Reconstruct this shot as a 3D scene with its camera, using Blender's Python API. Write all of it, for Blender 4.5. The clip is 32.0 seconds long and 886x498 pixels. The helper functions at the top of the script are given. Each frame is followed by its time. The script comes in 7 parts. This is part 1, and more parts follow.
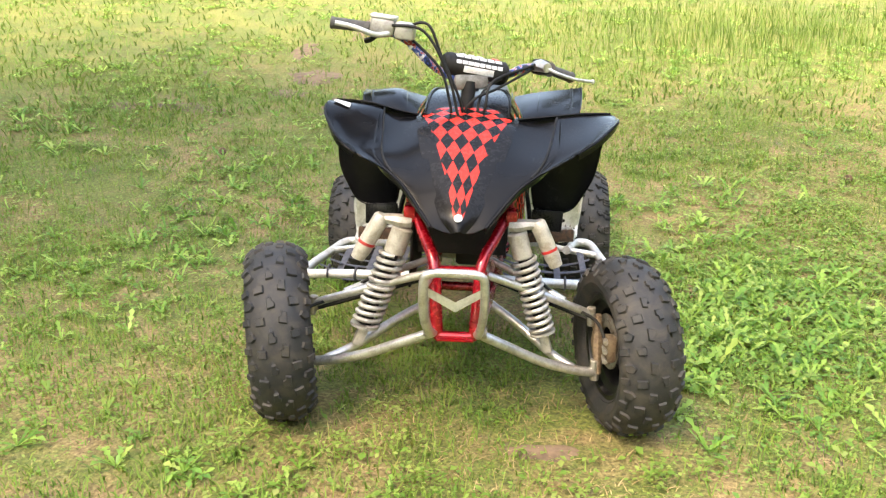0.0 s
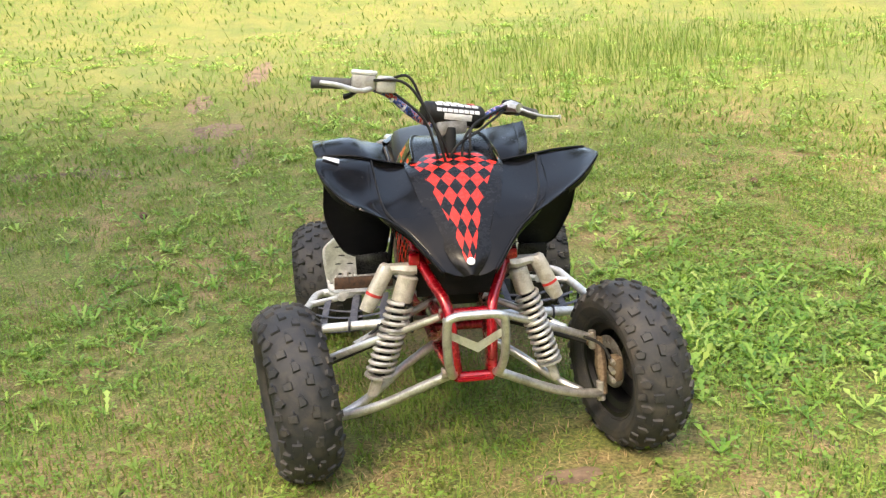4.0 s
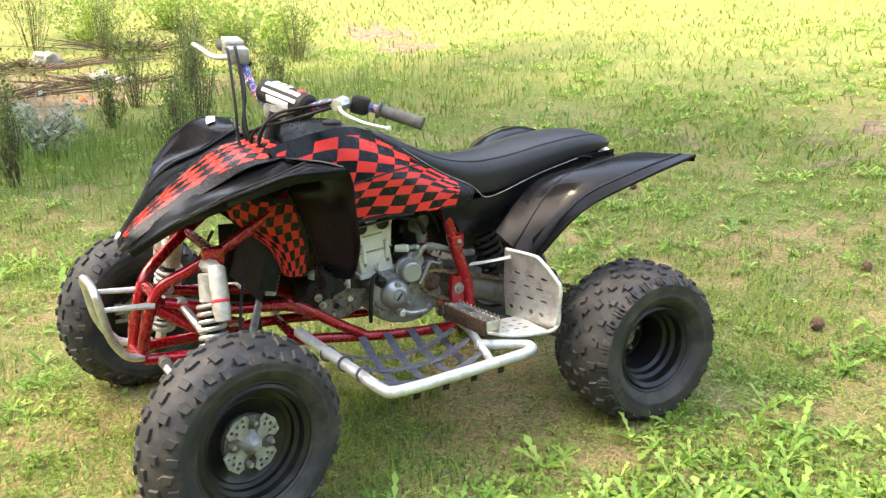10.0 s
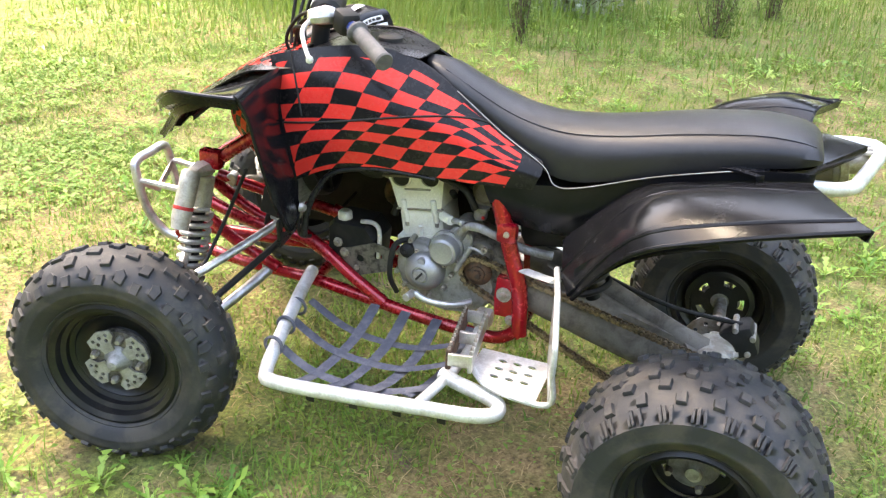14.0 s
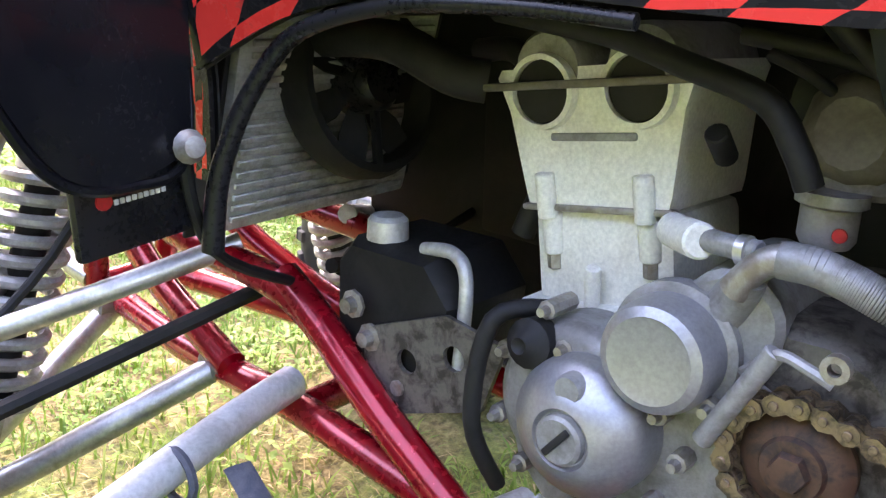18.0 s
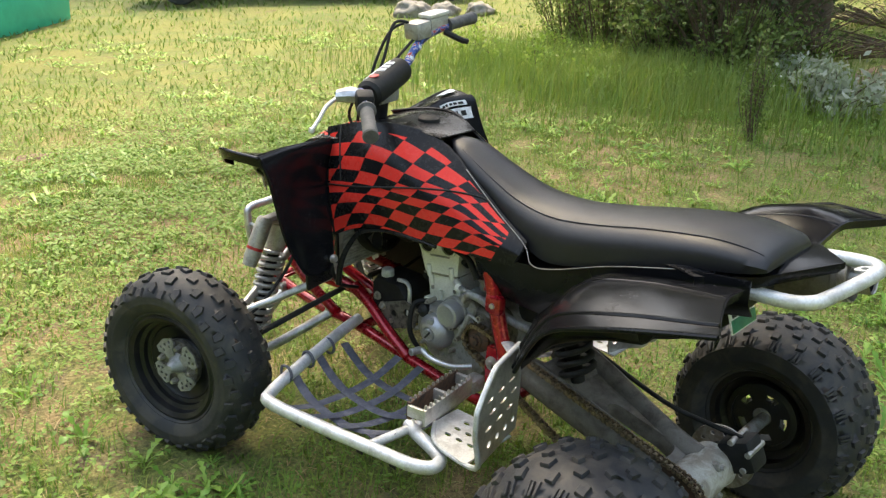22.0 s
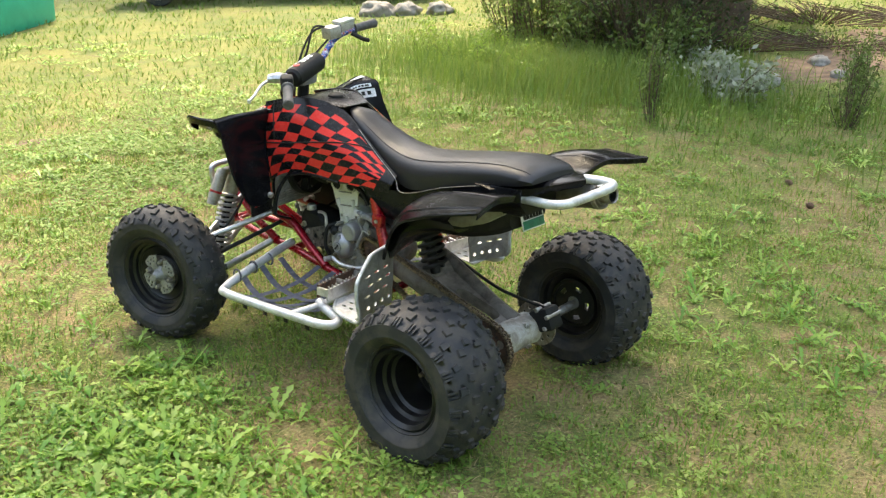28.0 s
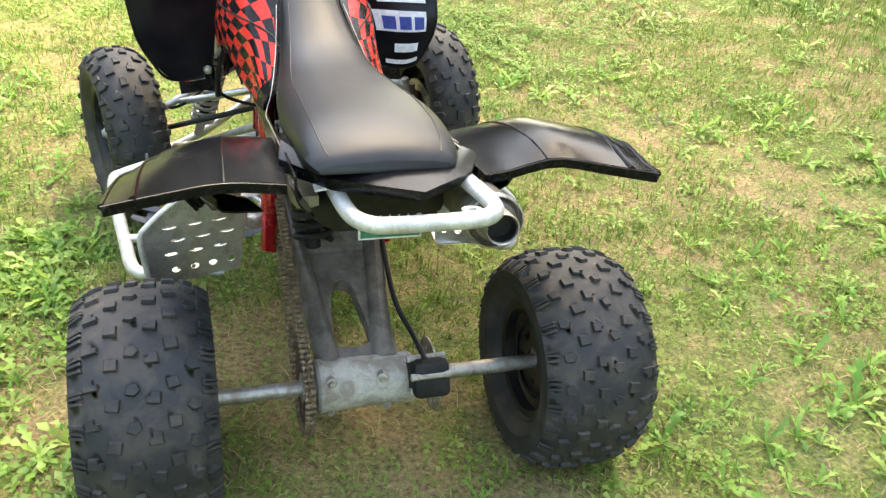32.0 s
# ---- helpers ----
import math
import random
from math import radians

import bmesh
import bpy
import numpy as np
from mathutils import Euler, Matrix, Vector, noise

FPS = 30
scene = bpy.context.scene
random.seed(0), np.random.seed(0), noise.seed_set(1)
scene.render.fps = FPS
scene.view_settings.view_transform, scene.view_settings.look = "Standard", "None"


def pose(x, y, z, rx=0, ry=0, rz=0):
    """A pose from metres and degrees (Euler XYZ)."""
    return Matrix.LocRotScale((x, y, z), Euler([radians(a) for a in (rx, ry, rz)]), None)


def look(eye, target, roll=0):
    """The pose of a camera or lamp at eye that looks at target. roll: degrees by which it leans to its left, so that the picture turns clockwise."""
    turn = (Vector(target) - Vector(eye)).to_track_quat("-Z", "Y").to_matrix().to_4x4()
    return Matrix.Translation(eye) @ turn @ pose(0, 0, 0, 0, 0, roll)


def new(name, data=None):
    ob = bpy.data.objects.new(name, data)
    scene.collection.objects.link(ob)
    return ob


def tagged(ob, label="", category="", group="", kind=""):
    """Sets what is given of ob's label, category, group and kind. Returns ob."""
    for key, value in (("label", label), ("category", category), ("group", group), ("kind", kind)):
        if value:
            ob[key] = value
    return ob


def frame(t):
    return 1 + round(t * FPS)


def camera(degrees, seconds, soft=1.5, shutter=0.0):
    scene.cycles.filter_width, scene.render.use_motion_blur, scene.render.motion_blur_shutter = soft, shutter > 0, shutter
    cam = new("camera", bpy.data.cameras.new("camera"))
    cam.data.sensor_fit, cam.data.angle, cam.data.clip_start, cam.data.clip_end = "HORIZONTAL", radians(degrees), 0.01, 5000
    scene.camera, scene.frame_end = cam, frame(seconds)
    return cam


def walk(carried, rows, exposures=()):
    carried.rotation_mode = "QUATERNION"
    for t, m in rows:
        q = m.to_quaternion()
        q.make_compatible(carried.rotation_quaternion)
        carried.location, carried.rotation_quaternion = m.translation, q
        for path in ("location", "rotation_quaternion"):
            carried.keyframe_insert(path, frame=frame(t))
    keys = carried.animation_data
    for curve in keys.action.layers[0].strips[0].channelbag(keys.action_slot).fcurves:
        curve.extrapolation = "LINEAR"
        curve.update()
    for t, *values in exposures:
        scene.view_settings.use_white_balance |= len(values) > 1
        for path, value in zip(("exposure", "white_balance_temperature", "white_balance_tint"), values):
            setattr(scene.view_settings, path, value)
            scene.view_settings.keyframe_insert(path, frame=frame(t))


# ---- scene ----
cam = camera(54.2, 32.0, 1.3)
PATH = [
    (0, (0.261, -3.141, 1.325), (0.038, -1.243, 0.733), -1.3),
    (0.5, (-0.043, -3.109, 1.348), (-0.044, -1.198, 0.756), -2.7),
    (1, (-0.262, -3.178, 1.391), (-0.122, -1.267, 0.816), -4.6),
    (1.5, (-0.451, -3.282, 1.443), (-0.216, -1.384, 0.859), -3.8),
    (2, (-0.49, -3.315, 1.452), (-0.209, -1.412, 0.908), -3.1),
    (2.5, (-0.483, -3.336, 1.443), (-0.2, -1.43, 0.907), -3.3),
    (4.5, (0.068, -3.078, 1.389), (0.036, -1.151, 0.854), -5.7),
    (5, (0.239, -2.926, 1.382), (0.109, -1.003, 0.846), -5.7),
    (5.5, (0.494, -2.861, 1.37), (0.136, -0.976, 0.804), -6.2),
    (6, (0.838, -2.875, 1.324), (0.286, -1.033, 0.773), -5.2),
    (6.5, (1.014, -2.773, 1.277), (0.304, -0.981, 0.742), -4.0),
    (7, (1.253, -2.617, 1.312), (0.339, -0.925, 0.765), -3.8),
    (7.5, (1.621, -2.43, 1.335), (0.532, -0.833, 0.821), -4.1),
    (8, (1.82, -2.148, 1.281), (0.604, -0.656, 0.737), -2.8),
    (8.5, (2.003, -1.919, 1.289), (0.621, -0.59, 0.722), -2.4),
    (9, (2.334, -1.702, 1.286), (0.779, -0.547, 0.789), -2.0),
    (9.5, (2.438, -1.41, 1.228), (0.784, -0.388, 0.759), -0.9),
    (10, (2.544, -1.103, 1.242), (0.807, -0.239, 0.755), -0.8),
    (10.5, (2.662, -0.76, 1.257), (0.857, -0.032, 0.797), -0.4),
    (11, (2.585, -0.472, 1.148), (0.723, 0.115, 0.714), 1.6),
    (11.5, (2.549, -0.129, 1.228), (0.649, 0.247, 0.726), 1.3),
    (12, (2.521, 0.137, 1.291), (0.609, 0.274, 0.722), 1.9),
    (12.5, (2.344, 0.227, 1.265), (0.448, 0.101, 0.643), 3.4),
    (13, (2.167, 0.343, 1.315), (0.3, 0.134, 0.631), 3.2),
    (13.5, (2.023, 0.528, 1.317), (0.236, 0.039, 0.563), 3.4),
    (14, (1.925, 0.666, 1.359), (0.214, 0.018, 0.551), 3.3),
    (14.5, (1.799, 0.729, 1.336), (0.157, -0.043, 0.494), 5.5),
    (15, (1.656, 0.855, 1.345), (0.129, -0.143, 0.524), 2.0),
    (15.5, (1.542, 0.875, 1.35), (0.151, -0.295, 0.514), 2.9),
    (17.5, (0.623, 0.239, 0.742), (-0.799, -1.033, 0.140), 2.8),
    (18, (0.595, 0.216, 0.687), (-0.866, -1.063, 0.210), 3.7),
    (18.5, (0.594, 0.212, 0.681), (-0.886, -1.058, 0.238), 4.1),
    (19, (0.626, 0.243, 0.704), (-0.823, -1.025, 0.164), 2.6),
    (19.5, (0.773, 0.330, 0.892), (-0.671, -0.922, 0.306), 1.5),
    (20, (1.057, 0.475, 1.121), (-0.431, -0.735, 0.555), 1.9),
    (20.5, (1.268, 0.689, 1.291), (-0.194, -0.562, 0.745), 1.3),
    (21, (1.423, 0.955, 1.378), (0.015, -0.330, 0.772), 2.0),
    (21.5, (1.556, 1.184, 1.366), (0.18, -0.132, 0.755), 2.4),
    (22, (1.675, 1.383, 1.423), (0.289, 0.104, 0.757), 3.0),
    (22.5, (1.743, 1.663, 1.441), (0.403, 0.357, 0.735), 2.5),
    (23, (1.945, 1.865, 1.476), (0.593, 0.561, 0.787), 3.1),
    (23.5, (2.145, 2.046, 1.504), (0.756, 0.773, 0.833), 3.3),
    (24, (2.222, 2.184, 1.512), (0.834, 0.902, 0.856), 2.8),
    (24.5, (2.273, 2.254, 1.535), (0.883, 0.967, 0.891), 3.0),
    (25, (2.269, 2.243, 1.539), (0.869, 0.96, 0.911), 2.9),
    (25.5, (2.289, 2.224, 1.523), (0.879, 0.944, 0.911), 3.3),
    (27.5, (2.26, 2.29, 1.537), (0.854, 1.016, 0.904), 2.7),
    (28, (2.199, 2.293, 1.55), (0.789, 1.043, 0.879), 2.7),
    (28.5, (2.08, 2.189, 1.534), (0.685, 0.932, 0.847), 3.3),
    (29, (1.892, 2.172, 1.551), (0.55, 0.885, 0.813), 2.6),
    (29.5, (1.598, 2.31, 1.541), (0.341, 0.96, 0.768), 2.1),
    (30, (1.362, 2.323, 1.565), (0.211, 0.922, 0.722), 2.6),
    (30.5, (1.124, 2.229, 1.556), (0.087, 0.777, 0.652), 4.2),
    (31, (0.795, 2.224, 1.545), (-0.061, 0.737, 0.516), 4.0),
    (31.5, (0.412, 2.202, 1.663), (-0.151, 0.66, 0.521), 3.0),
    (32, (0.284, 2.089, 1.565), (-0.244, 0.487, 0.49), 6.9),
]
EXPOSURE = [(0, 2.97, 8500, 10), (2, 2.6, 8500, 10), (5, 2.75, 8500, 10), (7, 2.92, 8500, 10), (9, 3.25, 8500, 10), (11.5, 3.4, 8400, 11), (13, 3.85, 8200, 16), (14, 3.7, 8300, 14), (15.5, 3.4, 8200, 13), (17.5, 3.9, 7300, 27), (19, 4.0, 7300, 27), (20, 3.4, 8100, 13), (21, 2.4, 8500, 6), (22, 2.6, 8500, 6), (24, 2.75, 8500, 6), (28, 2.8, 8500, 6), (30, 2.9, 8600, 7), (31, 3.15, 8600, 7), (32, 3.32, 8600, 7)]
walk(cam, [(t, look(eye, target, roll)) for t, eye, target, roll in PATH], EXPOSURE)

# world, sun and exposure
SUN_FROM = Vector((-0.30, -0.55, 0.95)).normalized()
world = bpy.data.worlds.new("sky")
scene.world = world
world.use_nodes = True
wn = world.node_tree.nodes
sky = wn.new("ShaderNodeTexSky")
sky.sky_type = "NISHITA"
sky.sun_disc = False
sky.sun_elevation = math.asin(SUN_FROM.z)
sky.sun_rotation = math.atan2(SUN_FROM.x, SUN_FROM.y)
sky.dust_density = 2.0
wn["Background"].inputs["Strength"].default_value = 0.15
world.node_tree.links.new(sky.outputs["Color"], wn["Background"].inputs["Color"])
sun = new("sun", bpy.data.lights.new("sun", "SUN"))
sun.data.energy, sun.data.angle, sun.data.color = 1.15, radians(10), (1.0, 0.95, 0.86)
sun.matrix_world = look(SUN_FROM * 30, (0, 0, 0))


# ---- materials ----
def material(name):
    mat = bpy.data.materials.new(name)
    mat.use_nodes = True
    nt = mat.node_tree
    return mat, nt.nodes, nt.links, nt.nodes["Principled BSDF"]


def noise_at(nodes, links, scale, detail=4.0, rough=0.55, coord="Object", distort=0.0):
    tc = nodes.new("ShaderNodeTexCoord")
    tex = nodes.new("ShaderNodeTexNoise")
    tex.inputs["Scale"].default_value = scale
    tex.inputs["Detail"].default_value = detail
    tex.inputs["Roughness"].default_value = rough
    tex.inputs["Distortion"].default_value = distort
    links.new(tc.outputs[coord], tex.inputs["Vector"])
    return tex.outputs["Fac"]


def ramp(nodes, links, fac, stops):
    r = nodes.new("ShaderNodeValToRGB")
    el = r.color_ramp.elements
    while len(el) < len(stops):
        el.new(0.5)
    for e, (pos, col) in zip(el, stops):
        e.position = pos
        e.color = (*col, 1) if len(col) == 3 else (col[0],) * 3 + (1,)
    links.new(fac, r.inputs["Fac"])
    return r.outputs["Color"]


def mix(nodes, links, fac, a, b, mode="MIX"):
    m = nodes.new("ShaderNodeMix")
    m.data_type, m.blend_type = "RGBA", mode
    for sock, val in ((m.inputs[0], fac), (m.inputs[6], a), (m.inputs[7], b)):
        if isinstance(val, (int, float)):
            sock.default_value = val
        elif isinstance(val, tuple):
            sock.default_value = (*val, 1)
        else:
            links.new(val, sock)
    return m.outputs[2]


def bump(nodes, links, bsdf, height, strength, distance=0.002):
    b = nodes.new("ShaderNodeBump")
    b.inputs["Strength"].default_value, b.inputs["Distance"].default_value = strength, distance
    links.new(height, b.inputs["Height"])
    links.new(b.outputs["Normal"], bsdf.inputs["Normal"])


def worn(name, base, second, rough=(0.35, 0.6), metal=0.0, scale=14.0, grain=220.0, relief=0.15, amount=(0.45, 0.62), coat=0.0, gloss=0.5):
    """Two tones mixed by a stain noise, fine grain in the gloss and the relief."""
    mat, n, l, p = material(name)
    stain = noise_at(n, l, scale, 6, 0.65, distort=0.4)
    fine = noise_at(n, l, grain, 3, 0.6)
    fac = ramp(n, l, stain, [(amount[0], (0,)), (amount[1], (1,))])
    col = mix(n, l, fac, base, second)
    tone = ramp(n, l, fine, [(0.3, (0.86,)), (0.7, (1.1,))])
    l.new(mix(n, l, 1.0, col, tone, "MULTIPLY"), p.inputs["Base Color"])
    l.new(ramp(n, l, mix(n, l, 0.5, stain, fine), [(0.3, (rough[0],)), (0.7, (rough[1],))]), p.inputs["Roughness"])
    p.inputs["Metallic"].default_value = metal
    p.inputs["Specular IOR Level"].default_value = gloss
    p.inputs["Coat Weight"].default_value = coat
    p.inputs["Coat Roughness"].default_value = 0.12
    bump(n, l, p, fine, relief, 0.001)
    return mat


def scuffed(name, base, second, rough):
    """Glossy black plastic, its edges rubbed pale here and there, faint scratches in the gloss."""
    mat, n, l, p = material(name)
    stain = noise_at(n, l, 7, 6, 0.65, distort=0.4)
    rub = noise_at(n, l, 90, 5, 0.75)
    geo = n.new("ShaderNodeNewGeometry")
    edge = ramp(n, l, geo.outputs["Pointiness"], [(0.58, (0,)), (0.70, (1,))])
    worn_off = mix(n, l, 1.0, edge, ramp(n, l, rub, [(0.52, (0,)), (0.72, (0.35,))]), "MULTIPLY")
    col = mix(n, l, ramp(n, l, stain, [(0.42, (0,)), (0.66, (1,))]), base, second)
    l.new(mix(n, l, worn_off, col, (0.30, 0.30, 0.31)), p.inputs["Base Color"])
    scratch = noise_at(n, l, 120, 3, 0.7, distort=2.0)
    l.new(ramp(n, l, mix(n, l, 0.45, stain, scratch), [(0.32, (rough[0],)), (0.68, (rough[1],))]), p.inputs["Roughness"])
    p.inputs["Specular IOR Level"].default_value = 0.35
    p.inputs["IOR"].default_value = 1.32
    bump(n, l, p, scratch, 0.04, 0.001)
    return mat


SHELL = scuffed("black_shell", (0.005, 0.005, 0.006), (0.009, 0.009, 0.010), (0.12, 0.30))
BLACK = worn("black_plastic", (0.008, 0.008, 0.009), (0.014, 0.014, 0.016), (0.2, 0.36), scale=7, relief=0.03, gloss=0.25)
BLACK_MATT = worn("black_matt", (0.009, 0.009, 0.009), (0.020, 0.019, 0.018), (0.5, 0.75), scale=18, gloss=0.3)
VINYL = worn("seat_vinyl", (0.013, 0.013, 0.015), (0.020, 0.020, 0.022), (0.36, 0.5), scale=9, grain=520, relief=0.25, gloss=0.4)
RUBBER = worn("tyre_rubber", (0.017, 0.018, 0.020), (0.050, 0.044, 0.038), (0.55, 0.8), scale=16, grain=180, relief=0.3)
RIM = worn("rim_black", (0.012, 0.012, 0.013), (0.05, 0.042, 0.034), (0.25, 0.5), metal=0.3, scale=12, amount=(0.55, 0.75))
RED = worn("red_frame_paint", (0.40, 0.004, 0.014), (0.27, 0.003, 0.010), (0.18, 0.34), metal=0.4, scale=8, grain=90, relief=0.03, coat=0.6)
ALU = worn("aluminium", (0.62, 0.61, 0.59), (0.44, 0.42, 0.40), (0.28, 0.45), metal=0.8, scale=25)
ALU_WHITE = worn("bright_aluminium", (0.66, 0.66, 0.64), (0.50, 0.49, 0.46), (0.35, 0.55), metal=0.45, scale=30)
STEEL = worn("dull_steel", (0.42, 0.40, 0.37), (0.28, 0.24, 0.20), (0.35, 0.6), metal=0.7, scale=35)
CAST = worn("cast_grey", (0.32, 0.315, 0.305), (0.20, 0.19, 0.178), (0.45, 0.62), metal=0.4, scale=34, grain=320, relief=0.12)
CAST_LIGHT = worn("cast_head", (0.80, 0.79, 0.72), (0.62, 0.59, 0.51), (0.4, 0.55), metal=0.0, scale=18, grain=320, relief=0.3, amount=(0.52, 0.78))
COVER = worn("polished_cover", (0.38, 0.38, 0.39), (0.32, 0.32, 0.32), (0.34, 0.46), metal=0.7, scale=12, grain=300, relief=0.02, amount=(0.5, 0.8))
SWING = worn("swingarm_grey", (0.18, 0.158, 0.135), (0.10, 0.085, 0.07), (0.55, 0.75), metal=0.1, gloss=0.3, scale=16, grain=260, relief=0.3)
SWING_PALE = worn("carrier_grey", (0.42, 0.39, 0.34), (0.25, 0.215, 0.175), (0.55, 0.75), metal=0.05, gloss=0.3, scale=22, grain=260, relief=0.3)
OILY = worn("oily_casting", (0.16, 0.145, 0.125), (0.05, 0.043, 0.036), (0.35, 0.6), metal=0.3, scale=60, grain=260, relief=0.5)
RUST = worn("rusty_steel", (0.12, 0.065, 0.04), (0.05, 0.036, 0.03), (0.5, 0.75), metal=0.4, scale=60)
KNUCKLE = worn("rusty_tan_casting", (0.24, 0.175, 0.115), (0.11, 0.070, 0.045), (0.5, 0.75), metal=0.2, scale=40)
CHAIN = worn("chain_steel", (0.30, 0.22, 0.14), (0.10, 0.08, 0.06), (0.35, 0.6), metal=0.8, scale=90)
STRAP = worn("nylon_strap", (0.060, 0.064, 0.082), (0.11, 0.11, 0.125), (0.7, 0.9), scale=40, grain=700, relief=0.5)
CREAM = worn("cream_plastic", (0.36, 0.34, 0.24), (0.24, 0.22, 0.15), (0.4, 0.6), scale=20)
SHOCK = worn("shock_cream", (0.50, 0.475, 0.42), (0.36, 0.33, 0.28), (0.35, 0.55), metal=0.3, scale=30)
SPRING = worn("spring_grey", (0.44, 0.435, 0.41), (0.30, 0.28, 0.26), (0.3, 0.5), metal=0.4, scale=30)
GRIP = worn("grip_rubber", (0.07, 0.068, 0.066), (0.11, 0.105, 0.10), (0.65, 0.85), scale=50)
WHITE = worn("sticker_white", (0.75, 0.75, 0.75), (0.6, 0.6, 0.6), (0.35, 0.5), scale=60)
BLUE = worn("sticker_blue", (0.025, 0.06, 0.30), (0.018, 0.04, 0.2), (0.35, 0.5), scale=60)
REDSTICK = worn("sticker_red", (0.55, 0.02, 0.02), (0.4, 0.02, 0.02), (0.35, 0.5), scale=60)
GREEN = worn("plate_green", (0.02, 0.20, 0.12), (0.02, 0.14, 0.09), (0.4, 0.5), scale=60)
WRAP, n, l, p = material("bar_wrap")
l.new(ramp(n, l, noise_at(n, l, 46, 2, 0.5, distort=1.5), [(0.40, (0.010, 0.012, 0.03)), (0.47, (0.03, 0.07, 0.30)), (0.55, (0.03, 0.07, 0.30)), (0.57, (0.55, 0.56, 0.58)), (0.63, (0.40, 0.03, 0.03))]), p.inputs["Base Color"])
p.inputs["Roughness"].default_value = 0.3
RADIATOR = worn("radiator_fins", (0.55, 0.55, 0.54), (0.36, 0.35, 0.33), (0.4, 0.55), metal=0.5, scale=40)


def checker_paint(name, su, sv, wave, keep, taper=None, lozenge=False):
    """Red chequers on black plastic, laid along the panel's own UV; keep: the stretch of u and v that they fill."""
    mat, n, l, p = material(name)
    uv = n.new("ShaderNodeUVMap")
    sep = n.new("ShaderNodeSeparateXYZ")
    l.new(uv.outputs["UV"], sep.inputs[0])

    def op(kind, a, b=None):
        m = n.new("ShaderNodeMath")
        m.operation = kind
        for sock, val in zip(m.inputs, (a, b)):
            if isinstance(val, (int, float)):
                sock.default_value = val
            elif val is not None:
                l.new(val, sock)
        return m.outputs[0]

    u, v = sep.outputs["X"], sep.outputs["Y"]
    if lozenge:
        uu = op("ADD", op("MULTIPLY", u, su), op("MULTIPLY", v, sv))
        vv = op("ADD", op("SUBTRACT", op("MULTIPLY", v, sv * 0.86), op("MULTIPLY", u, su * 1.1)), 40.0)
    else:
        vv = op("ADD", op("MULTIPLY", v, sv), op("MULTIPLY", op("SINE", op("MULTIPLY", u, 9.0)), wave))
        uu = op("ADD", op("MULTIPLY", u, su), op("MULTIPLY", vv, 0.34))
    odd = op("MODULO", op("ADD", op("FLOOR", uu), op("FLOOR", vv)), 2.0)
    odd = op("GREATER_THAN", op("ABSOLUTE", odd), 0.5)
    for side, val in ((u, keep[0]), (v, keep[1])):
        odd = op("MULTIPLY", odd, op("MULTIPLY", op("GREATER_THAN", side, val[0]), op("LESS_THAN", side, val[1])))
    if taper:
        odd = op("MULTIPLY", odd, op("LESS_THAN", op("ABSOLUTE", op("SUBTRACT", u, 0.5)), op("ADD", op("MULTIPLY", v, taper[1]), taper[0])))
    grime = noise_at(n, l, 18, 6, 0.7)
    rub = noise_at(n, l, 95, 5, 0.7, distort=0.6)
    red = mix(n, l, grime, (0.74, 0.048, 0.036), (0.58, 0.030, 0.024))
    black = mix(n, l, grime, (0.006, 0.006, 0.007), (0.013, 0.012, 0.012))
    faded = mix(n, l, ramp(n, l, rub, [(0.60, (0,)), (0.74, (0.7,))]), red, (0.16, 0.020, 0.018))
    l.new(mix(n, l, odd, black, faded), p.inputs["Base Color"])
    l.new(ramp(n, l, mix(n, l, 0.5, grime, rub), [(0.3, (0.16,)), (0.7, (0.36,))]), p.inputs["Roughness"])
    p.inputs["Specular IOR Level"].default_value = 0.40
    p.inputs["IOR"].default_value = 1.32
    bump(n, l, p, rub, 0.05, 0.001)
    return mat


CHECK_SIDE = checker_paint("chequered_side", 9.8, 9.2, 0.34, ((0.02, 0.90), (0.092, 1.0)))
CHECK_HOOD = checker_paint("chequered_hood", 6.6, 9.5, 0.25, ((0.06, 0.94), (0.12, 0.95)), (0.07, 0.42), True)


# ---- mesh helpers ----
def crom(points, steps):
    """A smooth line through the points, steps pieces between each two."""
    pts = [Vector(p) for p in points]
    if steps <= 1 or len(pts) < 3:
        return pts
    out = []
    for i in range(len(pts) - 1):
        a, b, c, d = pts[max(i - 1, 0)], pts[i], pts[i + 1], pts[min(i + 2, len(pts) - 1)]
        for k in range(steps):
            t = k / steps
            out.append(0.5 * ((2 * b) + (c - a) * t + (2 * a - 5 * b + 4 * c - d) * t * t + (3 * b - a - 3 * c + d) * t ** 3))
    return out + [pts[-1]]


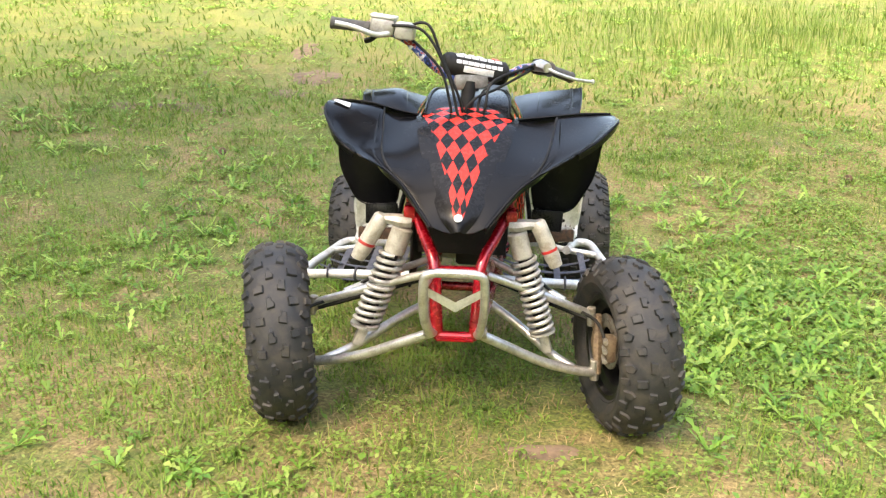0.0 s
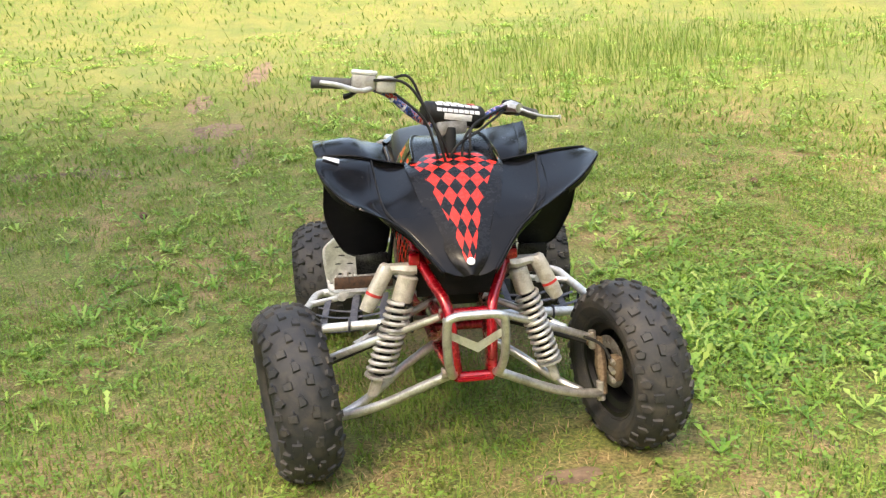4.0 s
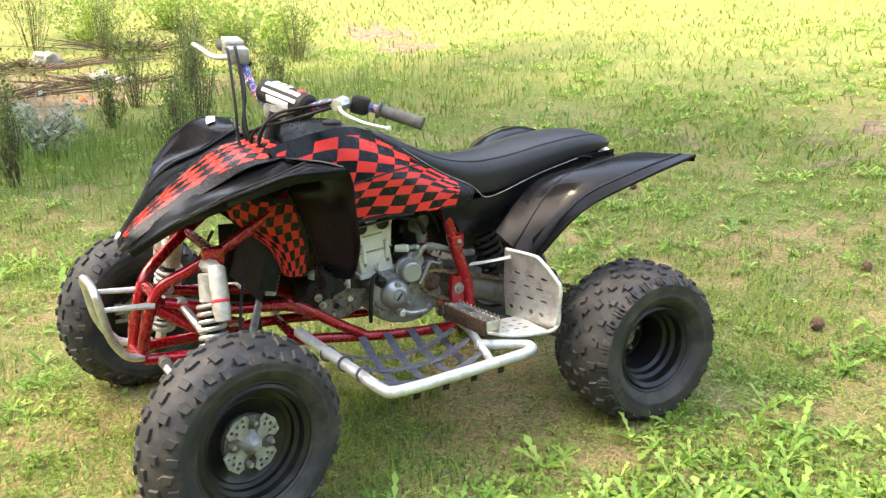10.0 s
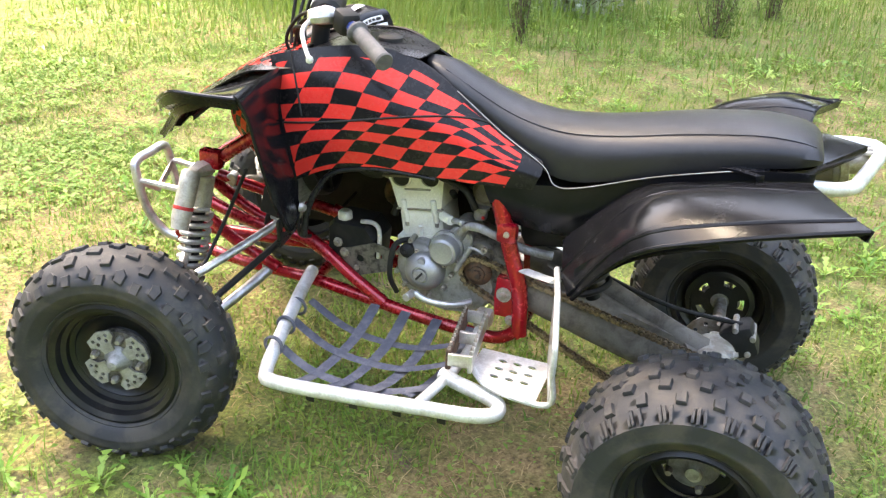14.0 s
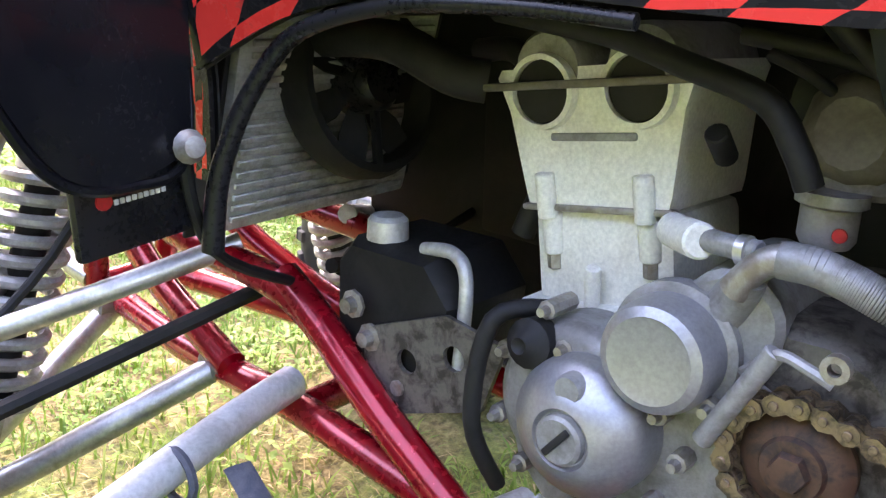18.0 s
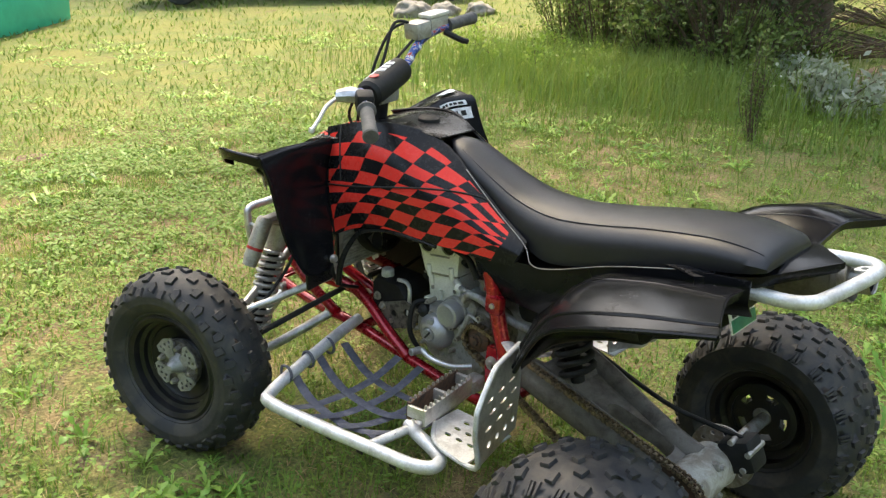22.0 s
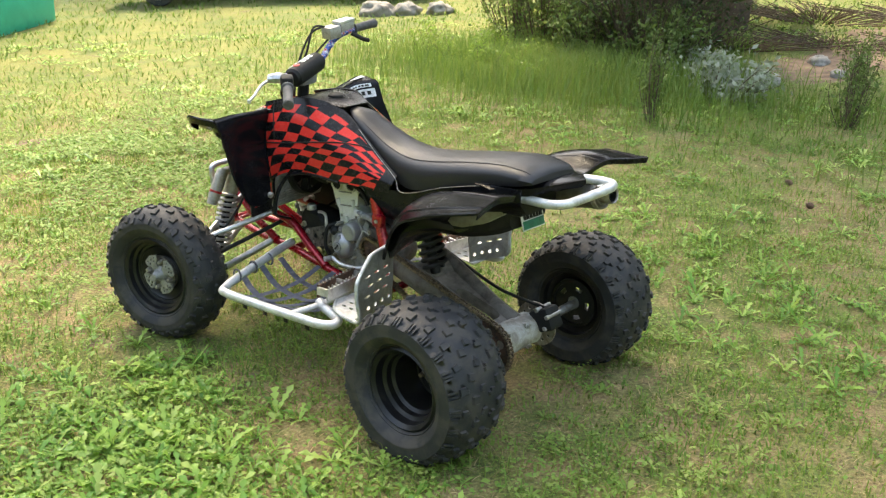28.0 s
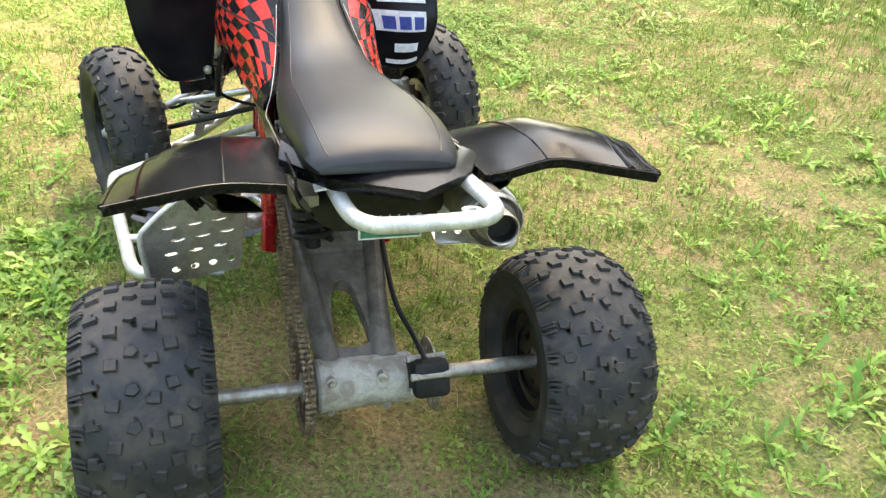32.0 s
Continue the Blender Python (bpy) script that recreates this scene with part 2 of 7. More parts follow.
def tube(points, r, n=10, steps=5, closed=False, bm=None, flat=1.0):
    """A round bar swept along a smooth line; r a number, or one for each end."""
    bm = bm or bmesh.new()
    line = crom(points, steps)
    if closed:
        line = line[:-1]
    m = len(line)
    ra, rb = r if isinstance(r, tuple) else (r, r)
    up = None
    rings = []
    for i, p in enumerate(line):
        q0, q1 = (line[i - 1], line[(i + 1) % m]) if closed else (line[max(i - 1, 0)], line[min(i + 1, m - 1)])
        d = (q1 - q0).normalized()
        if up is None:
            up = d.orthogonal().normalized() if abs(d.z) > 0.9 else Vector((0, 0, 1))
        up = (up - d * up.dot(d)).normalized()
        side = d.cross(up)
        rad = ra + (rb - ra) * i / max(m - 1, 1)
        rings.append([bm.verts.new(p + rad * (math.cos(2 * math.pi * k / n) * side + flat * math.sin(2 * math.pi * k / n) * up)) for k in range(n)])
    for i in range(m if closed else m - 1):
        a, b = rings[i], rings[(i + 1) % m]
        for k in range(n):
            bm.faces.new((a[k], a[(k + 1) % n], b[(k + 1) % n], b[k]))
    if not closed:
        bm.faces.new(rings[0][::-1])
        bm.faces.new(rings[-1])
    return bm


def lathe(profile, m=Matrix(), n=32, bm=None, closed=False):
    """Turns (radius, height) pairs round the z axis of m."""
    bm = bm or bmesh.new()
    rings = []
    for r, h in profile:
        if r < 1e-5:
            rings.append([bm.verts.new(m @ Vector((0, 0, h)))])
        else:
            rings.append([bm.verts.new(m @ Vector((r * math.cos(2 * math.pi * k / n), r * math.sin(2 * math.pi * k / n), h))) for k in range(n)])
    pairs = list(zip(rings, rings[1:])) + ([(rings[-1], rings[0])] if closed else [])
    for a, b in pairs:
        for k in range(n):
            k2 = (k + 1) % n
            if len(a) == 1:
                bm.faces.new((a[0], b[k], b[k2])[::-1])
            elif len(b) == 1:
                bm.faces.new((a[k], a[k2], b[0]))
            else:
                bm.faces.new((a[k], a[k2], b[k2], b[k]))
    return bm


def along(a, b):
    """A pose at a whose z axis points to b."""
    a, b = Vector(a), Vector(b)
    return Matrix.Translation(a) @ (b - a).to_track_quat("Z", "Y").to_matrix().to_4x4()


def rod(a, b, r, n=16, bm=None, bevel=0.15):
    """A cylinder from a to b with softened ends."""
    h = (Vector(b) - Vector(a)).length
    e = min(r, h) * bevel
    return lathe([(0, 0), (r - e, 0), (r, e), (r, h - e), (r - e, h), (0, h)], along(a, b), n, bm)


def box(size, m=Matrix(), bevel=0.1, bm=None, segs=2):
    """A block with rounded edges; bevel in metres."""
    out = bmesh.new()
    bmesh.ops.create_cube(out, size=1.0, matrix=Matrix.Diagonal((*size, 1)))
    b = min(bevel, min(size) * 0.45)
    bmesh.ops.bevel(out, geom=out.edges[:], offset=b, segments=segs, affect="EDGES", profile=0.5)
    bmesh.ops.transform(out, matrix=m, verts=out.verts[:])
    return join(bm, out)


def join(bm, other):
    if bm is None:
        return other
    verts = {v: bm.verts.new(v.co) for v in other.verts}
    for f in other.faces:
        bm.faces.new([verts[v] for v in f.verts])
    other.free()
    return bm


def slab(outer, thick, m=Matrix(), holes=()):
    """A flat plate with that outline and holes, thick along z."""
    bm = bmesh.new()
    edges = []
    for loop in (outer, *holes):
        vs = [bm.verts.new((x, y, 0)) for x, y in loop]
        edges += [bm.edges.new((vs[i], vs[(i + 1) % len(vs)])) for i in range(len(vs))]
    bmesh.ops.triangle_fill(bm, use_beauty=True, edges=edges, normal=(0, 0, 1))
    bmesh.ops.recalc_face_normals(bm, faces=bm.faces[:])
    bm.normal_update()
    ext = bmesh.ops.extrude_face_region(bm, geom=bm.faces[:])
    bmesh.ops.translate(bm, vec=(0, 0, thick), verts=[g for g in ext["geom"] if isinstance(g, bmesh.types.BMVert)])
    bmesh.ops.recalc_face_normals(bm, faces=bm.faces[:])
    bmesh.ops.transform(bm, matrix=m, verts=bm.verts[:])
    return bm


def ring(cx, cy, r, n=12, stretch=1.0, turn=0.0):
    return [(cx + r * (stretch * math.cos(a) * math.cos(turn) - math.sin(a) * math.sin(turn)), cy + r * (stretch * math.cos(a) * math.sin(turn) + math.sin(a) * math.cos(turn))) for a in (2 * math.pi * k / n for k in range(n))]


def sheet(rows, thick=0.004, su=4, sv=4, mirror=False):
    """A curved panel through rows of points, with thickness and a UV of its own."""
    grid = [crom(r, su) for r in rows]
    grid = [list(c) for c in zip(*[crom(c, sv) for c in zip(*grid)])]
    if mirror:
        grid = [[Vector((-p.x, p.y, p.z)) for p in r][::-1] for r in grid]
    nr, nc = len(grid), len(grid[0])
    bm = bmesh.new()
    uv = bm.loops.layers.uv.new("UVMap")

    def normal(i, j):
        du = grid[i][min(j + 1, nc - 1)] - grid[i][max(j - 1, 0)]
        dv = grid[min(i + 1, nr - 1)][j] - grid[max(i - 1, 0)][j]
        return du.cross(dv).normalized() if du.cross(dv).length > 1e-9 else Vector((0, 0, 1))

    top = [[bm.verts.new(grid[i][j]) for j in range(nc)] for i in range(nr)]
    low = [[bm.verts.new(grid[i][j] + normal(i, j) * thick) for j in range(nc)] for i in range(nr)]
    coord = lambda i, j: ((1 - j / (nc - 1)) if mirror else j / (nc - 1), i / (nr - 1))
    for i in range(nr - 1):
        for j in range(nc - 1):
            idx = ((i, j), (i + 1, j), (i + 1, j + 1), (i, j + 1))
            for layer, order in ((top, idx), (low, idx[::-1])):
                f = bm.faces.new([layer[a][b] for a, b in order])
                for loop, ab in zip(f.loops, order):
                    loop[uv].uv = coord(*ab)
    rim = [(0, j) for j in range(nc)] + [(i, nc - 1) for i in range(1, nr)] + [(nr - 1, j) for j in range(nc - 2, -1, -1)] + [(i, 0) for i in range(nr - 2, 0, -1)]
    for a, b in zip(rim, rim[1:] + rim[:1]):
        f = bm.faces.new((top[a[0]][a[1]], top[b[0]][b[1]], low[b[0]][b[1]], low[a[0]][a[1]]))
        for loop, ab in zip(f.loops, (a, b, b, a)):
            loop[uv].uv = coord(*ab)
    return bm


def loft(sections, steps=3, bm=None):
    """A closed skin through rings of the same number of points."""
    bm = bm or bmesh.new()
    lines = [crom(c, steps) for c in zip(*sections)]
    rings = [[bm.verts.new(p) for p in r] for r in zip(*lines)]
    n = len(rings[0])
    for a, b in zip(rings, rings[1:]):
        for k in range(n):
            bm.faces.new((a[k], a[(k + 1) % n], b[(k + 1) % n], b[k]))
    bm.faces.new(rings[0][::-1])
    bm.faces.new(rings[-1])
    bmesh.ops.recalc_face_normals(bm, faces=bm.faces[:])
    return bm


def spring(a, b, r, wire, turns, n=8):
    m = along(a, b)
    h = (Vector(b) - Vector(a)).length
    count = turns * 14
    return tube([m @ Vector((r * math.cos(k / 14 * 2 * math.pi), r * math.sin(k / 14 * 2 * math.pi), h * k / count)) for k in range(count + 1)], wire, n, 1)


def part(name, bm, mat, parent=None, label="", angle=38, lean=True):
    """Links a bmesh as one mesh object under a thing or a part."""
    if parent is not None and lean:
        for v in bm.verts:
            v.co = leaned(v.co)
    mesh = bpy.data.meshes.new(name)
    bm.normal_update()
    bm.to_mesh(mesh)
    bm.free()
    mesh.shade_smooth()
    mesh.set_sharp_from_angle(angle=radians(angle))
    mesh.materials.append(mat)
    ob = new(name, mesh)
    ob.parent = parent
    if label:
        ob["label"] = label
    return ob


def leaned(p):
    """The bike stands with its front twisted a little to its left on the uneven lawn, its right wheels on higher ground."""
    t = min(max((0.45 - p.y) / 0.9, 0.0), 1.0)
    a = LEAN * t * t * (3 - 2 * t)
    x, y, z = p.x + max(p.z - 0.26, 0.0) * a * 0.7, p.y, p.z + (0.40 - p.x) * a
    if p.x < 0:
        out = min(-p.x / 0.35, 1.2)
        w = out * smooth01(0.30, 0.60, -p.y)
        wing = smooth01(0.18, 0.36, -p.x) * smooth01(0.72, 0.88, p.z) * smooth01(0.22, 0.32, -p.y)
        arch = smooth01(0.20, 0.33, -p.x) * smooth01(0.40, 0.58, p.y) * (1 - 0.85 * smooth01(0.68, 0.84, p.y)) * smooth01(0.6, 0.72, p.z)
        x += (p.z - 0.80) * 0.085 * out - 0.028 * out * smooth01(0.30, 0.75, p.y) * smooth01(0.5, 0.75, p.z)
        x += 0.022 * wing
        y -= 0.055 * w + 0.040 * wing * (1 - smooth01(0.40, 0.54, -p.y))
        z += 0.012 * w + 0.008 * w * smooth01(0.76, 0.88, p.z) + 0.045 * arch + wing * (0.014 - 0.055 * smooth01(0.42, 0.60, -p.y))
    return Vector((x, y, z))


LEAN = 0.052


def smooth01(a, b, x):
    t = min(max((x - a) / (b - a), 0.0), 1.0)
    return t * t * (3 - 2 * t)


def ground_z(x, y):
    """The lawn's height: level under the bike, rising behind it and to its right."""
    soft = lambda d: 0.5 * (d + math.sqrt(d * d + 0.3))
    back = 0.125 * (soft(y - 1.1) - soft(y - 16.0) * 0.75)
    right = 0.085 * (soft(-x - 1.3) - soft(-x - 12) * 0.8)
    front = -0.03 * (soft(-y - 2.0) - soft(-y - 9.0) * 0.9)
    r = math.hypot(x, y)
    berm = 2.6 * smooth01(10.0, 24.0, r) * smooth01(-0.15, 0.4, (0.8 * y - 0.6 * x) / max(r, 1e-3))
    left = -0.03 * (soft(x - 1.0) - soft(x - 6.0))
    base = 0.055 * math.exp(-((x + 0.55) ** 2 + (y + 0.78) ** 2) / 0.16)
    z0 = 0.125 * (0.5 * (-1.1 + math.sqrt(1.51)) - 0.05) + 0.085 * 0.05
    return berm + back + right + front + left + base - z0 + 0.012 * noise.noise((x * 1.3, y * 1.3, 0.0)) + 0.07 * smooth01(2.0, 5.0, math.hypot(x, y)) * noise.noise((x * 0.3, y * 0.3, 4.0))


# ---- the quad bike ----
bike = new("quad_bike")
bike.matrix_world = pose(-0.008, 0, 0, 0, 0, 2.0)
tagged(bike, "worn black sport quad bike with red chequered tank panels", "quad bike")
STEER = 14.0


def tyre_mesh(radius, width, rim, drop, power, lift, knobs, seed, loose):
    """A tyre turned round z: a rounded carcass with ribbed walls, and worn knobs set on its tread."""
    w = width / 2
    rnd = random.Random(seed)

    def skin(q):
        return (radius - lift) - drop * abs(q) ** power, q * w * 0.985

    edge = skin(1.0)
    wall = [(rim, -w * 0.62), (rim + 0.010, -w * 0.73), (rim + 0.016, -w * 0.80), (rim + 0.019, -w * 0.79), (rim + 0.028, -w * 0.90), (rim + 0.046, -w * 0.965), (rim + 0.048, -w * 0.978), (rim + 0.053, -w * 0.978), (rim + 0.055, -w * 0.972)]
    wall += [(rim + 0.055 + (edge[0] - rim - 0.055) * k, -w * (0.972 + 0.018 * math.sin(math.pi * k))) for k in (0.35, 0.7)]
    tread = [skin(-1 + 2 * k / 22) for k in range(23)]
    prof = wall + tread + [(r, -h) for r, h in wall[::-1]] + [(rim - 0.006, w * 0.5), (rim - 0.006, -w * 0.5)]
    bm = lathe(prof, n=72, closed=True)
    bm.verts.ensure_lookup_table()
    carcass = bm.verts[:]

    def at(q, a, up):
        r, h = skin(q)
        r2, h2 = skin(min(q + 0.01, 1.0))
        r1, h1 = skin(max(q - 0.01, -1.0))
        nr, nh = (h2 - h1), -(r2 - r1)
        ln = math.hypot(nr, nh)
        r, h = r + up * nr / ln, h + up * nh / ln
        return bm.verts.new((r * math.cos(a), r * math.sin(a), h))

    for q0, count, shift, outline, high in knobs:
        for k in range(count):
            a0 = 2 * math.pi * (k + shift) / count + rnd.uniform(-0.012, 0.012)
            spin, big = rnd.uniform(-loose, loose), rnd.uniform(0.92, 1.06)
            rings = []
            for size, up in ((1.0, -0.003), (0.93, high * 0.75), (0.80, high), (0.45, high * 0.93)):
                ring_ = []
                for x, y in outline:
                    x, y = (x * math.cos(spin) - y * math.sin(spin)) * size * big, (x * math.sin(spin) + y * math.cos(spin)) * size * big
                    ring_.append(at(max(min(q0 + x / w, 1.0), -1.0), a0 + y / radius, up))
                rings.append(ring_)
            n = len(outline)
            for ra, rb in zip(rings, rings[1:]):
                for j in range(n):
                    bm.faces.new((ra[j], ra[(j + 1) % n], rb[(j + 1) % n], rb[j]))
            bm.faces.new(rings[-1])
            root = carcass[(len(wall) + round((q0 + 1) * 11)) * 72 + round(a0 / (2 * math.pi) * 72) % 72]
            bm.faces.new((rings[0][0], rings[0][n // 2], root))
    bmesh.ops.recalc_face_normals(bm, faces=bm.faces[:])
    return bm


def scaled(outline, sx, sy=None):
    return [(x * sx, y * (sy or sx)) for x, y in outline]


FIVE = [(-1.0, -0.75), (0.25, -1.0), (1.0, -0.2), (0.55, 0.95), (-0.75, 0.8)]
BRICK = [(-1.0, -0.85), (0.85, -1.0), (1.0, 0.85), (-0.85, 1.0)]
NOTCHED = [(-1.0, -1.0), (1.0, -0.8), (1.0, 0.1), (0.35, 0.25), (0.3, 1.0), (-1.0, 0.8)]
mirrored = lambda outline: [(-x, y) for x, y in outline[::-1]]
REAR_KNOBS = []
for i, q0 in enumerate((-0.66, -0.40, -0.13, 0.13, 0.40, 0.66)):
    shape = (FIVE, BRICK, NOTCHED)[i % 3]
    REAR_KNOBS.append((q0, 22, 0.5 * (i % 2) + 0.1 * (i % 3), scaled(shape if i < 3 else mirrored(shape), 0.0140, 0.0130), 0.0085))
for side in (-1, 1):
    for k in range(3):
        REAR_KNOBS.append((side * 0.885, 24, 0.18 * k, scaled(BRICK, 0.0150, 0.0042), 0.0060))
FRONT_KNOBS = [(-0.17, 18, 0.0, scaled(NOTCHED, 0.0115, 0.0190), 0.0075), (0.17, 18, 0.42, scaled(mirrored(NOTCHED), 0.0115, 0.0190), 0.0075),
               (-0.50, 18, 0.5, scaled(BRICK, 0.0145, 0.0135), 0.0080), (0.50, 18, 0.92, scaled(BRICK, 0.0145, 0.0135), 0.0080)]
for side in (-1, 1):
    FRONT_KNOBS.append((side * 0.80, 18, 0.02 if side < 0 else 0.44, scaled(FIVE if side < 0 else mirrored(FIVE), 0.0135, 0.0150), 0.0080))
    FRONT_KNOBS.append((side * 0.93, 18, 0.52 if side < 0 else 0.94, scaled(BRICK, 0.0110, 0.0130), 0.0070))


def turned(bm, m):
    bmesh.ops.transform(bm, matrix=m, verts=bm.verts[:])
    return bm


def placed(local):
    """Puts a wheel's own axes (z outwards) into the bike, lean and all, as a stiff body."""
    c = leaned(local.translation)
    return Matrix.Translation(c - local.translation) @ local


def wheel(side, centre, radius, width, rim, front, seed):
    base = Matrix.Translation(centre) @ Matrix.Rotation(radians(STEER if front else 0), 4, "Z") @ Matrix.Rotation(radians(90 * side), 4, "Y")
    m = placed(base)
    w = width / 2
    # a deep dished steel rim: outer lip, bead step, barrel, web
    web = 0.012 if front else -w * 0.55
    prof = [(rim + 0.006, w * 0.66), (rim + 0.010, w * 0.74), (rim + 0.002, w * 0.78), (rim - 0.010, w * 0.70), (rim - 0.013, w * 0.50), (rim - 0.024, w * 0.44), (rim - 0.026, w * 0.30), (rim - 0.036, w * 0.24),
            (rim - 0.040, web + 0.012), (rim - 0.055, web), (0.072, web - 0.004), (0.058, web + 0.012), (0.030, web + 0.012), (0.030, web + 0.006), (0.058, web + 0.004), (0.072, web - 0.012),
            (rim - 0.052, web - 0.010), (rim - 0.032, web - 0.004), (rim - 0.030, -w * 0.45), (rim - 0.008, -w * 0.55), (rim - 0.004, -w * 0.72), (rim + 0.010, -w * 0.74), (rim + 0.004, -w * 0.64), (rim - 0.002, 0)]
    if not front:
        prof = prof[:9] + [(rim - 0.046, web + 0.010), (rim - 0.046, web - 0.008)] + prof[17:]
    ob = part("wheel", turned(lathe(prof, n=48, closed=True), m), RIM, bike, "black steel rim with knobbly rubber tyre", lean=False)
    if not front:
        kidney = lambda a0: [(r * math.cos(a0 + d), r * math.sin(a0 + d)) for r, ds in ((0.068, (-0.26, 0.0, 0.26)), (0.050, (0.24, 0.0, -0.24))) for d in ds]
        part("rim_web", turned(slab(ring(0, 0, rim - 0.042, 40), 0.006, Matrix.Translation((0, 0, web)), [ring(0, 0, 0.026, 20)] + [kidney(k * math.pi * 2 / 5 + 0.3) for k in range(5)]), m), RIM, ob, "black rim centre with five openings", lean=False)
    tyre = tyre_mesh(radius, width, rim, 0.046, 2.7, 0.008, FRONT_KNOBS, seed, 0.04) if front else tyre_mesh(radius, width, rim, 0.038, 3.2, 0.0085, REAR_KNOBS, seed, 0.12)
    part("tyre", turned(tyre, m), RUBBER, ob, "dusty black tyre with worn rounded knobs", angle=42, lean=False)
    if front:
        hub = lathe([(0, 0.072), (0.010, 0.071), (0.014, 0.066), (0.018, 0.060), (0.021, 0.050), (0.034, 0.036), (0.040, 0.022), (0, 0.02)], n=24)
        part("hub", turned(hub, m), CAST, ob, "grey cast wheel hub", lean=False)
        # the disc's dark tone stands in for the shaded gaps between the spokes
        part("hub_plate", turned(lathe([(0.0, 0.034), (0.052, 0.034), (0.070, 0.030), (0.072, 0.016), (0.0, 0.014)], n=28), m), OILY, ob, lean=False)
        for k in range(4):
            a = Matrix.Rotation(k * math.pi / 2 + 0.6, 4, "Z")
            holes = [ring(x, y, 0.0055, 8) for x, y in ((0.062, -0.014), (0.062, 0.014), (0.076, -0.022), (0.076, 0.0), (0.076, 0.022))]
            blade = slab([(0.03, -0.016), (0.05, -0.02), (0.064, -0.040), (0.084, -0.037), (0.095, 0.0), (0.084, 0.037), (0.064, 0.040), (0.05, 0.02), (0.03, 0.016)], 0.006, a @ Matrix.Translation((0, 0, 0.038)) @ Matrix.Diagonal((0.88, 0.88, 1, 1)), holes)
            part("hub_spoke", turned(blade, m), CAST, ob, lean=False)
            part("lug_nut", turned(lathe([(0, 0.055), (0.006, 0.054), (0.009, 0.046), (0.010, 0.03), (0, 0.03)], Matrix.Rotation(k * math.pi / 2 + 1.385, 4, "Z") @ Matrix.Translation((0.055, 0, 0)), 6), m), STEEL, ob, lean=False)
    else:
        part("hub", turned(lathe([(0, web + 0.05), (0.014, web + 0.05), (0.022, web + 0.035), (0.05, web + 0.022), (0.056, web + 0.01), (0, web)], n=20), m), CAST, ob, "grey cast wheel hub", lean=False)
        for k in range(4):
            part("lug_nut", turned(lathe([(0, web + 0.04), (0.007, web + 0.039), (0.010, web + 0.02), (0, web)], Matrix.Rotation(k * math.pi / 2 + 0.4, 4, "Z") @ Matrix.Translation((0.05, 0, 0)), 6), m), STEEL, ob, lean=False)
    return ob


for side in (1, -1):
    wheel(side, (0.504 if side > 0 else -0.482, -0.685, 0.259), 0.275, 0.184, 0.150, True, 3 + side)
    wheel(side, (0.445 * side, 0.640, 0.253), 0.263, 0.270, 0.128, False, 7 + side)


# plastics: hood, fenders, tank covers
HOOD_ROWS = [(-0.868, 0.640, 0.022, 0.004), (-0.835, 0.691, 0.056, 0.008), (-0.74, 0.764, 0.095, 0.009), (-0.63, 0.834, 0.130, 0.009), (-0.54, 0.885, 0.150, 0.012), (-0.47, 0.907, 0.160, 0.018), (-0.415, 0.920, 0.154, 0.022)]
hood = part("hood", sheet([[(w, y + 0.01, z - d), (w * 0.55, y, z), (0, y - 0.004, z + 0.006), (-w * 0.55, y, z), (-w, y + 0.01, z - d)] for y, z, w, d in HOOD_ROWS], 0.004, 3, 4), CHECK_HOOD, bike, "black hood with red chequers")
part("emblem", slab(ring(0, 0, 0.0115, 16), 0.003, Matrix.Translation((0, -0.866, 0.682)) @ Matrix.Rotation(radians(52), 4, "X")), WHITE, hood, "white round nose emblem")
FENDER_IN = [
    [(0.022, -0.860, 0.638), (0.076, -0.755, 0.748), (0.104, -0.635, 0.818), (0.120, -0.50, 0.876), (0.124, -0.430, 0.898)],
    [(0.045, -0.858, 0.642), (0.112, -0.752, 0.743), (0.160, -0.650, 0.798), (0.202, -0.53, 0.838), (0.216, -0.424, 0.880)],
    [(0.075, -0.848, 0.652), (0.160, -0.745, 0.738), (0.230, -0.685, 0.783), (0.278, -0.60, 0.828), (0.294, -0.410, 0.894)],
    [(0.075, -0.845, 0.634), (0.160, -0.742, 0.718), (0.230, -0.680, 0.762), (0.278, -0.59, 0.806), (0.292, -0.412, 0.872)],
]
FENDER_OUT = [
    [(0.198, -0.706, 0.768), (0.228, -0.662, 0.796), (0.248, -0.602, 0.828), (0.264, -0.50, 0.862), (0.278, -0.408, 0.899)],
    [(0.240, -0.694, 0.786), (0.280, -0.646, 0.812), (0.308, -0.586, 0.842), (0.325, -0.48, 0.875), (0.335, -0.394, 0.905)],
    [(0.300, -0.664, 0.816), (0.346, -0.620, 0.842), (0.388, -0.565, 0.870), (0.402, -0.46, 0.896), (0.398, -0.380, 0.909)],
    [(0.330, -0.646, 0.832), (0.390, -0.600, 0.864), (0.452, -0.520, 0.906), (0.458, -0.44, 0.910), (0.449, -0.366, 0.909)],
    [(0.334, -0.642, 0.812), (0.394, -0.594, 0.842), (0.450, -0.510, 0.880), (0.455, -0.435, 0.886), (0.446, -0.362, 0.884)],
]
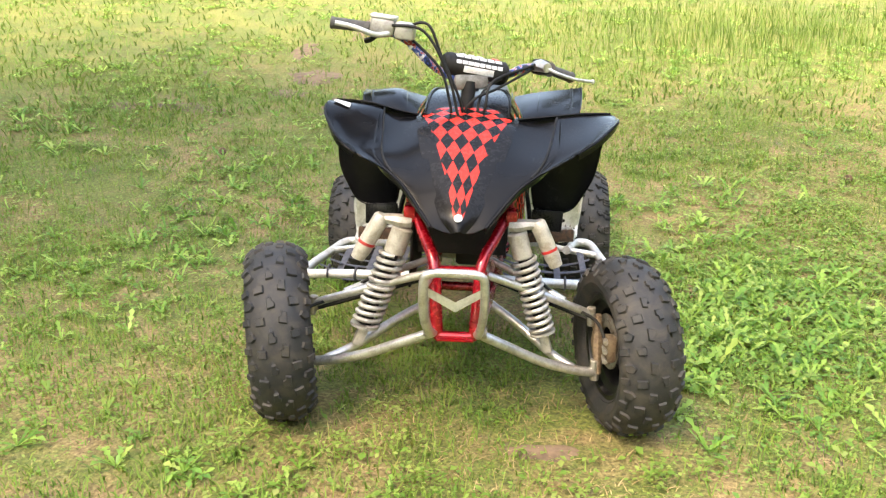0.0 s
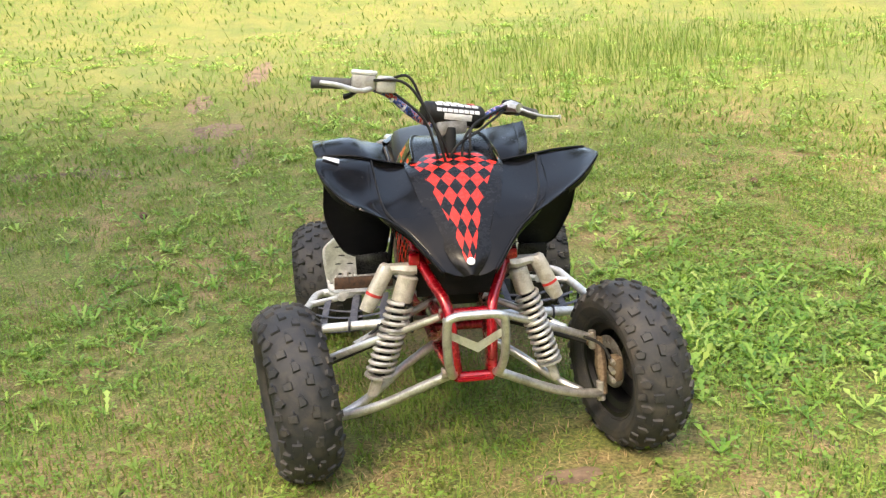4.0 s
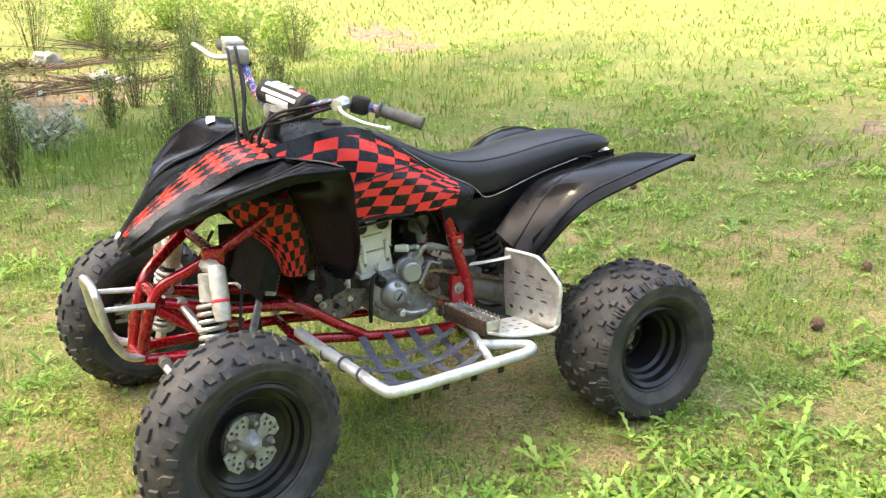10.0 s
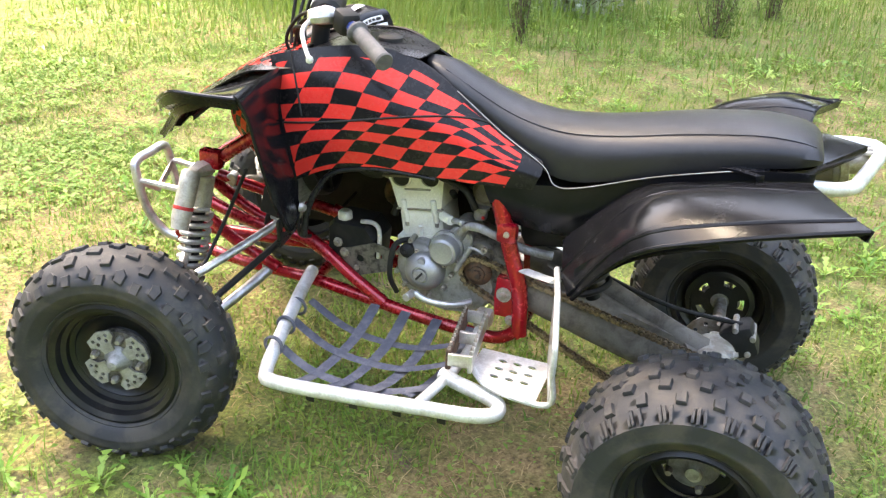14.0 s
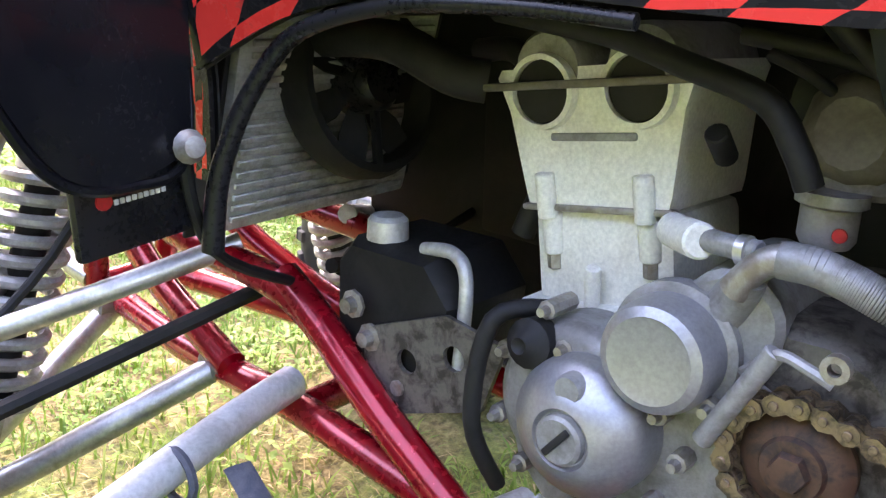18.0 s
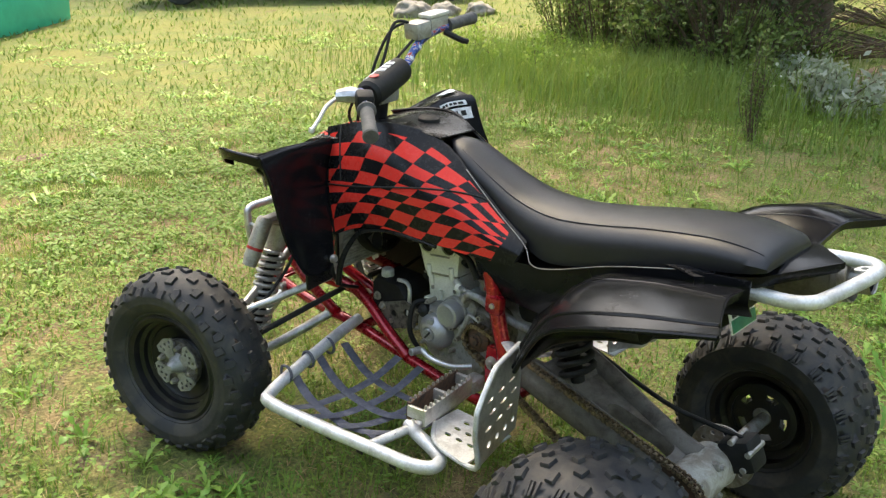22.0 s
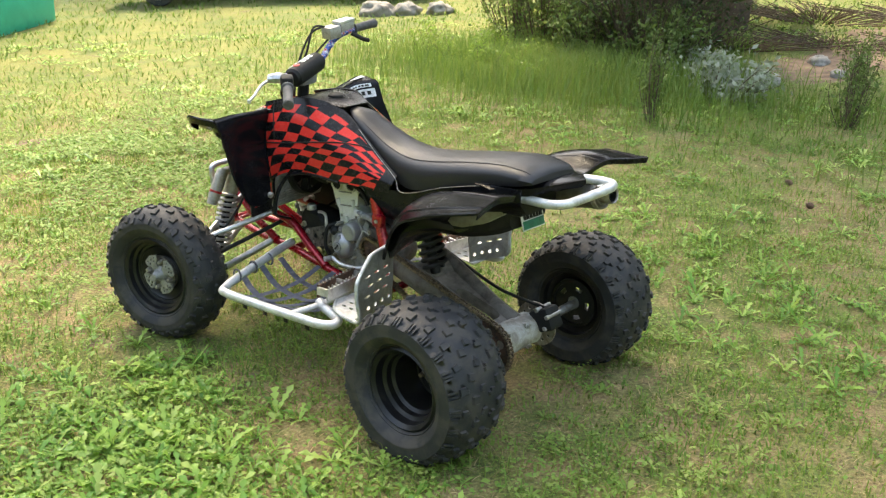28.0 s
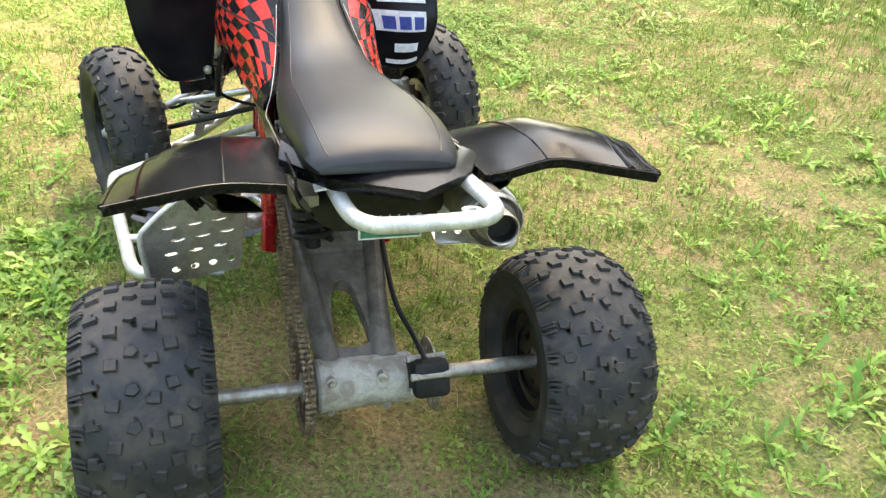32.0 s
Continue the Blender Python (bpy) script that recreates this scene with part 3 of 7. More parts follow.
FLAP = [
    [(0.155, -0.440, 0.893), (0.280, -0.410, 0.905), (0.360, -0.390, 0.912), (0.450, -0.372, 0.913)],
    [(0.157, -0.430, 0.880), (0.280, -0.398, 0.892), (0.360, -0.378, 0.900), (0.449, -0.358, 0.901)],
    [(0.164, -0.431, 0.845), (0.283, -0.392, 0.850), (0.362, -0.366, 0.860), (0.440, -0.346, 0.862)],
    [(0.176, -0.428, 0.789), (0.290, -0.385, 0.795), (0.370, -0.352, 0.800), (0.429, -0.337, 0.800)],
    [(0.207, -0.387, 0.690), (0.300, -0.350, 0.690), (0.370, -0.326, 0.695), (0.413, -0.320, 0.700)],
    [(0.228, -0.356, 0.585), (0.290, -0.335, 0.572), (0.345, -0.318, 0.585), (0.380, -0.316, 0.632)],
]
REAR = [
    [(0.165, 0.275, 0.605), (0.165, 0.42, 0.752), (0.170, 0.58, 0.796), (0.175, 0.75, 0.825)],
    [(0.245, 0.295, 0.565), (0.265, 0.43, 0.756), (0.275, 0.58, 0.816), (0.285, 0.765, 0.842)],
    [(0.300, 0.318, 0.545), (0.355, 0.44, 0.736), (0.385, 0.60, 0.806), (0.390, 0.80, 0.846)],
    [(0.318, 0.335, 0.542), (0.395, 0.45, 0.698), (0.452, 0.62, 0.784), (0.474, 0.835, 0.850)],
]
SKIRT = [
    [(0.300, 0.330, 0.600), (0.335, 0.42, 0.690), (0.33, 0.52, 0.725), (0.29, 0.60, 0.715)],
    [(0.285, 0.330, 0.530), (0.325, 0.43, 0.640), (0.32, 0.53, 0.685), (0.28, 0.61, 0.690)],
    [(0.200, 0.290, 0.520), (0.22, 0.40, 0.600), (0.22, 0.52, 0.660), (0.20, 0.60, 0.680)],
]
PANEL = [
    [(0.135, -0.470, 0.916), (0.135, -0.34, 0.950), (0.115, -0.22, 0.962), (0.075, -0.125, 0.938), (0.078, -0.02, 0.880), (0.100, 0.10, 0.806), (0.125, 0.20, 0.762)],
    [(0.160, -0.445, 0.864), (0.175, -0.31, 0.884), (0.165, -0.20, 0.890), (0.145, -0.10, 0.874), (0.122, 0.0, 0.838), (0.125, 0.11, 0.783), (0.138, 0.205, 0.750)],
    [(0.182, -0.430, 0.792), (0.192, -0.28, 0.808), (0.188, -0.18, 0.818), (0.173, -0.08, 0.822), (0.150, 0.01, 0.808), (0.146, 0.11, 0.763), (0.146, 0.205, 0.738)],
    [(0.204, -0.396, 0.724), (0.202, -0.28, 0.752), (0.194, -0.18, 0.768), (0.180, -0.08, 0.773), (0.166, 0.01, 0.763), (0.157, 0.10, 0.743), (0.150, 0.20, 0.728)],
    [(0.203, -0.378, 0.640), (0.194, -0.29, 0.682), (0.188, -0.18, 0.704), (0.182, -0.08, 0.704), (0.174, 0.0, 0.700), (0.163, 0.08, 0.698), (0.150, 0.19, 0.702)],
]
SHROUD = [
    [(0.12, -0.60, 0.79), (0.15, -0.50, 0.79), (0.18, -0.40, 0.77)],
    [(0.13, -0.58, 0.72), (0.165, -0.50, 0.71), (0.192, -0.39, 0.70)],
    [(0.15, -0.49, 0.64), (0.175, -0.45, 0.63), (0.192, -0.38, 0.63)],
    [(0.165, -0.45, 0.555), (0.18, -0.43, 0.55), (0.188, -0.385, 0.55)],
]
COVER_SIDE = [
    [(0.163, 0.075, 0.712), (0.150, 0.17, 0.714), (0.148, 0.30, 0.726), (0.160, 0.45, 0.780), (0.165, 0.62, 0.824), (0.165, 0.76, 0.840)],
    [(0.150, 0.090, 0.660), (0.150, 0.17, 0.660), (0.150, 0.30, 0.665), (0.155, 0.45, 0.715), (0.160, 0.62, 0.765), (0.160, 0.76, 0.790)],
    [(0.120, 0.110, 0.610), (0.125, 0.17, 0.600), (0.125, 0.30, 0.600), (0.130, 0.45, 0.665), (0.130, 0.62, 0.725), (0.130, 0.76, 0.755)],
]
for side in (1, -1):
    mir = side < 0
    fender = part("front_fender", sheet(FENDER_IN, 0.004, 4, 3, mir), SHELL, bike, "scuffed black plastic front fender")
    right_wing = part("fender_wing", sheet(FENDER_OUT, 0.004, 4, 4, mir), SHELL, fender, "raised outer wing of the fender")
    flap = part("fender_flap", sheet(FLAP, 0.004, 4, 4, mir), SHELL, fender, "black plastic mud flap behind the wheel")
    right_flap = flap
    part("flap_rim", tube([(side * x, y, z) for x, y, z in ((0.156, -0.434, 0.888), (0.166, -0.430, 0.840), (0.207, -0.387, 0.69), (0.230, -0.355, 0.582), (0.29, -0.333, 0.569), (0.348, -0.316, 0.583), (0.383, -0.314, 0.632), (0.415, -0.318, 0.70), (0.431, -0.335, 0.80), (0.441, -0.344, 0.862), (0.450, -0.360, 0.903))], 0.004, 8), SHELL, fender)
    part("wing_seam", tube([(side * (x + 0.001), y - 0.002, z + 0.001) for x, y, z in FENDER_OUT[0]], 0.0035, 8), BLACK_MATT, fender)
    rear = part("rear_fender", sheet(REAR, 0.004, 4, 4, mir), SHELL, bike, "scuffed black plastic rear fender")
    part("fender_lip", tube([(side * x, y, z - 0.003) for x, y, z in REAR[3]], 0.0055, 8), SHELL, rear)
    part("rear_flange", sheet([[(r[3][0] + 0.002, r[3][1] + 0.002, r[3][2]) for r in REAR], [(r[3][0], r[3][1] - 0.004, r[3][2] - 0.022) for r in REAR]], 0.003, 4, 1, mir), SHELL, rear)
    part("fender_ridge", tube([(side * (x * 0.55 + u * 0.45), y * 0.55 + v * 0.45, z * 0.55 + w * 0.45 - 0.001) for (x, y, z), (u, v, w) in zip(REAR[2], REAR[3])], 0.006, 8), SHELL, rear)
    part("fender_ridge", tube([(side * x, y, z - 0.002) for x, y, z in REAR[1]], 0.0035, 8), SHELL, rear)
    part("fender_lip", tube([(side * x, y, z - 0.002) for x, y, z in FENDER_OUT[3]], 0.005, 8), SHELL, fender)
    part("fender_ridge", tube([(side * x, y, z - 0.002) for x, y, z in FENDER_IN[2]], 0.006, 8), SHELL, fender)
    inner = lambda rows: [[(max(x - 0.008, 0.02), y, z) for x, y, z in r] for r in rows]
    part("panel_liner", sheet(inner(PANEL), 0.002, 3, 3, mir), BLACK_MATT, bike, "black inner face of the tank panel")
    part("shroud_liner", sheet(inner(SHROUD), 0.002, 3, 3, mir), BLACK_MATT, bike, "black inner face of the radiator shroud")
    part("fender_skirt", sheet(SKIRT, 0.004, 4, 3, mir), SHELL, bike, "black inner rear fender")
    part("tank_panel", sheet(PANEL, 0.004, 4, 4, mir), CHECK_SIDE, bike, "tank side panel with red and black chequers")
    part("radiator_shroud", sheet(SHROUD, 0.004, 4, 4, mir), CHECK_SIDE, bike, "chequered radiator shroud below the fender")
    part("side_cover", sheet(COVER_SIDE, 0.004, 3, 3, mir), SHELL, bike, "black plastic side cover under the seat")
    part("trim_edge", tube([(side * x, y, z) for x, y, z in ((0.083, -0.02, 0.882), (0.106, 0.10, 0.808), (0.133, 0.205, 0.757), (0.150, 0.24, 0.722), (0.151, 0.30, 0.728), (0.163, 0.45, 0.782), (0.168, 0.62, 0.826))], 0.0012, 6), STEEL, bike, "worn pale panel edge")
tank_top = [[(0.14, -0.47, 0.900), (0.135, -0.35, 0.940), (0.115, -0.22, 0.954), (0.07, -0.12, 0.936)], [(0.07, -0.46, 0.892), (0.07, -0.35, 0.938), (0.06, -0.22, 0.952), (0.03, -0.11, 0.940)],
            [(-0.07, -0.46, 0.892), (-0.07, -0.35, 0.938), (-0.06, -0.22, 0.952), (-0.03, -0.11, 0.940)], [(-0.14, -0.47, 0.900), (-0.135, -0.35, 0.940), (-0.115, -0.22, 0.954), (-0.07, -0.12, 0.936)]]
tank = part("fuel_tank_cover", sheet(tank_top, 0.004, 4, 4), BLACK, bike, "black tank top cover")
part("fuel_cap", lathe([(0, 0.020), (0.022, 0.020), (0.029, 0.015), (0.031, 0.0), (0.031, -0.02), (0, -0.02)], Matrix.Translation((0.0, -0.22, 0.948)), 24), BLACK_MATT, tank, "black ribbed fuel cap")



def surf(rows, a, b, lift):
    """A point of a panel, a along its rows and b along its columns (0 to 1), lifted off its skin towards the rear."""
    pts = [crom(r, 16)[round(b * 16 * (len(r) - 1))] for r in rows]
    p = crom(pts, 16)[round(a * 16 * (len(pts) - 1))]
    return Vector((p.x, p.y + lift, p.z))


def decal(rows, a0, a1, b0, b1, mat, parent, name, lift=0.0065, right=True):
    grid = [[surf(rows, a0 + (a1 - a0) * i / 3, b0 + (b1 - b0) * j / 3, lift) + Vector((0, 0, 0.0065 if lift == 0 else 0)) for j in range(4)] for i in range(4)]
    part(name, sheet(grid, 0.0012, 2, 2, right), mat, parent)


# plain stickers on the rear face of the right flap, and the small ones on the left
for a0, a1, b0, b1, mat in ((0.15, 0.25, 0.42, 0.84, WHITE), (0.29, 0.43, 0.26, 0.88, WHITE), (0.62, 0.665, 0.22, 0.80, REDSTICK), (0.665, 0.69, 0.22, 0.80, WHITE), (0.73, 0.83, 0.16, 0.78, WHITE), (0.88, 0.915, 0.34, 0.66, WHITE), (0.95, 0.973, 0.22, 0.70, WHITE)):
    decal(FLAP, a0, a1, b0, b1, mat, right_flap, "sticker")
for k in range(3):
    decal(FLAP, 0.75, 0.81, 0.22 + 0.185 * k, 0.35 + 0.185 * k, BLUE, right_flap, "sticker_bar", 0.0085)
for k in range(5):
    decal(FLAP, 0.18, 0.22, 0.45 + 0.072 * k, 0.50 + 0.072 * k, BLACK_MATT, right_flap, "sticker_bar", 0.0085)
    decal(FLAP, 0.325, 0.39, 0.31 + 0.105 * k, 0.38 + 0.105 * k, BLACK_MATT, right_flap, "sticker_bar", 0.0085)
for side in (1, -1):
    part("panel_seam", tube([Vector((side * (p.x + 0.001), p.y, p.z)) for p in (surf(PANEL, a, b, 0) for a, b in ((0.56, 0.02), (0.54, 0.12), (0.515, 0.25), (0.48, 0.38), (0.44, 0.50), (0.36, 0.60), (0.23, 0.69), (0.10, 0.76), (0.02, 0.80)))], 0.0026, 6, 4), BLACK_MATT, bike)
    part("panel_seam", tube([Vector((side * (p.x + 0.001), p.y, p.z)) for p in (surf(PANEL, a / 10, 0.08, 0) for a in range(0, 6))], 0.0024, 6, 3), BLACK_MATT, bike)

decal(FENDER_OUT, 0.45, 0.66, 0.76, 0.84, WHITE, right_wing, "sticker", 0.0)
# seat
SEAT = [(-0.115, 0.934, 0.920, 0.030), (-0.06, 0.926, 0.878, 0.064), (0.03, 0.886, 0.826, 0.078), (0.13, 0.852, 0.775, 0.096), (0.24, 0.846, 0.728, 0.120), (0.36, 0.860, 0.748, 0.138), (0.50, 0.884, 0.792, 0.144),
        (0.64, 0.900, 0.826, 0.142), (0.715, 0.896, 0.838, 0.136), (0.755, 0.884, 0.846, 0.126), (0.772, 0.868, 0.850, 0.114)]


def seat_mid(y):
    return 0.008 * smooth01(0.40, 0.74, y)


def seat_ring(y, top, low, w):
    h = top - low
    half = [(0.98, low), (1.03, low + h * 0.40), (0.95, low + h * 0.70), (0.74, top - h * 0.11), (0.4, top - h * 0.015)]
    ring_of = [(w * u, z) for u, z in half] + [(0.0, top + 0.003)] + [(-w * u, z) for u, z in half[::-1]] + [(0.0, low)]
    return [(seat_mid(y) + x, y, z) for x, z in ring_of]


seat = part("seat", loft([seat_ring(*s) for s in SEAT], 4), VINYL, bike, "long black vinyl seat", angle=50)
for side in (1, -1):
    part("seam", tube([(seat_mid(y) + side * w * 0.79, y, top - (top - low) * 0.14) for y, top, low, w in SEAT[1:-1]], 0.0012, 6), VINYL, seat)
TAIL = [[(0.165, 0.58, 0.826), (0.120, 0.70, 0.838), (-0.010, 0.770, 0.852), (-0.105, 0.755, 0.854), (-0.160, 0.66, 0.838)], [(0.178, 0.650, 0.822), (0.100, 0.752, 0.830), (-0.036, 0.866, 0.860), (-0.140, 0.784, 0.850), (-0.176, 0.700, 0.842)],
        [(0.174, 0.647, 0.792), (0.096, 0.746, 0.804), (-0.033, 0.856, 0.836), (-0.136, 0.777, 0.824), (-0.172, 0.698, 0.812)]]
part("tail_cover", sheet(TAIL, 0.004, 1, 2), SHELL, bike, "black plastic tail behind the seat")

# rear rack bar, silencer, number plate
grab = part("grab_bar", tube([(0.092, 0.62, 0.784), (0.086, 0.715, 0.789), (0.074, 0.805, 0.788), (0.048, 0.846, 0.791), (0.010, 0.862, 0.796), (-0.105, 0.904, 0.823), (-0.142, 0.900, 0.830), (-0.150, 0.868, 0.832), (-0.138, 0.800, 0.830), (-0.125, 0.68, 0.816)], 0.0155, 12, 6), ALU_WHITE, bike, "bent bare aluminium grab bar")
part("bracket", box((0.06, 0.07, 0.006), pose(0.095, 0.70, 0.802, 0, 8, 0), 0.002), ALU_WHITE, grab)
part("bar_tab", slab(ring(0, 0, 0.020, 16, 0.8), 0.006, pose(-0.112, 0.885, 0.826, 14, 0, 18), [ring(0, 0, 0.008, 10)]), ALU_WHITE, grab)
silencer = part("silencer", lathe([(0, -0.02), (0.02, -0.02), (0.03, 0.0), (0.043, 0.03), (0.047, 0.05), (0.047, 0.345), (0.049, 0.347), (0.049, 0.357), (0.046, 0.362), (0.036, 0.378), (0.0, 0.378)], along((-0.172, 0.48, 0.708), (-0.166, 0.89, 0.790)), 28), SWING, bike, "round dull metal exhaust silencer")
part("tail_pipe", lathe([(0, 0.37), (0.030, 0.37), (0.030, 0.418), (0.0285, 0.421), (0.0265, 0.419), (0.0258, 0.383), (0, 0.382)], along((-0.172, 0.48, 0.708), (-0.166, 0.89, 0.790)), 28), STEEL, silencer, "short bright tail pipe")
# black lining puts the shade inside the pipe into its colour
part("outlet", lathe([(0, 0.386), (0.0252, 0.388), (0.0255, 0.414), (0.0245, 0.414), (0.024, 0.392), (0, 0.390)], along((-0.172, 0.48, 0.708), (-0.166, 0.89, 0.790)), 24), BLACK_MATT, silencer, "black lining that paints the dark hole of the outlet")
part("end_band", lathe([(0.048, 0.36), (0.051, 0.362), (0.051, 0.378), (0.048, 0.38)], along((-0.172, 0.48, 0.708), (-0.166, 0.89, 0.790)), 28, closed=True), STEEL, silencer)
part("exhaust_pipe", tube([(-0.05, -0.24, 0.60), (-0.12, -0.25, 0.58), (-0.17, -0.12, 0.60), (-0.165, 0.1, 0.62), (-0.17, 0.3, 0.64), (-0.172, 0.50, 0.710)], 0.02, 12), STEEL, bike, "dull steel exhaust pipe")
plate_m = pose(-0.030, 0.680, 0.690, 72, 0, 180)
plate = part("number_plate", box((0.12, 0.068, 0.003), plate_m, 0.001), WHITE, bike, "small white and green number plate")
part("plate_band", box((0.112, 0.028, 0.002), plate_m @ pose(0, -0.016, 0.003), 0.0005), GREEN, plate)
for k in range(6):
    part("plate_mark", box((0.014, 0.028, 0.002), plate_m @ pose(-0.042 + 0.017 * k, 0.016, 0.003), 0.0005), BLACK_MATT, plate)
part("tail_liner", loft([[(x, y, z) for x, z in ((-0.125, 0.775), (wide, 0.775), (wide, low + 0.02), (wide - 0.02, low), (-0.105, low), (-0.125, low + 0.02))] for y, low, wide in ((0.40, 0.595, 0.118), (0.52, 0.612, 0.112), (0.62, 0.640, 0.085), (0.662, 0.664, 0.070))], 2), BLACK_MATT, bike, "black plastic liner under the tail")
part("tail_box", box((0.20, 0.22, 0.085), pose(-0.025, 0.60, 0.748, 6, 0, 0), 0.02), BLACK_MATT, bike, "black rear inner box")
part("air_box", slab([(0.455, 0.662), (0.480, 0.700), (0.560, 0.728), (0.672, 0.752), (0.678, 0.735), (0.610, 0.690), (0.520, 0.655), (0.475, 0.650)], 0.030, Matrix(((0, 0, 1, 0.106), (1, 0, 0, 0), (0, 1, 0, 0), (0, 0, 0, 1)))), CREAM, bike, "stained cream plastic side of the air box")

# red frame
FRAME = {
    "lower_rail": [(0.045, -0.835, 0.322), (0.075, -0.60, 0.312), (0.092, -0.39, 0.315), (0.108, -0.12, 0.292), (0.122, 0.06, 0.288), (0.135, 0.14, 0.300), (0.142, 0.185, 0.335)],
    "rear_post": [(0.142, 0.190, 0.325), (0.138, 0.180, 0.44), (0.134, 0.144, 0.55), (0.132, 0.114, 0.65), (0.13, 0.090, 0.74)],
    "down_tube": [(0.085, -0.42, 0.44), (0.092, -0.36, 0.41), (0.104, -0.27, 0.355), (0.110, -0.18, 0.305)],
    "front_tube": [(0.050, -0.842, 0.325), (0.056, -0.825, 0.42), (0.066, -0.785, 0.528), (0.105, -0.70, 0.59), (0.14, -0.60, 0.655), (0.150, -0.48, 0.74), (0.13, -0.40, 0.80)],
    "mid_rail": [(0.066, -0.77, 0.49), (0.085, -0.60, 0.45), (0.088, -0.42, 0.43), (0.09, -0.33, 0.385)],
    "brace": [(0.062, -0.79, 0.47), (0.075, -0.66, 0.385), (0.09, -0.50, 0.325)],
}
for name, pts in FRAME.items():
    for side in (1, -1):
        part(name, tube([(side * x, y, z) for x, y, z in pts], 0.0165 if name != "rear_post" else 0.020, 12), RED, bike, "metallic red frame tube")
for a, b in (((0.045, -0.845, 0.325), (-0.045, -0.845, 0.325)), ((0.06, -0.79, 0.505), (-0.06, -0.79, 0.505)), ((0.14, 0.18, 0.32), (-0.14, 0.18, 0.32)), ((0.13, -0.63, 0.63), (-0.13, -0.63, 0.63)), ((0.09, -0.39, 0.315), (-0.09, -0.39, 0.315))):
    part("cross_tube", rod(a, b, 0.015), RED, bike, "metallic red cross tube")
part("skid_plate", box((0.10, 0.05, 0.008), pose(0, -0.845, 0.325, 8, 0, 0), 0.002), RED, bike, "red lower front plate")
for side in (1, -1):
    part("shock_mount", box((0.035, 0.06, 0.05), pose(side * 0.148, -0.645, 0.635, 0, 0, 0), 0.008), RED, bike, "red shock mount bracket")
    part("pivot_plate", loft([[(side * x, y + dy, z + dz) for dy, dz in ((-0.03, -0.05), (0.03, -0.05), (0.034, 0.0), (0.03, 0.05), (-0.03, 0.05), (-0.034, 0.0))] for x, y, z in ((0.118, 0.155, 0.415), (0.144, 0.155, 0.415))], 1), RED, bike, "red swingarm pivot plate")
    bolt = part("pivot_bolt", lathe([(0, 0.014), (0.008, 0.014), (0.010, 0.006), (0.018, 0.005), (0.019, 0), (0, 0)], along((side * 0.146, 0.145, 0.425), (side * 0.2, 0.145, 0.425)), 16), STEEL, bike)

# front bumper
bumper = part("front_bumper", tube([(0.058, -0.84, 0.335), (0.066, -0.885, 0.352), (0.078, -0.925, 0.42), (0.080, -0.945, 0.515), (0.066, -0.952, 0.548), (0, -0.955, 0.553), (-0.066, -0.952, 0.548), (-0.080, -0.945, 0.515), (-0.078, -0.925, 0.42), (-0.066, -0.885, 0.352), (-0.058, -0.84, 0.335)], 0.0125, 12, 6), ALU, bike, "bare aluminium front bumper loop")
for side in (1, -1):
    part("bumper_stay", tube([(side * 0.079, -0.935, 0.50), (side * 0.072, -0.80, 0.49)], (0.007, 0.010), 8), ALU, bumper)
    part("vee_plate", slab([(0.0, 0.0), (0.072, 0.045), (0.072, 0.068), (0.0, 0.028)], 0.004, Matrix.Translation((0, -0.935, 0.435)) @ Matrix.Rotation(radians(86), 4, "X") @ Matrix.Diagonal((side, 1, 1, 1))), ALU, bumper)

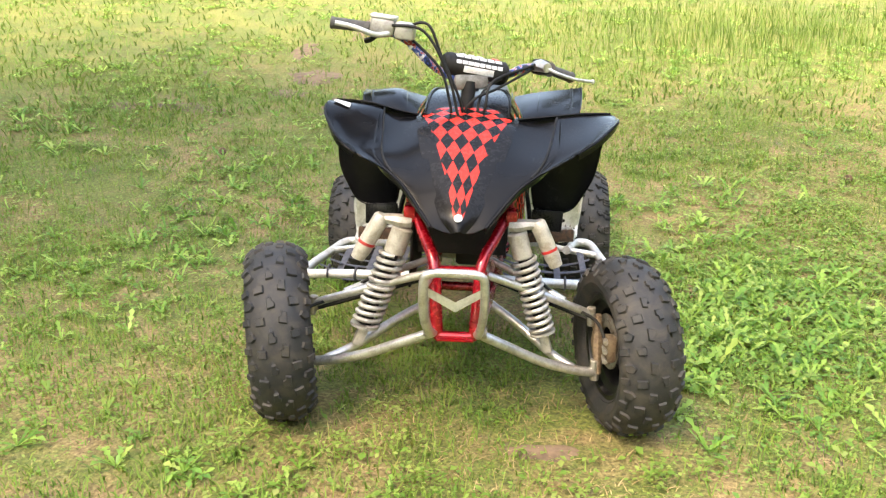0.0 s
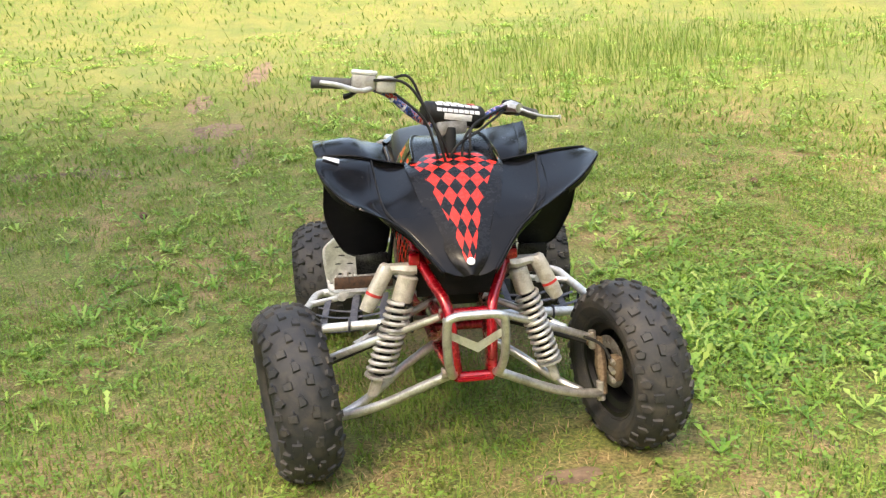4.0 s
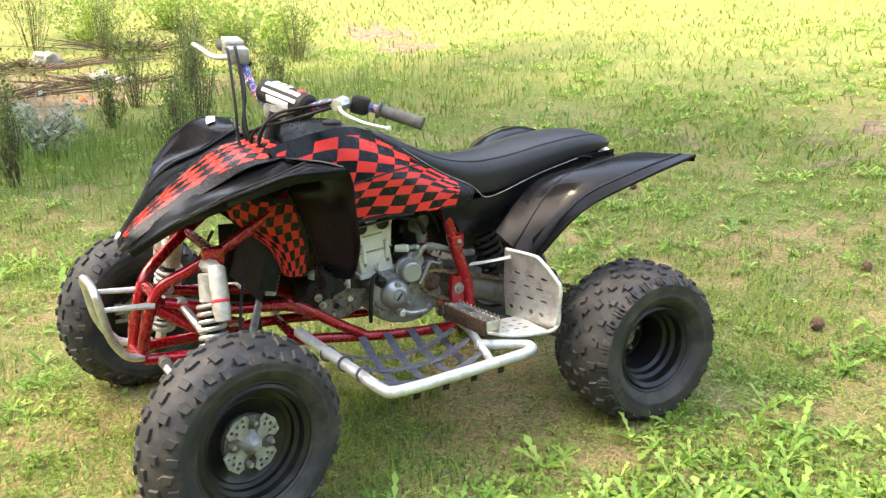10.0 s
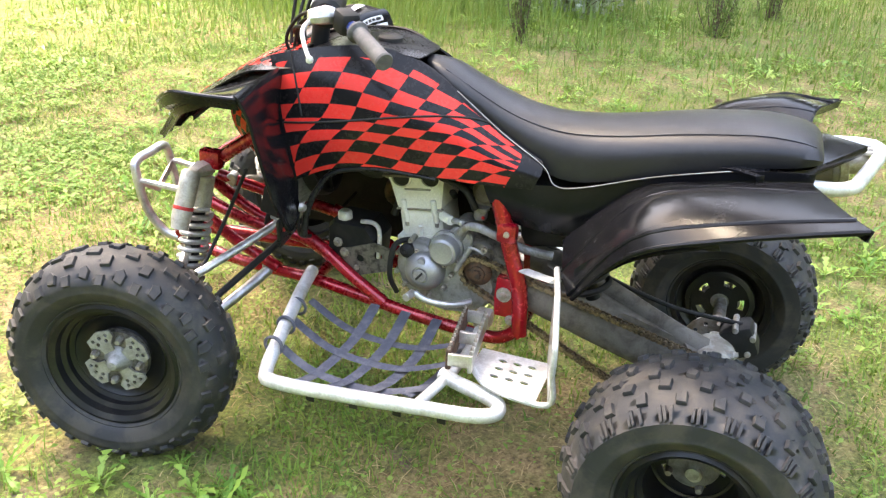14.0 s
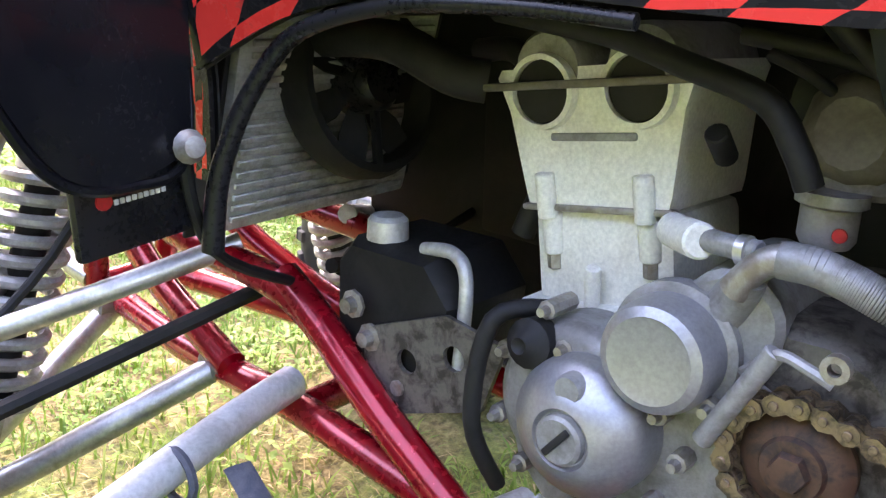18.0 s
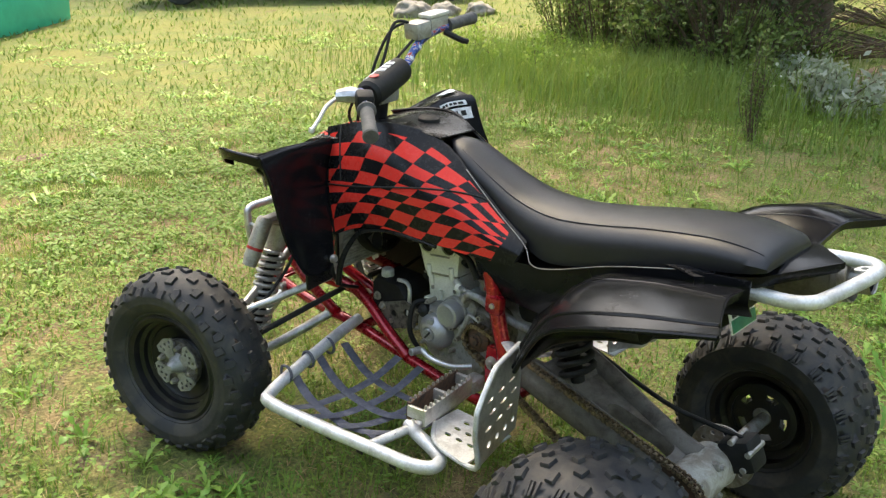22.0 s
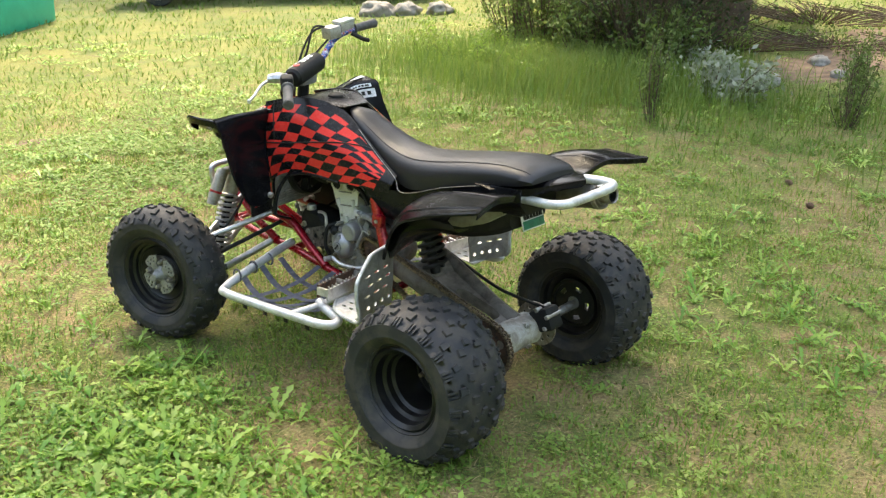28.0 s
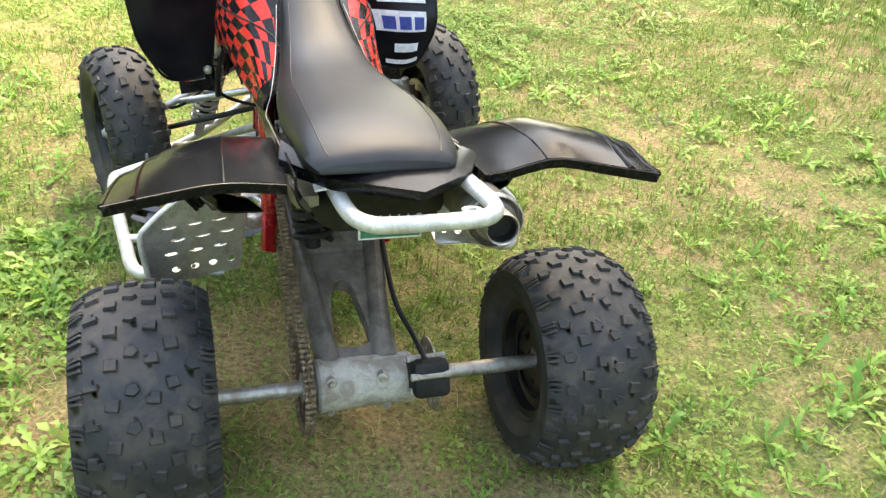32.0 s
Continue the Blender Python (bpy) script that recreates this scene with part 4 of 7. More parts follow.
# suspension, both sides
for side in (1, -1):
    s = lambda p: (side * p[0], p[1], p[2])
    ua = part("upper_arm", tube([s((0.068, -0.725, 0.478)), s((0.20, -0.69, 0.425)), s((0.33, -0.655, 0.368)), s((0.405, -0.64, 0.335))], 0.0125, 10), ALU, bike, "bare metal upper wishbone")
    part("arm_leg", tube([s((0.075, -0.50, 0.455)), s((0.20, -0.56, 0.415)), s((0.32, -0.63, 0.372))], 0.0115, 10), ALU, ua)
    la = part("lower_arm", tube([s((0.060, -0.785, 0.312)), s((0.14, -0.765, 0.270)), s((0.25, -0.735, 0.212)), s((0.34, -0.71, 0.180)), s((0.415, -0.690, 0.165))], 0.0150, 10), ALU, bike, "bare metal lower wishbone")
    part("arm_leg", tube([s((0.085, -0.53, 0.315)), s((0.18, -0.58, 0.265)), s((0.28, -0.65, 0.205)), s((0.35, -0.70, 0.180))], 0.0145, 10), ALU, la)
    for p, q in (((0.052, -0.785, 0.315), (0.088, -0.785, 0.315)), ((0.07, -0.53, 0.32), (0.1, -0.53, 0.32)), ((0.055, -0.725, 0.482), (0.085, -0.725, 0.482))):
        part("bushing", rod(s(p), s(q), 0.018), STEEL, la)
    part("ball_joint", rod(s((0.415, -0.69, 0.14)), s((0.415, -0.685, 0.205)), 0.014), STEEL, la)
    part("ball_joint", rod(s((0.405, -0.64, 0.30)), s((0.402, -0.64, 0.36)), 0.013), STEEL, ua)
    part("knuckle", loft([[Vector(s((0.425 + 0.02 * math.cos(k * math.pi / 4) * w, y + 0.028 * math.sin(k * math.pi / 4) * w, z))) for k in range(8)] for y, z, w in ((-0.69, 0.165, 0.55), (-0.675, 0.205, 0.7), (-0.66, 0.255, 1.0), (-0.65, 0.30, 0.7), (-0.64, 0.335, 0.55))], 2), KNUCKLE, bike, "rusty tan steering knuckle")
    disc = part("brake_disc", turned(slab(ring(0, 0, 0.086, 40), 0.004, Matrix(), [ring(0, 0, 0.045, 24)] + [ring(0.066 * math.cos(k * math.pi / 8), 0.066 * math.sin(k * math.pi / 8), 0.005, 8) for k in range(16)]), Matrix.Translation(s((0.455, -0.655, 0.256))) @ Matrix.Rotation(radians(STEER), 4, "Z") @ Matrix.Rotation(radians(90), 4, "Y")), STEEL, bike, "drilled steel brake disc")
    part("brake_caliper", box((0.034, 0.045, 0.082), Matrix.Translation(s((0.452, -0.735, 0.268))) @ Matrix.Rotation(radians(STEER), 4, "Z"), 0.010), KNUCKLE, bike, "dirty tan brake caliper")
    for dz in (-0.030, 0.0, 0.030):
        part("caliper_bolt", rod(s((0.436, -0.772, 0.268 + dz)), s((0.438, -0.725, 0.268 + dz)), 0.008, 8), STEEL, bike)
    part("steering_arm", tube([s((0.402, -0.585, 0.300)), s((0.420, -0.625, 0.290)), s((0.428, -0.660, 0.275))], 0.010, 8), KNUCKLE, bike, "rusty steering arm")
    top, bot = s((0.162, -0.663, 0.600)), s((0.268, -0.685, 0.240))
    shock = part("shock_absorber", rod(Vector(top).lerp(Vector(bot), 0.02), Vector(top).lerp(Vector(bot), 0.24), 0.030, 20), SHOCK, bike, "cream shock absorber with reservoir")
    part("spring", spring(Vector(top).lerp(Vector(bot), 0.24), Vector(top).lerp(Vector(bot), 0.86), 0.0345, 0.0068, 11), SPRING, shock, "pale grey coil spring")
    part("shaft", rod(Vector(top).lerp(Vector(bot), 0.2), Vector(top).lerp(Vector(bot), 0.9), 0.017), BLACK_MATT, shock)
    part("spring_seat", lathe([(0.012, 0.0), (0.040, 0.0), (0.040, 0.008), (0.012, 0.016)], along(Vector(top).lerp(Vector(bot), 0.86), bot), 20), SPRING, shock)
    part("lower_clevis", box((0.022, 0.03, 0.075), along(Vector(top).lerp(Vector(bot), 0.87), bot) @ pose(0, 0, 0.03), 0.006), SHOCK, shock)
    part("top_bridge", loft([[Vector(s((x, y + 0.026 * math.sin(k * math.pi / 4) * w, z + 0.020 * math.cos(k * math.pi / 4) * w))) for k in range(8)] for x, y, z, w in ((0.140, -0.66, 0.612, 0.9), (0.165, -0.66, 0.612, 1.05), (0.20, -0.657, 0.617, 0.8), (0.234, -0.655, 0.616, 0.8))], 2), SHOCK, shock)
    res = part("reservoir", lathe([(0, 0), (0.018, 0), (0.024, 0.008), (0.0245, 0.03), (0.0245, 0.12), (0.022, 0.135), (0.02, 0.15), (0, 0.152)], along(s((0.222, -0.655, 0.628)), s((0.288, -0.662, 0.490))), 20), SHOCK, shock)
    part("reservoir_band", lathe([(0.0246, 0.092), (0.0252, 0.093), (0.0252, 0.100), (0.0246, 0.101)], along(s((0.222, -0.655, 0.628)), s((0.288, -0.662, 0.490))), 20, closed=True), REDSTICK, res)
    part("tie_rod", tube([s((0.05, -0.50, 0.40)), s((0.40, -0.585, 0.30))], 0.009, 8), BLACK_MATT, bike, "black steering tie rod")
    part("brake_hose", tube([s((0.14, -0.55, 0.62)), s((0.22, -0.60, 0.45)), s((0.33, -0.62, 0.36)), s((0.41, -0.70, 0.34)), s((0.435, -0.745, 0.30))], 0.005, 8), BLACK_MATT, bike, "black brake hose")

# nerf bars, nets, pegs, heel guards
for side in (1, -1):
    s = lambda p: (side * p[0], p[1], p[2])
    nerf = part("nerf_bar", tube([s(p) for p in ((0.100, -0.392, 0.345), (0.20, -0.372, 0.338), (0.40, -0.325, 0.318), (0.500, -0.298, 0.305), (0.527, -0.262, 0.302), (0.515, -0.10, 0.302), (0.492, 0.08, 0.302), (0.478, 0.185, 0.303), (0.455, 0.226, 0.304), (0.420, 0.222, 0.305), (0.400, 0.18, 0.307), (0.385, 0.115, 0.312), (0.372, 0.075, 0.318))], 0.0165, 12, 5), ALU_WHITE, bike, "scratched bare aluminium side step bar")
    part("inner_bar", tube([s((0.15, 0.10, 0.345)), s((0.28, 0.105, 0.330)), s((0.375, 0.09, 0.315)), s((0.495, 0.06, 0.304))], 0.012, 10), ALU_WHITE, nerf)
    for k in range(4):
        y = -0.23 + 0.085 * k
        x1 = 0.517 - 0.06 * k / 3
        part("strap", tube([s((x1, y, 0.298)), s((x1 - 0.10, y + 0.015, 0.268)), s((0.25, y + 0.03, 0.268)), s((0.13, y + 0.035, 0.305))], 0.0135, 8, 6, flat=0.12), STRAP, nerf, "grey nylon net strap")
    for k in range(3):
        x = 0.20 + 0.10 * k
        part("strap", tube([s((x, -0.345 + 0.005 * k, 0.318)), s((x + 0.02, -0.22, 0.272)), s((x + 0.03, -0.05, 0.272)), s((x + 0.02, 0.085, 0.318))], 0.0125, 8, 6, flat=0.12), STRAP, nerf, "grey nylon net strap")
    for k in range(3):
        p = Vector(s((0.25 + 0.09 * k, -0.355 + 0.018 * k, 0.325)))
        part("strap_loop", tube([p + Vector((0, 0.022 * math.cos(a), 0.022 * math.sin(a))) for a in (k2 * math.pi / 6 for k2 in range(13))], 0.004, 6, 2, closed=True), STRAP, nerf)
    for k in range(4):
        part("strap_tail", box((0.02, 0.004, 0.05), pose(side * (0.50 - 0.012 * k), -0.19 + 0.1 * k, 0.275, 8, 0, 90), 0.001), BLACK_MATT, nerf)
    peg = part("foot_peg", box((0.21, 0.012, 0.048), pose(side * 0.295, 0.082, 0.372, 0, 0, side * 8), 0.003), RUST, bike, "rusty steel foot peg with teeth")
    part("peg_side", box((0.21, 0.010, 0.044), pose(side * 0.295, 0.132, 0.372, 0, 0, side * 8), 0.003), ALU, peg)
    for sx in (0.195, 0.295, 0.395):
        part("peg_web", box((0.010, 0.05, 0.03), pose(side * sx, 0.107 + (sx - 0.295) * 0.14, 0.376, 0, 0, side * 8), 0.002), ALU, peg)
    for row in (0.082, 0.132):
        for k in range(11):
            x = 0.2 + 0.019 * k
            part("tooth", lathe([(0, 0), (0.005, 0), (0.003, 0.012), (0, 0.012)], Matrix.Translation(s((x, row + (x - 0.295) * 0.14, 0.391))), 5), STEEL, peg)
    part("peg_mount", box((0.05, 0.04, 0.04), pose(side * 0.165, 0.105, 0.36), 0.008), STEEL, peg)
    holes = [ring(0.045 + 0.034 * k, 0.035, 0.008, 10) for k in range(4)]
    holes += [ring(0.038 + 0.045 * (k % 3) + 0.014 * (k // 3 % 2), 0.080 + 0.036 * (k // 3), 0.0042, 10, 3.2) for k in range(9)]
    up = Matrix(((-side * (1.25 if side > 0 else 1.0), 0, 0, side * 0.428), (-0.30, 0, 1, 0.330), (0, 1, 0, 0.335), (0, 0, 0, 1)))
    outline = [(0.0, 0.006), (0.006, 0.0), (0.165, 0.0), (0.172, 0.10), (0.170, 0.225), (0.10, 0.222), (0.06, 0.212), (-0.006, 0.160), (-0.018, 0.135), (-0.016, 0.08)]
    heel = part("heel_guard", slab(outline, 0.004, up, holes), ALU, bike, "perforated aluminium heel guard")
    flat = Matrix(((side, 0, 0, side * 0.262), (0, 1, 0, 0.135), (0, 0, 1, 0.334), (0, 0, 0, 1)))
    part("foot_plate", slab([(0.0, 0.0), (0.085, 0.0), (0.150, 0.06), (0.168, 0.155), (0.165, 0.168), (0.0, 0.168)], 0.004, flat, [ring(0.035 + 0.034 * (k % 3), 0.06 + 0.034 * (k // 3), 0.006, 10, 1.8, 1.4) for k in range(9)]), ALU_WHITE, heel)
    part("guard_rim", tube([s(p) for p in ((0.225, 0.280, 0.557), (0.330, 0.306, 0.556), (0.368, 0.315, 0.547), (0.432, 0.332, 0.495), (0.445, 0.336, 0.470), (0.442, 0.335, 0.42), (0.428, 0.330, 0.338), (0.41, 0.20, 0.335), (0.345, 0.136, 0.335))], 0.0065, 8), ALU_WHITE, heel)
    part("guard_tab", tube([s((0.148, 0.190, 0.500)), s((0.195, 0.238, 0.516)), s((0.245, 0.284, 0.536))], 0.017, 8, flat=0.28), ALU_WHITE, heel)
    if side < 0:
        heel.location.y -= 0.055

# swingarm, axle, chain
arm_sections = lambda side: [[(side * (x + 0.024 * w * c), y, z + 0.049 * h * sn) for c, sn in ((math.cos(2 * math.pi * k / 12), math.sin(2 * math.pi * k / 12)) for k in range(12))] for x, y, z, w, h in
                             ((0.098, 0.15, 0.425, 1.0, 0.8), (0.095, 0.24, 0.405, 1.0, 0.95), (0.085, 0.36, 0.365, 1.0, 1.0), (0.070, 0.48, 0.320, 1.0, 0.95), (0.062, 0.57, 0.285, 1.15, 0.95), (0.062, 0.63, 0.262, 1.3, 1.0))]
swing = part("swingarm", loft(arm_sections(1), 4), SWING, bike, "dusty grey cast swingarm")
part("swing_leg", loft(arm_sections(-1), 4), SWING, swing)
slope = math.atan2(0.163, 0.47)
swing_m = Matrix.Translation((0, 0.17, 0.435)) @ Matrix.Rotation(-slope, 4, "X")
WINDOW = [(p.x, p.y) for p in crom([(0.0, 0.245, 0), (0.024, 0.262, 0), (0.033, 0.32, 0), (0.040, 0.39, 0), (0.034, 0.425, 0), (0.0, 0.434, 0), (-0.034, 0.425, 0), (-0.040, 0.39, 0), (-0.031, 0.32, 0), (-0.022, 0.262, 0), (0.0, 0.245, 0)], 4)[:-1]]
swing_plate = slab([(0.095, 0.03), (0.095, 0.20), (0.078, 0.34), (0.078, 0.46), (-0.078, 0.46), (-0.078, 0.34), (-0.085, 0.20), (-0.085, 0.03), (-0.05, 0.03), (-0.03, 0.08), (0.03, 0.08), (0.05, 0.03)], 0.042, swing_m @ Matrix.Translation((0, 0, -0.035)), [WINDOW])
part("swing_plate", swing_plate, SWING, swing, "cast plate of the swingarm with an open window")
part("swing_bridge", loft([[(x, 0.28 + 0.05 * c, 0.395 - 0.02 * c + 0.03 * sn) for c, sn in ((math.cos(2 * math.pi * k / 10), math.sin(2 * math.pi * k / 10)) for k in range(10))] for x in (-0.09, -0.04, 0.04, 0.09)], 2), SWING, swing)
for k, (x, z) in enumerate(((0.07, 0.325), (-0.04, 0.325), (0.07, 0.19), (-0.05, 0.19))):
    part("carrier_bolt", lathe([(0, 0.012), (0.006, 0.012), (0.008, 0.003), (0.012, 0.002), (0.012, -0.03), (0, -0.03)], along((x, 0.690, z * 0.6 + 0.10), (x, 1.0, z + 0.05)), 8), STEEL, swing)
part("axle_carrier", lathe([(0.03, 0), (0.055, 0.0), (0.060, 0.006), (0.058, 0.06), (0.056, 0.18), (0.060, 0.20), (0.055, 0.206), (0.03, 0.206)], along((0.098, 0.645, 0.250), (-0.2, 0.645, 0.250)), 28, closed=True), SWING_PALE, swing, "pale dusty cast axle carrier")
part("rear_axle", rod((0.42, 0.645, 0.250), (-0.42, 0.645, 0.250), 0.0175, 18), STEEL, bike, "bare steel rear axle")
for x in (0.108, -0.125):
    part("axle_nut", lathe([(0.018, 0), (0.034, 0), (0.034, 0.02), (0.018, 0.02)], along((x, 0.645, 0.25), (x * 2, 0.645, 0.25)), 8, closed=True), STEEL, bike)
SPR = Vector((0.122, 0.645, 0.250))
DRV = Vector((0.107, 0.066, 0.449))


def gear(c, r, teeth, thick, holes):
    pts = []
    for k in range(teeth * 4):
        a = 2 * math.pi * k / (teeth * 4)
        rr = r + (0.006 if k % 4 in (1, 2) else -0.002)
        pts.append((rr * math.cos(a), rr * math.sin(a)))
    return slab(pts, thick, Matrix.Translation(c) @ Matrix.Rotation(radians(90), 4, "Y"), holes)


part("rear_sprocket", gear(SPR + Vector((-0.002, 0, 0)), 0.098, 38, 0.005, [ring(0, 0, 0.03, 20)] + [ring(0.06 * math.cos(k * math.pi / 3), 0.06 * math.sin(k * math.pi / 3), 0.016, 12) for k in range(6)]), RUST, bike, "dirty steel rear sprocket")
drive = part("drive_sprocket", lathe([(0, 0.012), (0.018, 0.012), (0.02, 0.008), (0.028, 0.006), (0.034, 0.0), (0.034, -0.006), (0, -0.006)], along(DRV, DRV + Vector((1, 0, 0))), 28), RUST, bike, "rusty drive sprocket")
part("sprocket_nut", lathe([(0, 0.02), (0.011, 0.019), (0.013, 0.010), (0, 0.01)], along(DRV, DRV + Vector((1, 0, 0))), 6), RUST, drive)


def chain_path(n):
    """Points evenly along the chain's loop round both sprockets."""
    ra, rb = 0.0400, 0.0975
    d = (DRV - SPR)
    base = math.atan2(d.z, d.y)
    beta = math.asin((rb - ra) / d.length)
    pts = []
    for k in range(25):
        a = base + math.pi / 2 - beta + (2 * math.pi - math.pi + 2 * beta) * k / 24
        pts.append(Vector((0.122, SPR.y + rb * math.cos(a), SPR.z + rb * math.sin(a))))
    for k in range(17):
        a = base - math.pi / 2 + beta + (math.pi - 2 * beta) * k / 16
        pts.append(Vector((0.112, DRV.y + ra * math.cos(a), DRV.z + ra * math.sin(a))))
    pts.append(pts[0])
    run = [0.0]
    for a, b in zip(pts, pts[1:]):
        run.append(run[-1] + (b - a).length)
    out = []
    for k in range(n):
        t = run[-1] * k / n
        i = max(j for j in range(len(run)) if run[j] <= t)
        i = min(i, len(pts) - 2)
        out.append(pts[i].lerp(pts[i + 1], (t - run[i]) / max(run[i + 1] - run[i], 1e-6)))
    return out


links_at = chain_path(118)
chain = bmesh.new()
for k, p in enumerate(links_at):
    q = links_at[(k + 1) % len(links_at)]
    m = along(p, q)
    L = (q - p).length
    off = 0.0085 if k % 2 else 0.0055
    for sx in (-1, 1):
        pts = [(0.0068 * math.cos(a), 0.0068 * math.sin(a)) for a in (math.pi - 0.7 + j * (math.pi + 1.4) / 6 for j in range(7))] + [(0.0040, L / 2)] + [(0.0068 * math.cos(a), L + 0.0068 * math.sin(a)) for a in (-0.7 + j * (math.pi + 1.4) / 6 for j in range(7))] + [(-0.0040, L / 2)]
        d = (q - p).normalized()
        nrm = Vector((0, -d.z, d.y))
        a = [chain.verts.new(p + d * y + nrm * x + Vector((sx * off, 0, 0))) for x, y in pts]
        b = [chain.verts.new(v.co + Vector((sx * 0.002, 0, 0))) for v in a]
        chain.faces.new(a)
        chain.faces.new(b[::-1])
        for j in range(len(a)):
            chain.faces.new((a[j], b[j], b[(j + 1) % len(a)], a[(j + 1) % len(a)]))
    rod(p - Vector((0.0115, 0, 0)), p + Vector((0.0125, 0, 0)), 0.0030, 8, chain)
    rod(p - Vector((0.0050, 0, 0)), p + Vector((0.0050, 0, 0)), 0.0050, 8, chain)
bmesh.ops.recalc_face_normals(chain, faces=chain.faces[:])
part("drive_chain", chain, CHAIN, bike, "oily brown drive chain")
part("rear_brake_disc", slab(ring(0, 0, 0.085, 36), 0.004, Matrix.Translation((-0.150, 0.645, 0.25)) @ Matrix.Rotation(radians(90), 4, "Y"), [ring(0, 0, 0.04, 20)] + [ring(0.063 * math.cos(k * math.pi / 6), 0.063 * math.sin(k * math.pi / 6), 0.006, 8) for k in range(12)]), STEEL, bike, "rear brake disc")
cal = part("rear_caliper", box((0.075, 0.085, 0.085), pose(-0.128, 0.700, 0.295, 25, 0, 0), 0.014), BLACK_MATT, bike, "black rear brake caliper")
for dy, dz in ((0.035, 0.02), (0.03, -0.025), (-0.01, 0.035)):
    part("caliper_bolt", rod((-0.165, 0.695 + dy, 0.30 + dz), (-0.085, 0.695 + dy, 0.30 + dz), 0.008, 8), STEEL, cal)
part("brake_line", tube([(-0.12, 0.70, 0.34), (-0.115, 0.62, 0.345), (-0.100, 0.50, 0.365), (-0.108, 0.30, 0.42), (-0.09, 0.15, 0.48)], 0.006, 8), BLACK_MATT, bike, "black rear brake hose")
rs = part("rear_shock", rod((0.055, 0.250, 0.67), (0.055, 0.285, 0.59), 0.034, 20), SHOCK, bike, "rear shock absorber with grey spring")
part("spring", spring((0.055, 0.272, 0.635), (0.055, 0.345, 0.440), 0.042, 0.0080, 8), BLACK_MATT, rs)
part("shaft", rod((0.055, 0.275, 0.62), (0.055, 0.345, 0.42), 0.018), BLACK_MATT, rs)

# engine
engine = part("engine_case", loft([[(x, -0.02 + 0.135 * c * w, 0.405 + 0.095 * sn * w) for c, sn in ((math.cos(2 * math.pi * k / 16), math.sin(2 * math.pi * k / 16)) for k in range(16))] for x, w in ((-0.12, 0.7), (-0.10, 0.95), (0.0, 1.0), (0.085, 0.98), (0.10, 0.85))], 2), CAST, bike, "dirty grey cast engine case")
XR = Vector((1, 0, 0))
gen = Vector((0.10, -0.071, 0.426))
part("generator_cover", lathe([(0, 0.044), (0.019, 0.044), (0.0215, 0.047), (0.028, 0.045), (0.047, 0.030), (0.050, 0.022), (0.051, 0.0), (0, 0)], along(gen, gen + XR), 36), COVER, engine, "brushed round generator cover")
part("cover_badge", lathe([(0, 0.051), (0.015, 0.051), (0.0175, 0.049), (0.018, 0.044), (0, 0.044)], along(gen, gen + XR), 24), CAST, engine)
part("badge_bar", box((0.004, 0.026, 0.005), Matrix.Translation(gen + Vector((0.052, 0, 0))) @ Matrix.Rotation(0.9, 4, "X"), 0.001), BLACK_MATT, engine)
g2 = gen + Vector((0, 0.000, 0.034))
part("timing_plug", lathe([(0, 0.044), (0.009, 0.044), (0.0105, 0.041), (0.0105, 0.02), (0, 0.02)], along(g2, g2 + XR), 20), CAST, engine)
part("cover_flange", lathe([(0, 0.016), (0.052, 0.016), (0.060, 0.010), (0.063, 0.0), (0.064, -0.03), (0, -0.03)], along(gen + Vector((-0.004, -0.016, 0.002)), gen + XR + Vector((0, -0.016, 0.002))), 32), CAST, engine)
st = Vector((0.085, -0.019, 0.496))
part("starter_cover", lathe([(0, 0.055), (0.024, 0.055), (0.028, 0.0562), (0.034, 0.053), (0.0365, 0.046), (0.037, 0.030), (0.037, 0.0), (0, 0)], along(st, st + XR), 32), COVER, engine, "round silver starter gear cover")
part("starter_ring", lathe([(0.037, 0.006), (0.043, 0.008), (0.043, 0.022), (0.037, 0.024)], along(st, st + XR), 32, closed=True), CAST, engine)
part("starter_motor", rod((0.0, 0.01, 0.525), (0.10, 0.012, 0.52), 0.033, 20), CAST, engine)
part("oil_cap", lathe([(0, 0.02), (0.006, 0.028), (0.012, 0.02), (0.018, 0.016), (0.018, 0), (0, 0)], along((0.105, -0.118, 0.470), (0.2, -0.118, 0.482)), 16), BLACK_MATT, engine)
part("starter_neck", tube([(0.09, 0.0, 0.515), (0.10, 0.015, 0.54), (0.112, 0.026, 0.556)], (0.017, 0.0095), 14), CAST, engine)
# cylinder and head, tilted a little back
TILT_M = Matrix.Translation((0, -0.111, 0.560)) @ Matrix.Rotation(radians(8.5), 4, "X")
cylinder = part("cylinder", box((0.120, 0.118, 0.080), TILT_M @ Matrix.Translation((-0.008, 0.0, -0.040)), 0.012), CAST_LIGHT, engine, "pale cast cylinder")
part("base_flange", box((0.135, 0.135, 0.014), TILT_M @ Matrix.Translation((-0.004, 0.0, -0.078)), 0.004), CAST_LIGHT, engine)
HEAD_OUT = [(-0.056, 0.0), (0.056, 0.0), (0.059, 0.010), (0.070, 0.070), (0.080, 0.096), (0.076, 0.102), (-0.076, 0.102), (-0.080, 0.096), (-0.070, 0.070), (-0.059, 0.010)]
head_m = TILT_M @ Matrix(((0, 0, 1, -0.070), (1, 0, 0, 0.0), (0, 1, 0, 0.0), (0, 0, 0, 1)))
head = part("cylinder_head", slab(HEAD_OUT, 0.126, head_m), CAST_LIGHT, engine, "pale cast cylinder head with two round plugs")
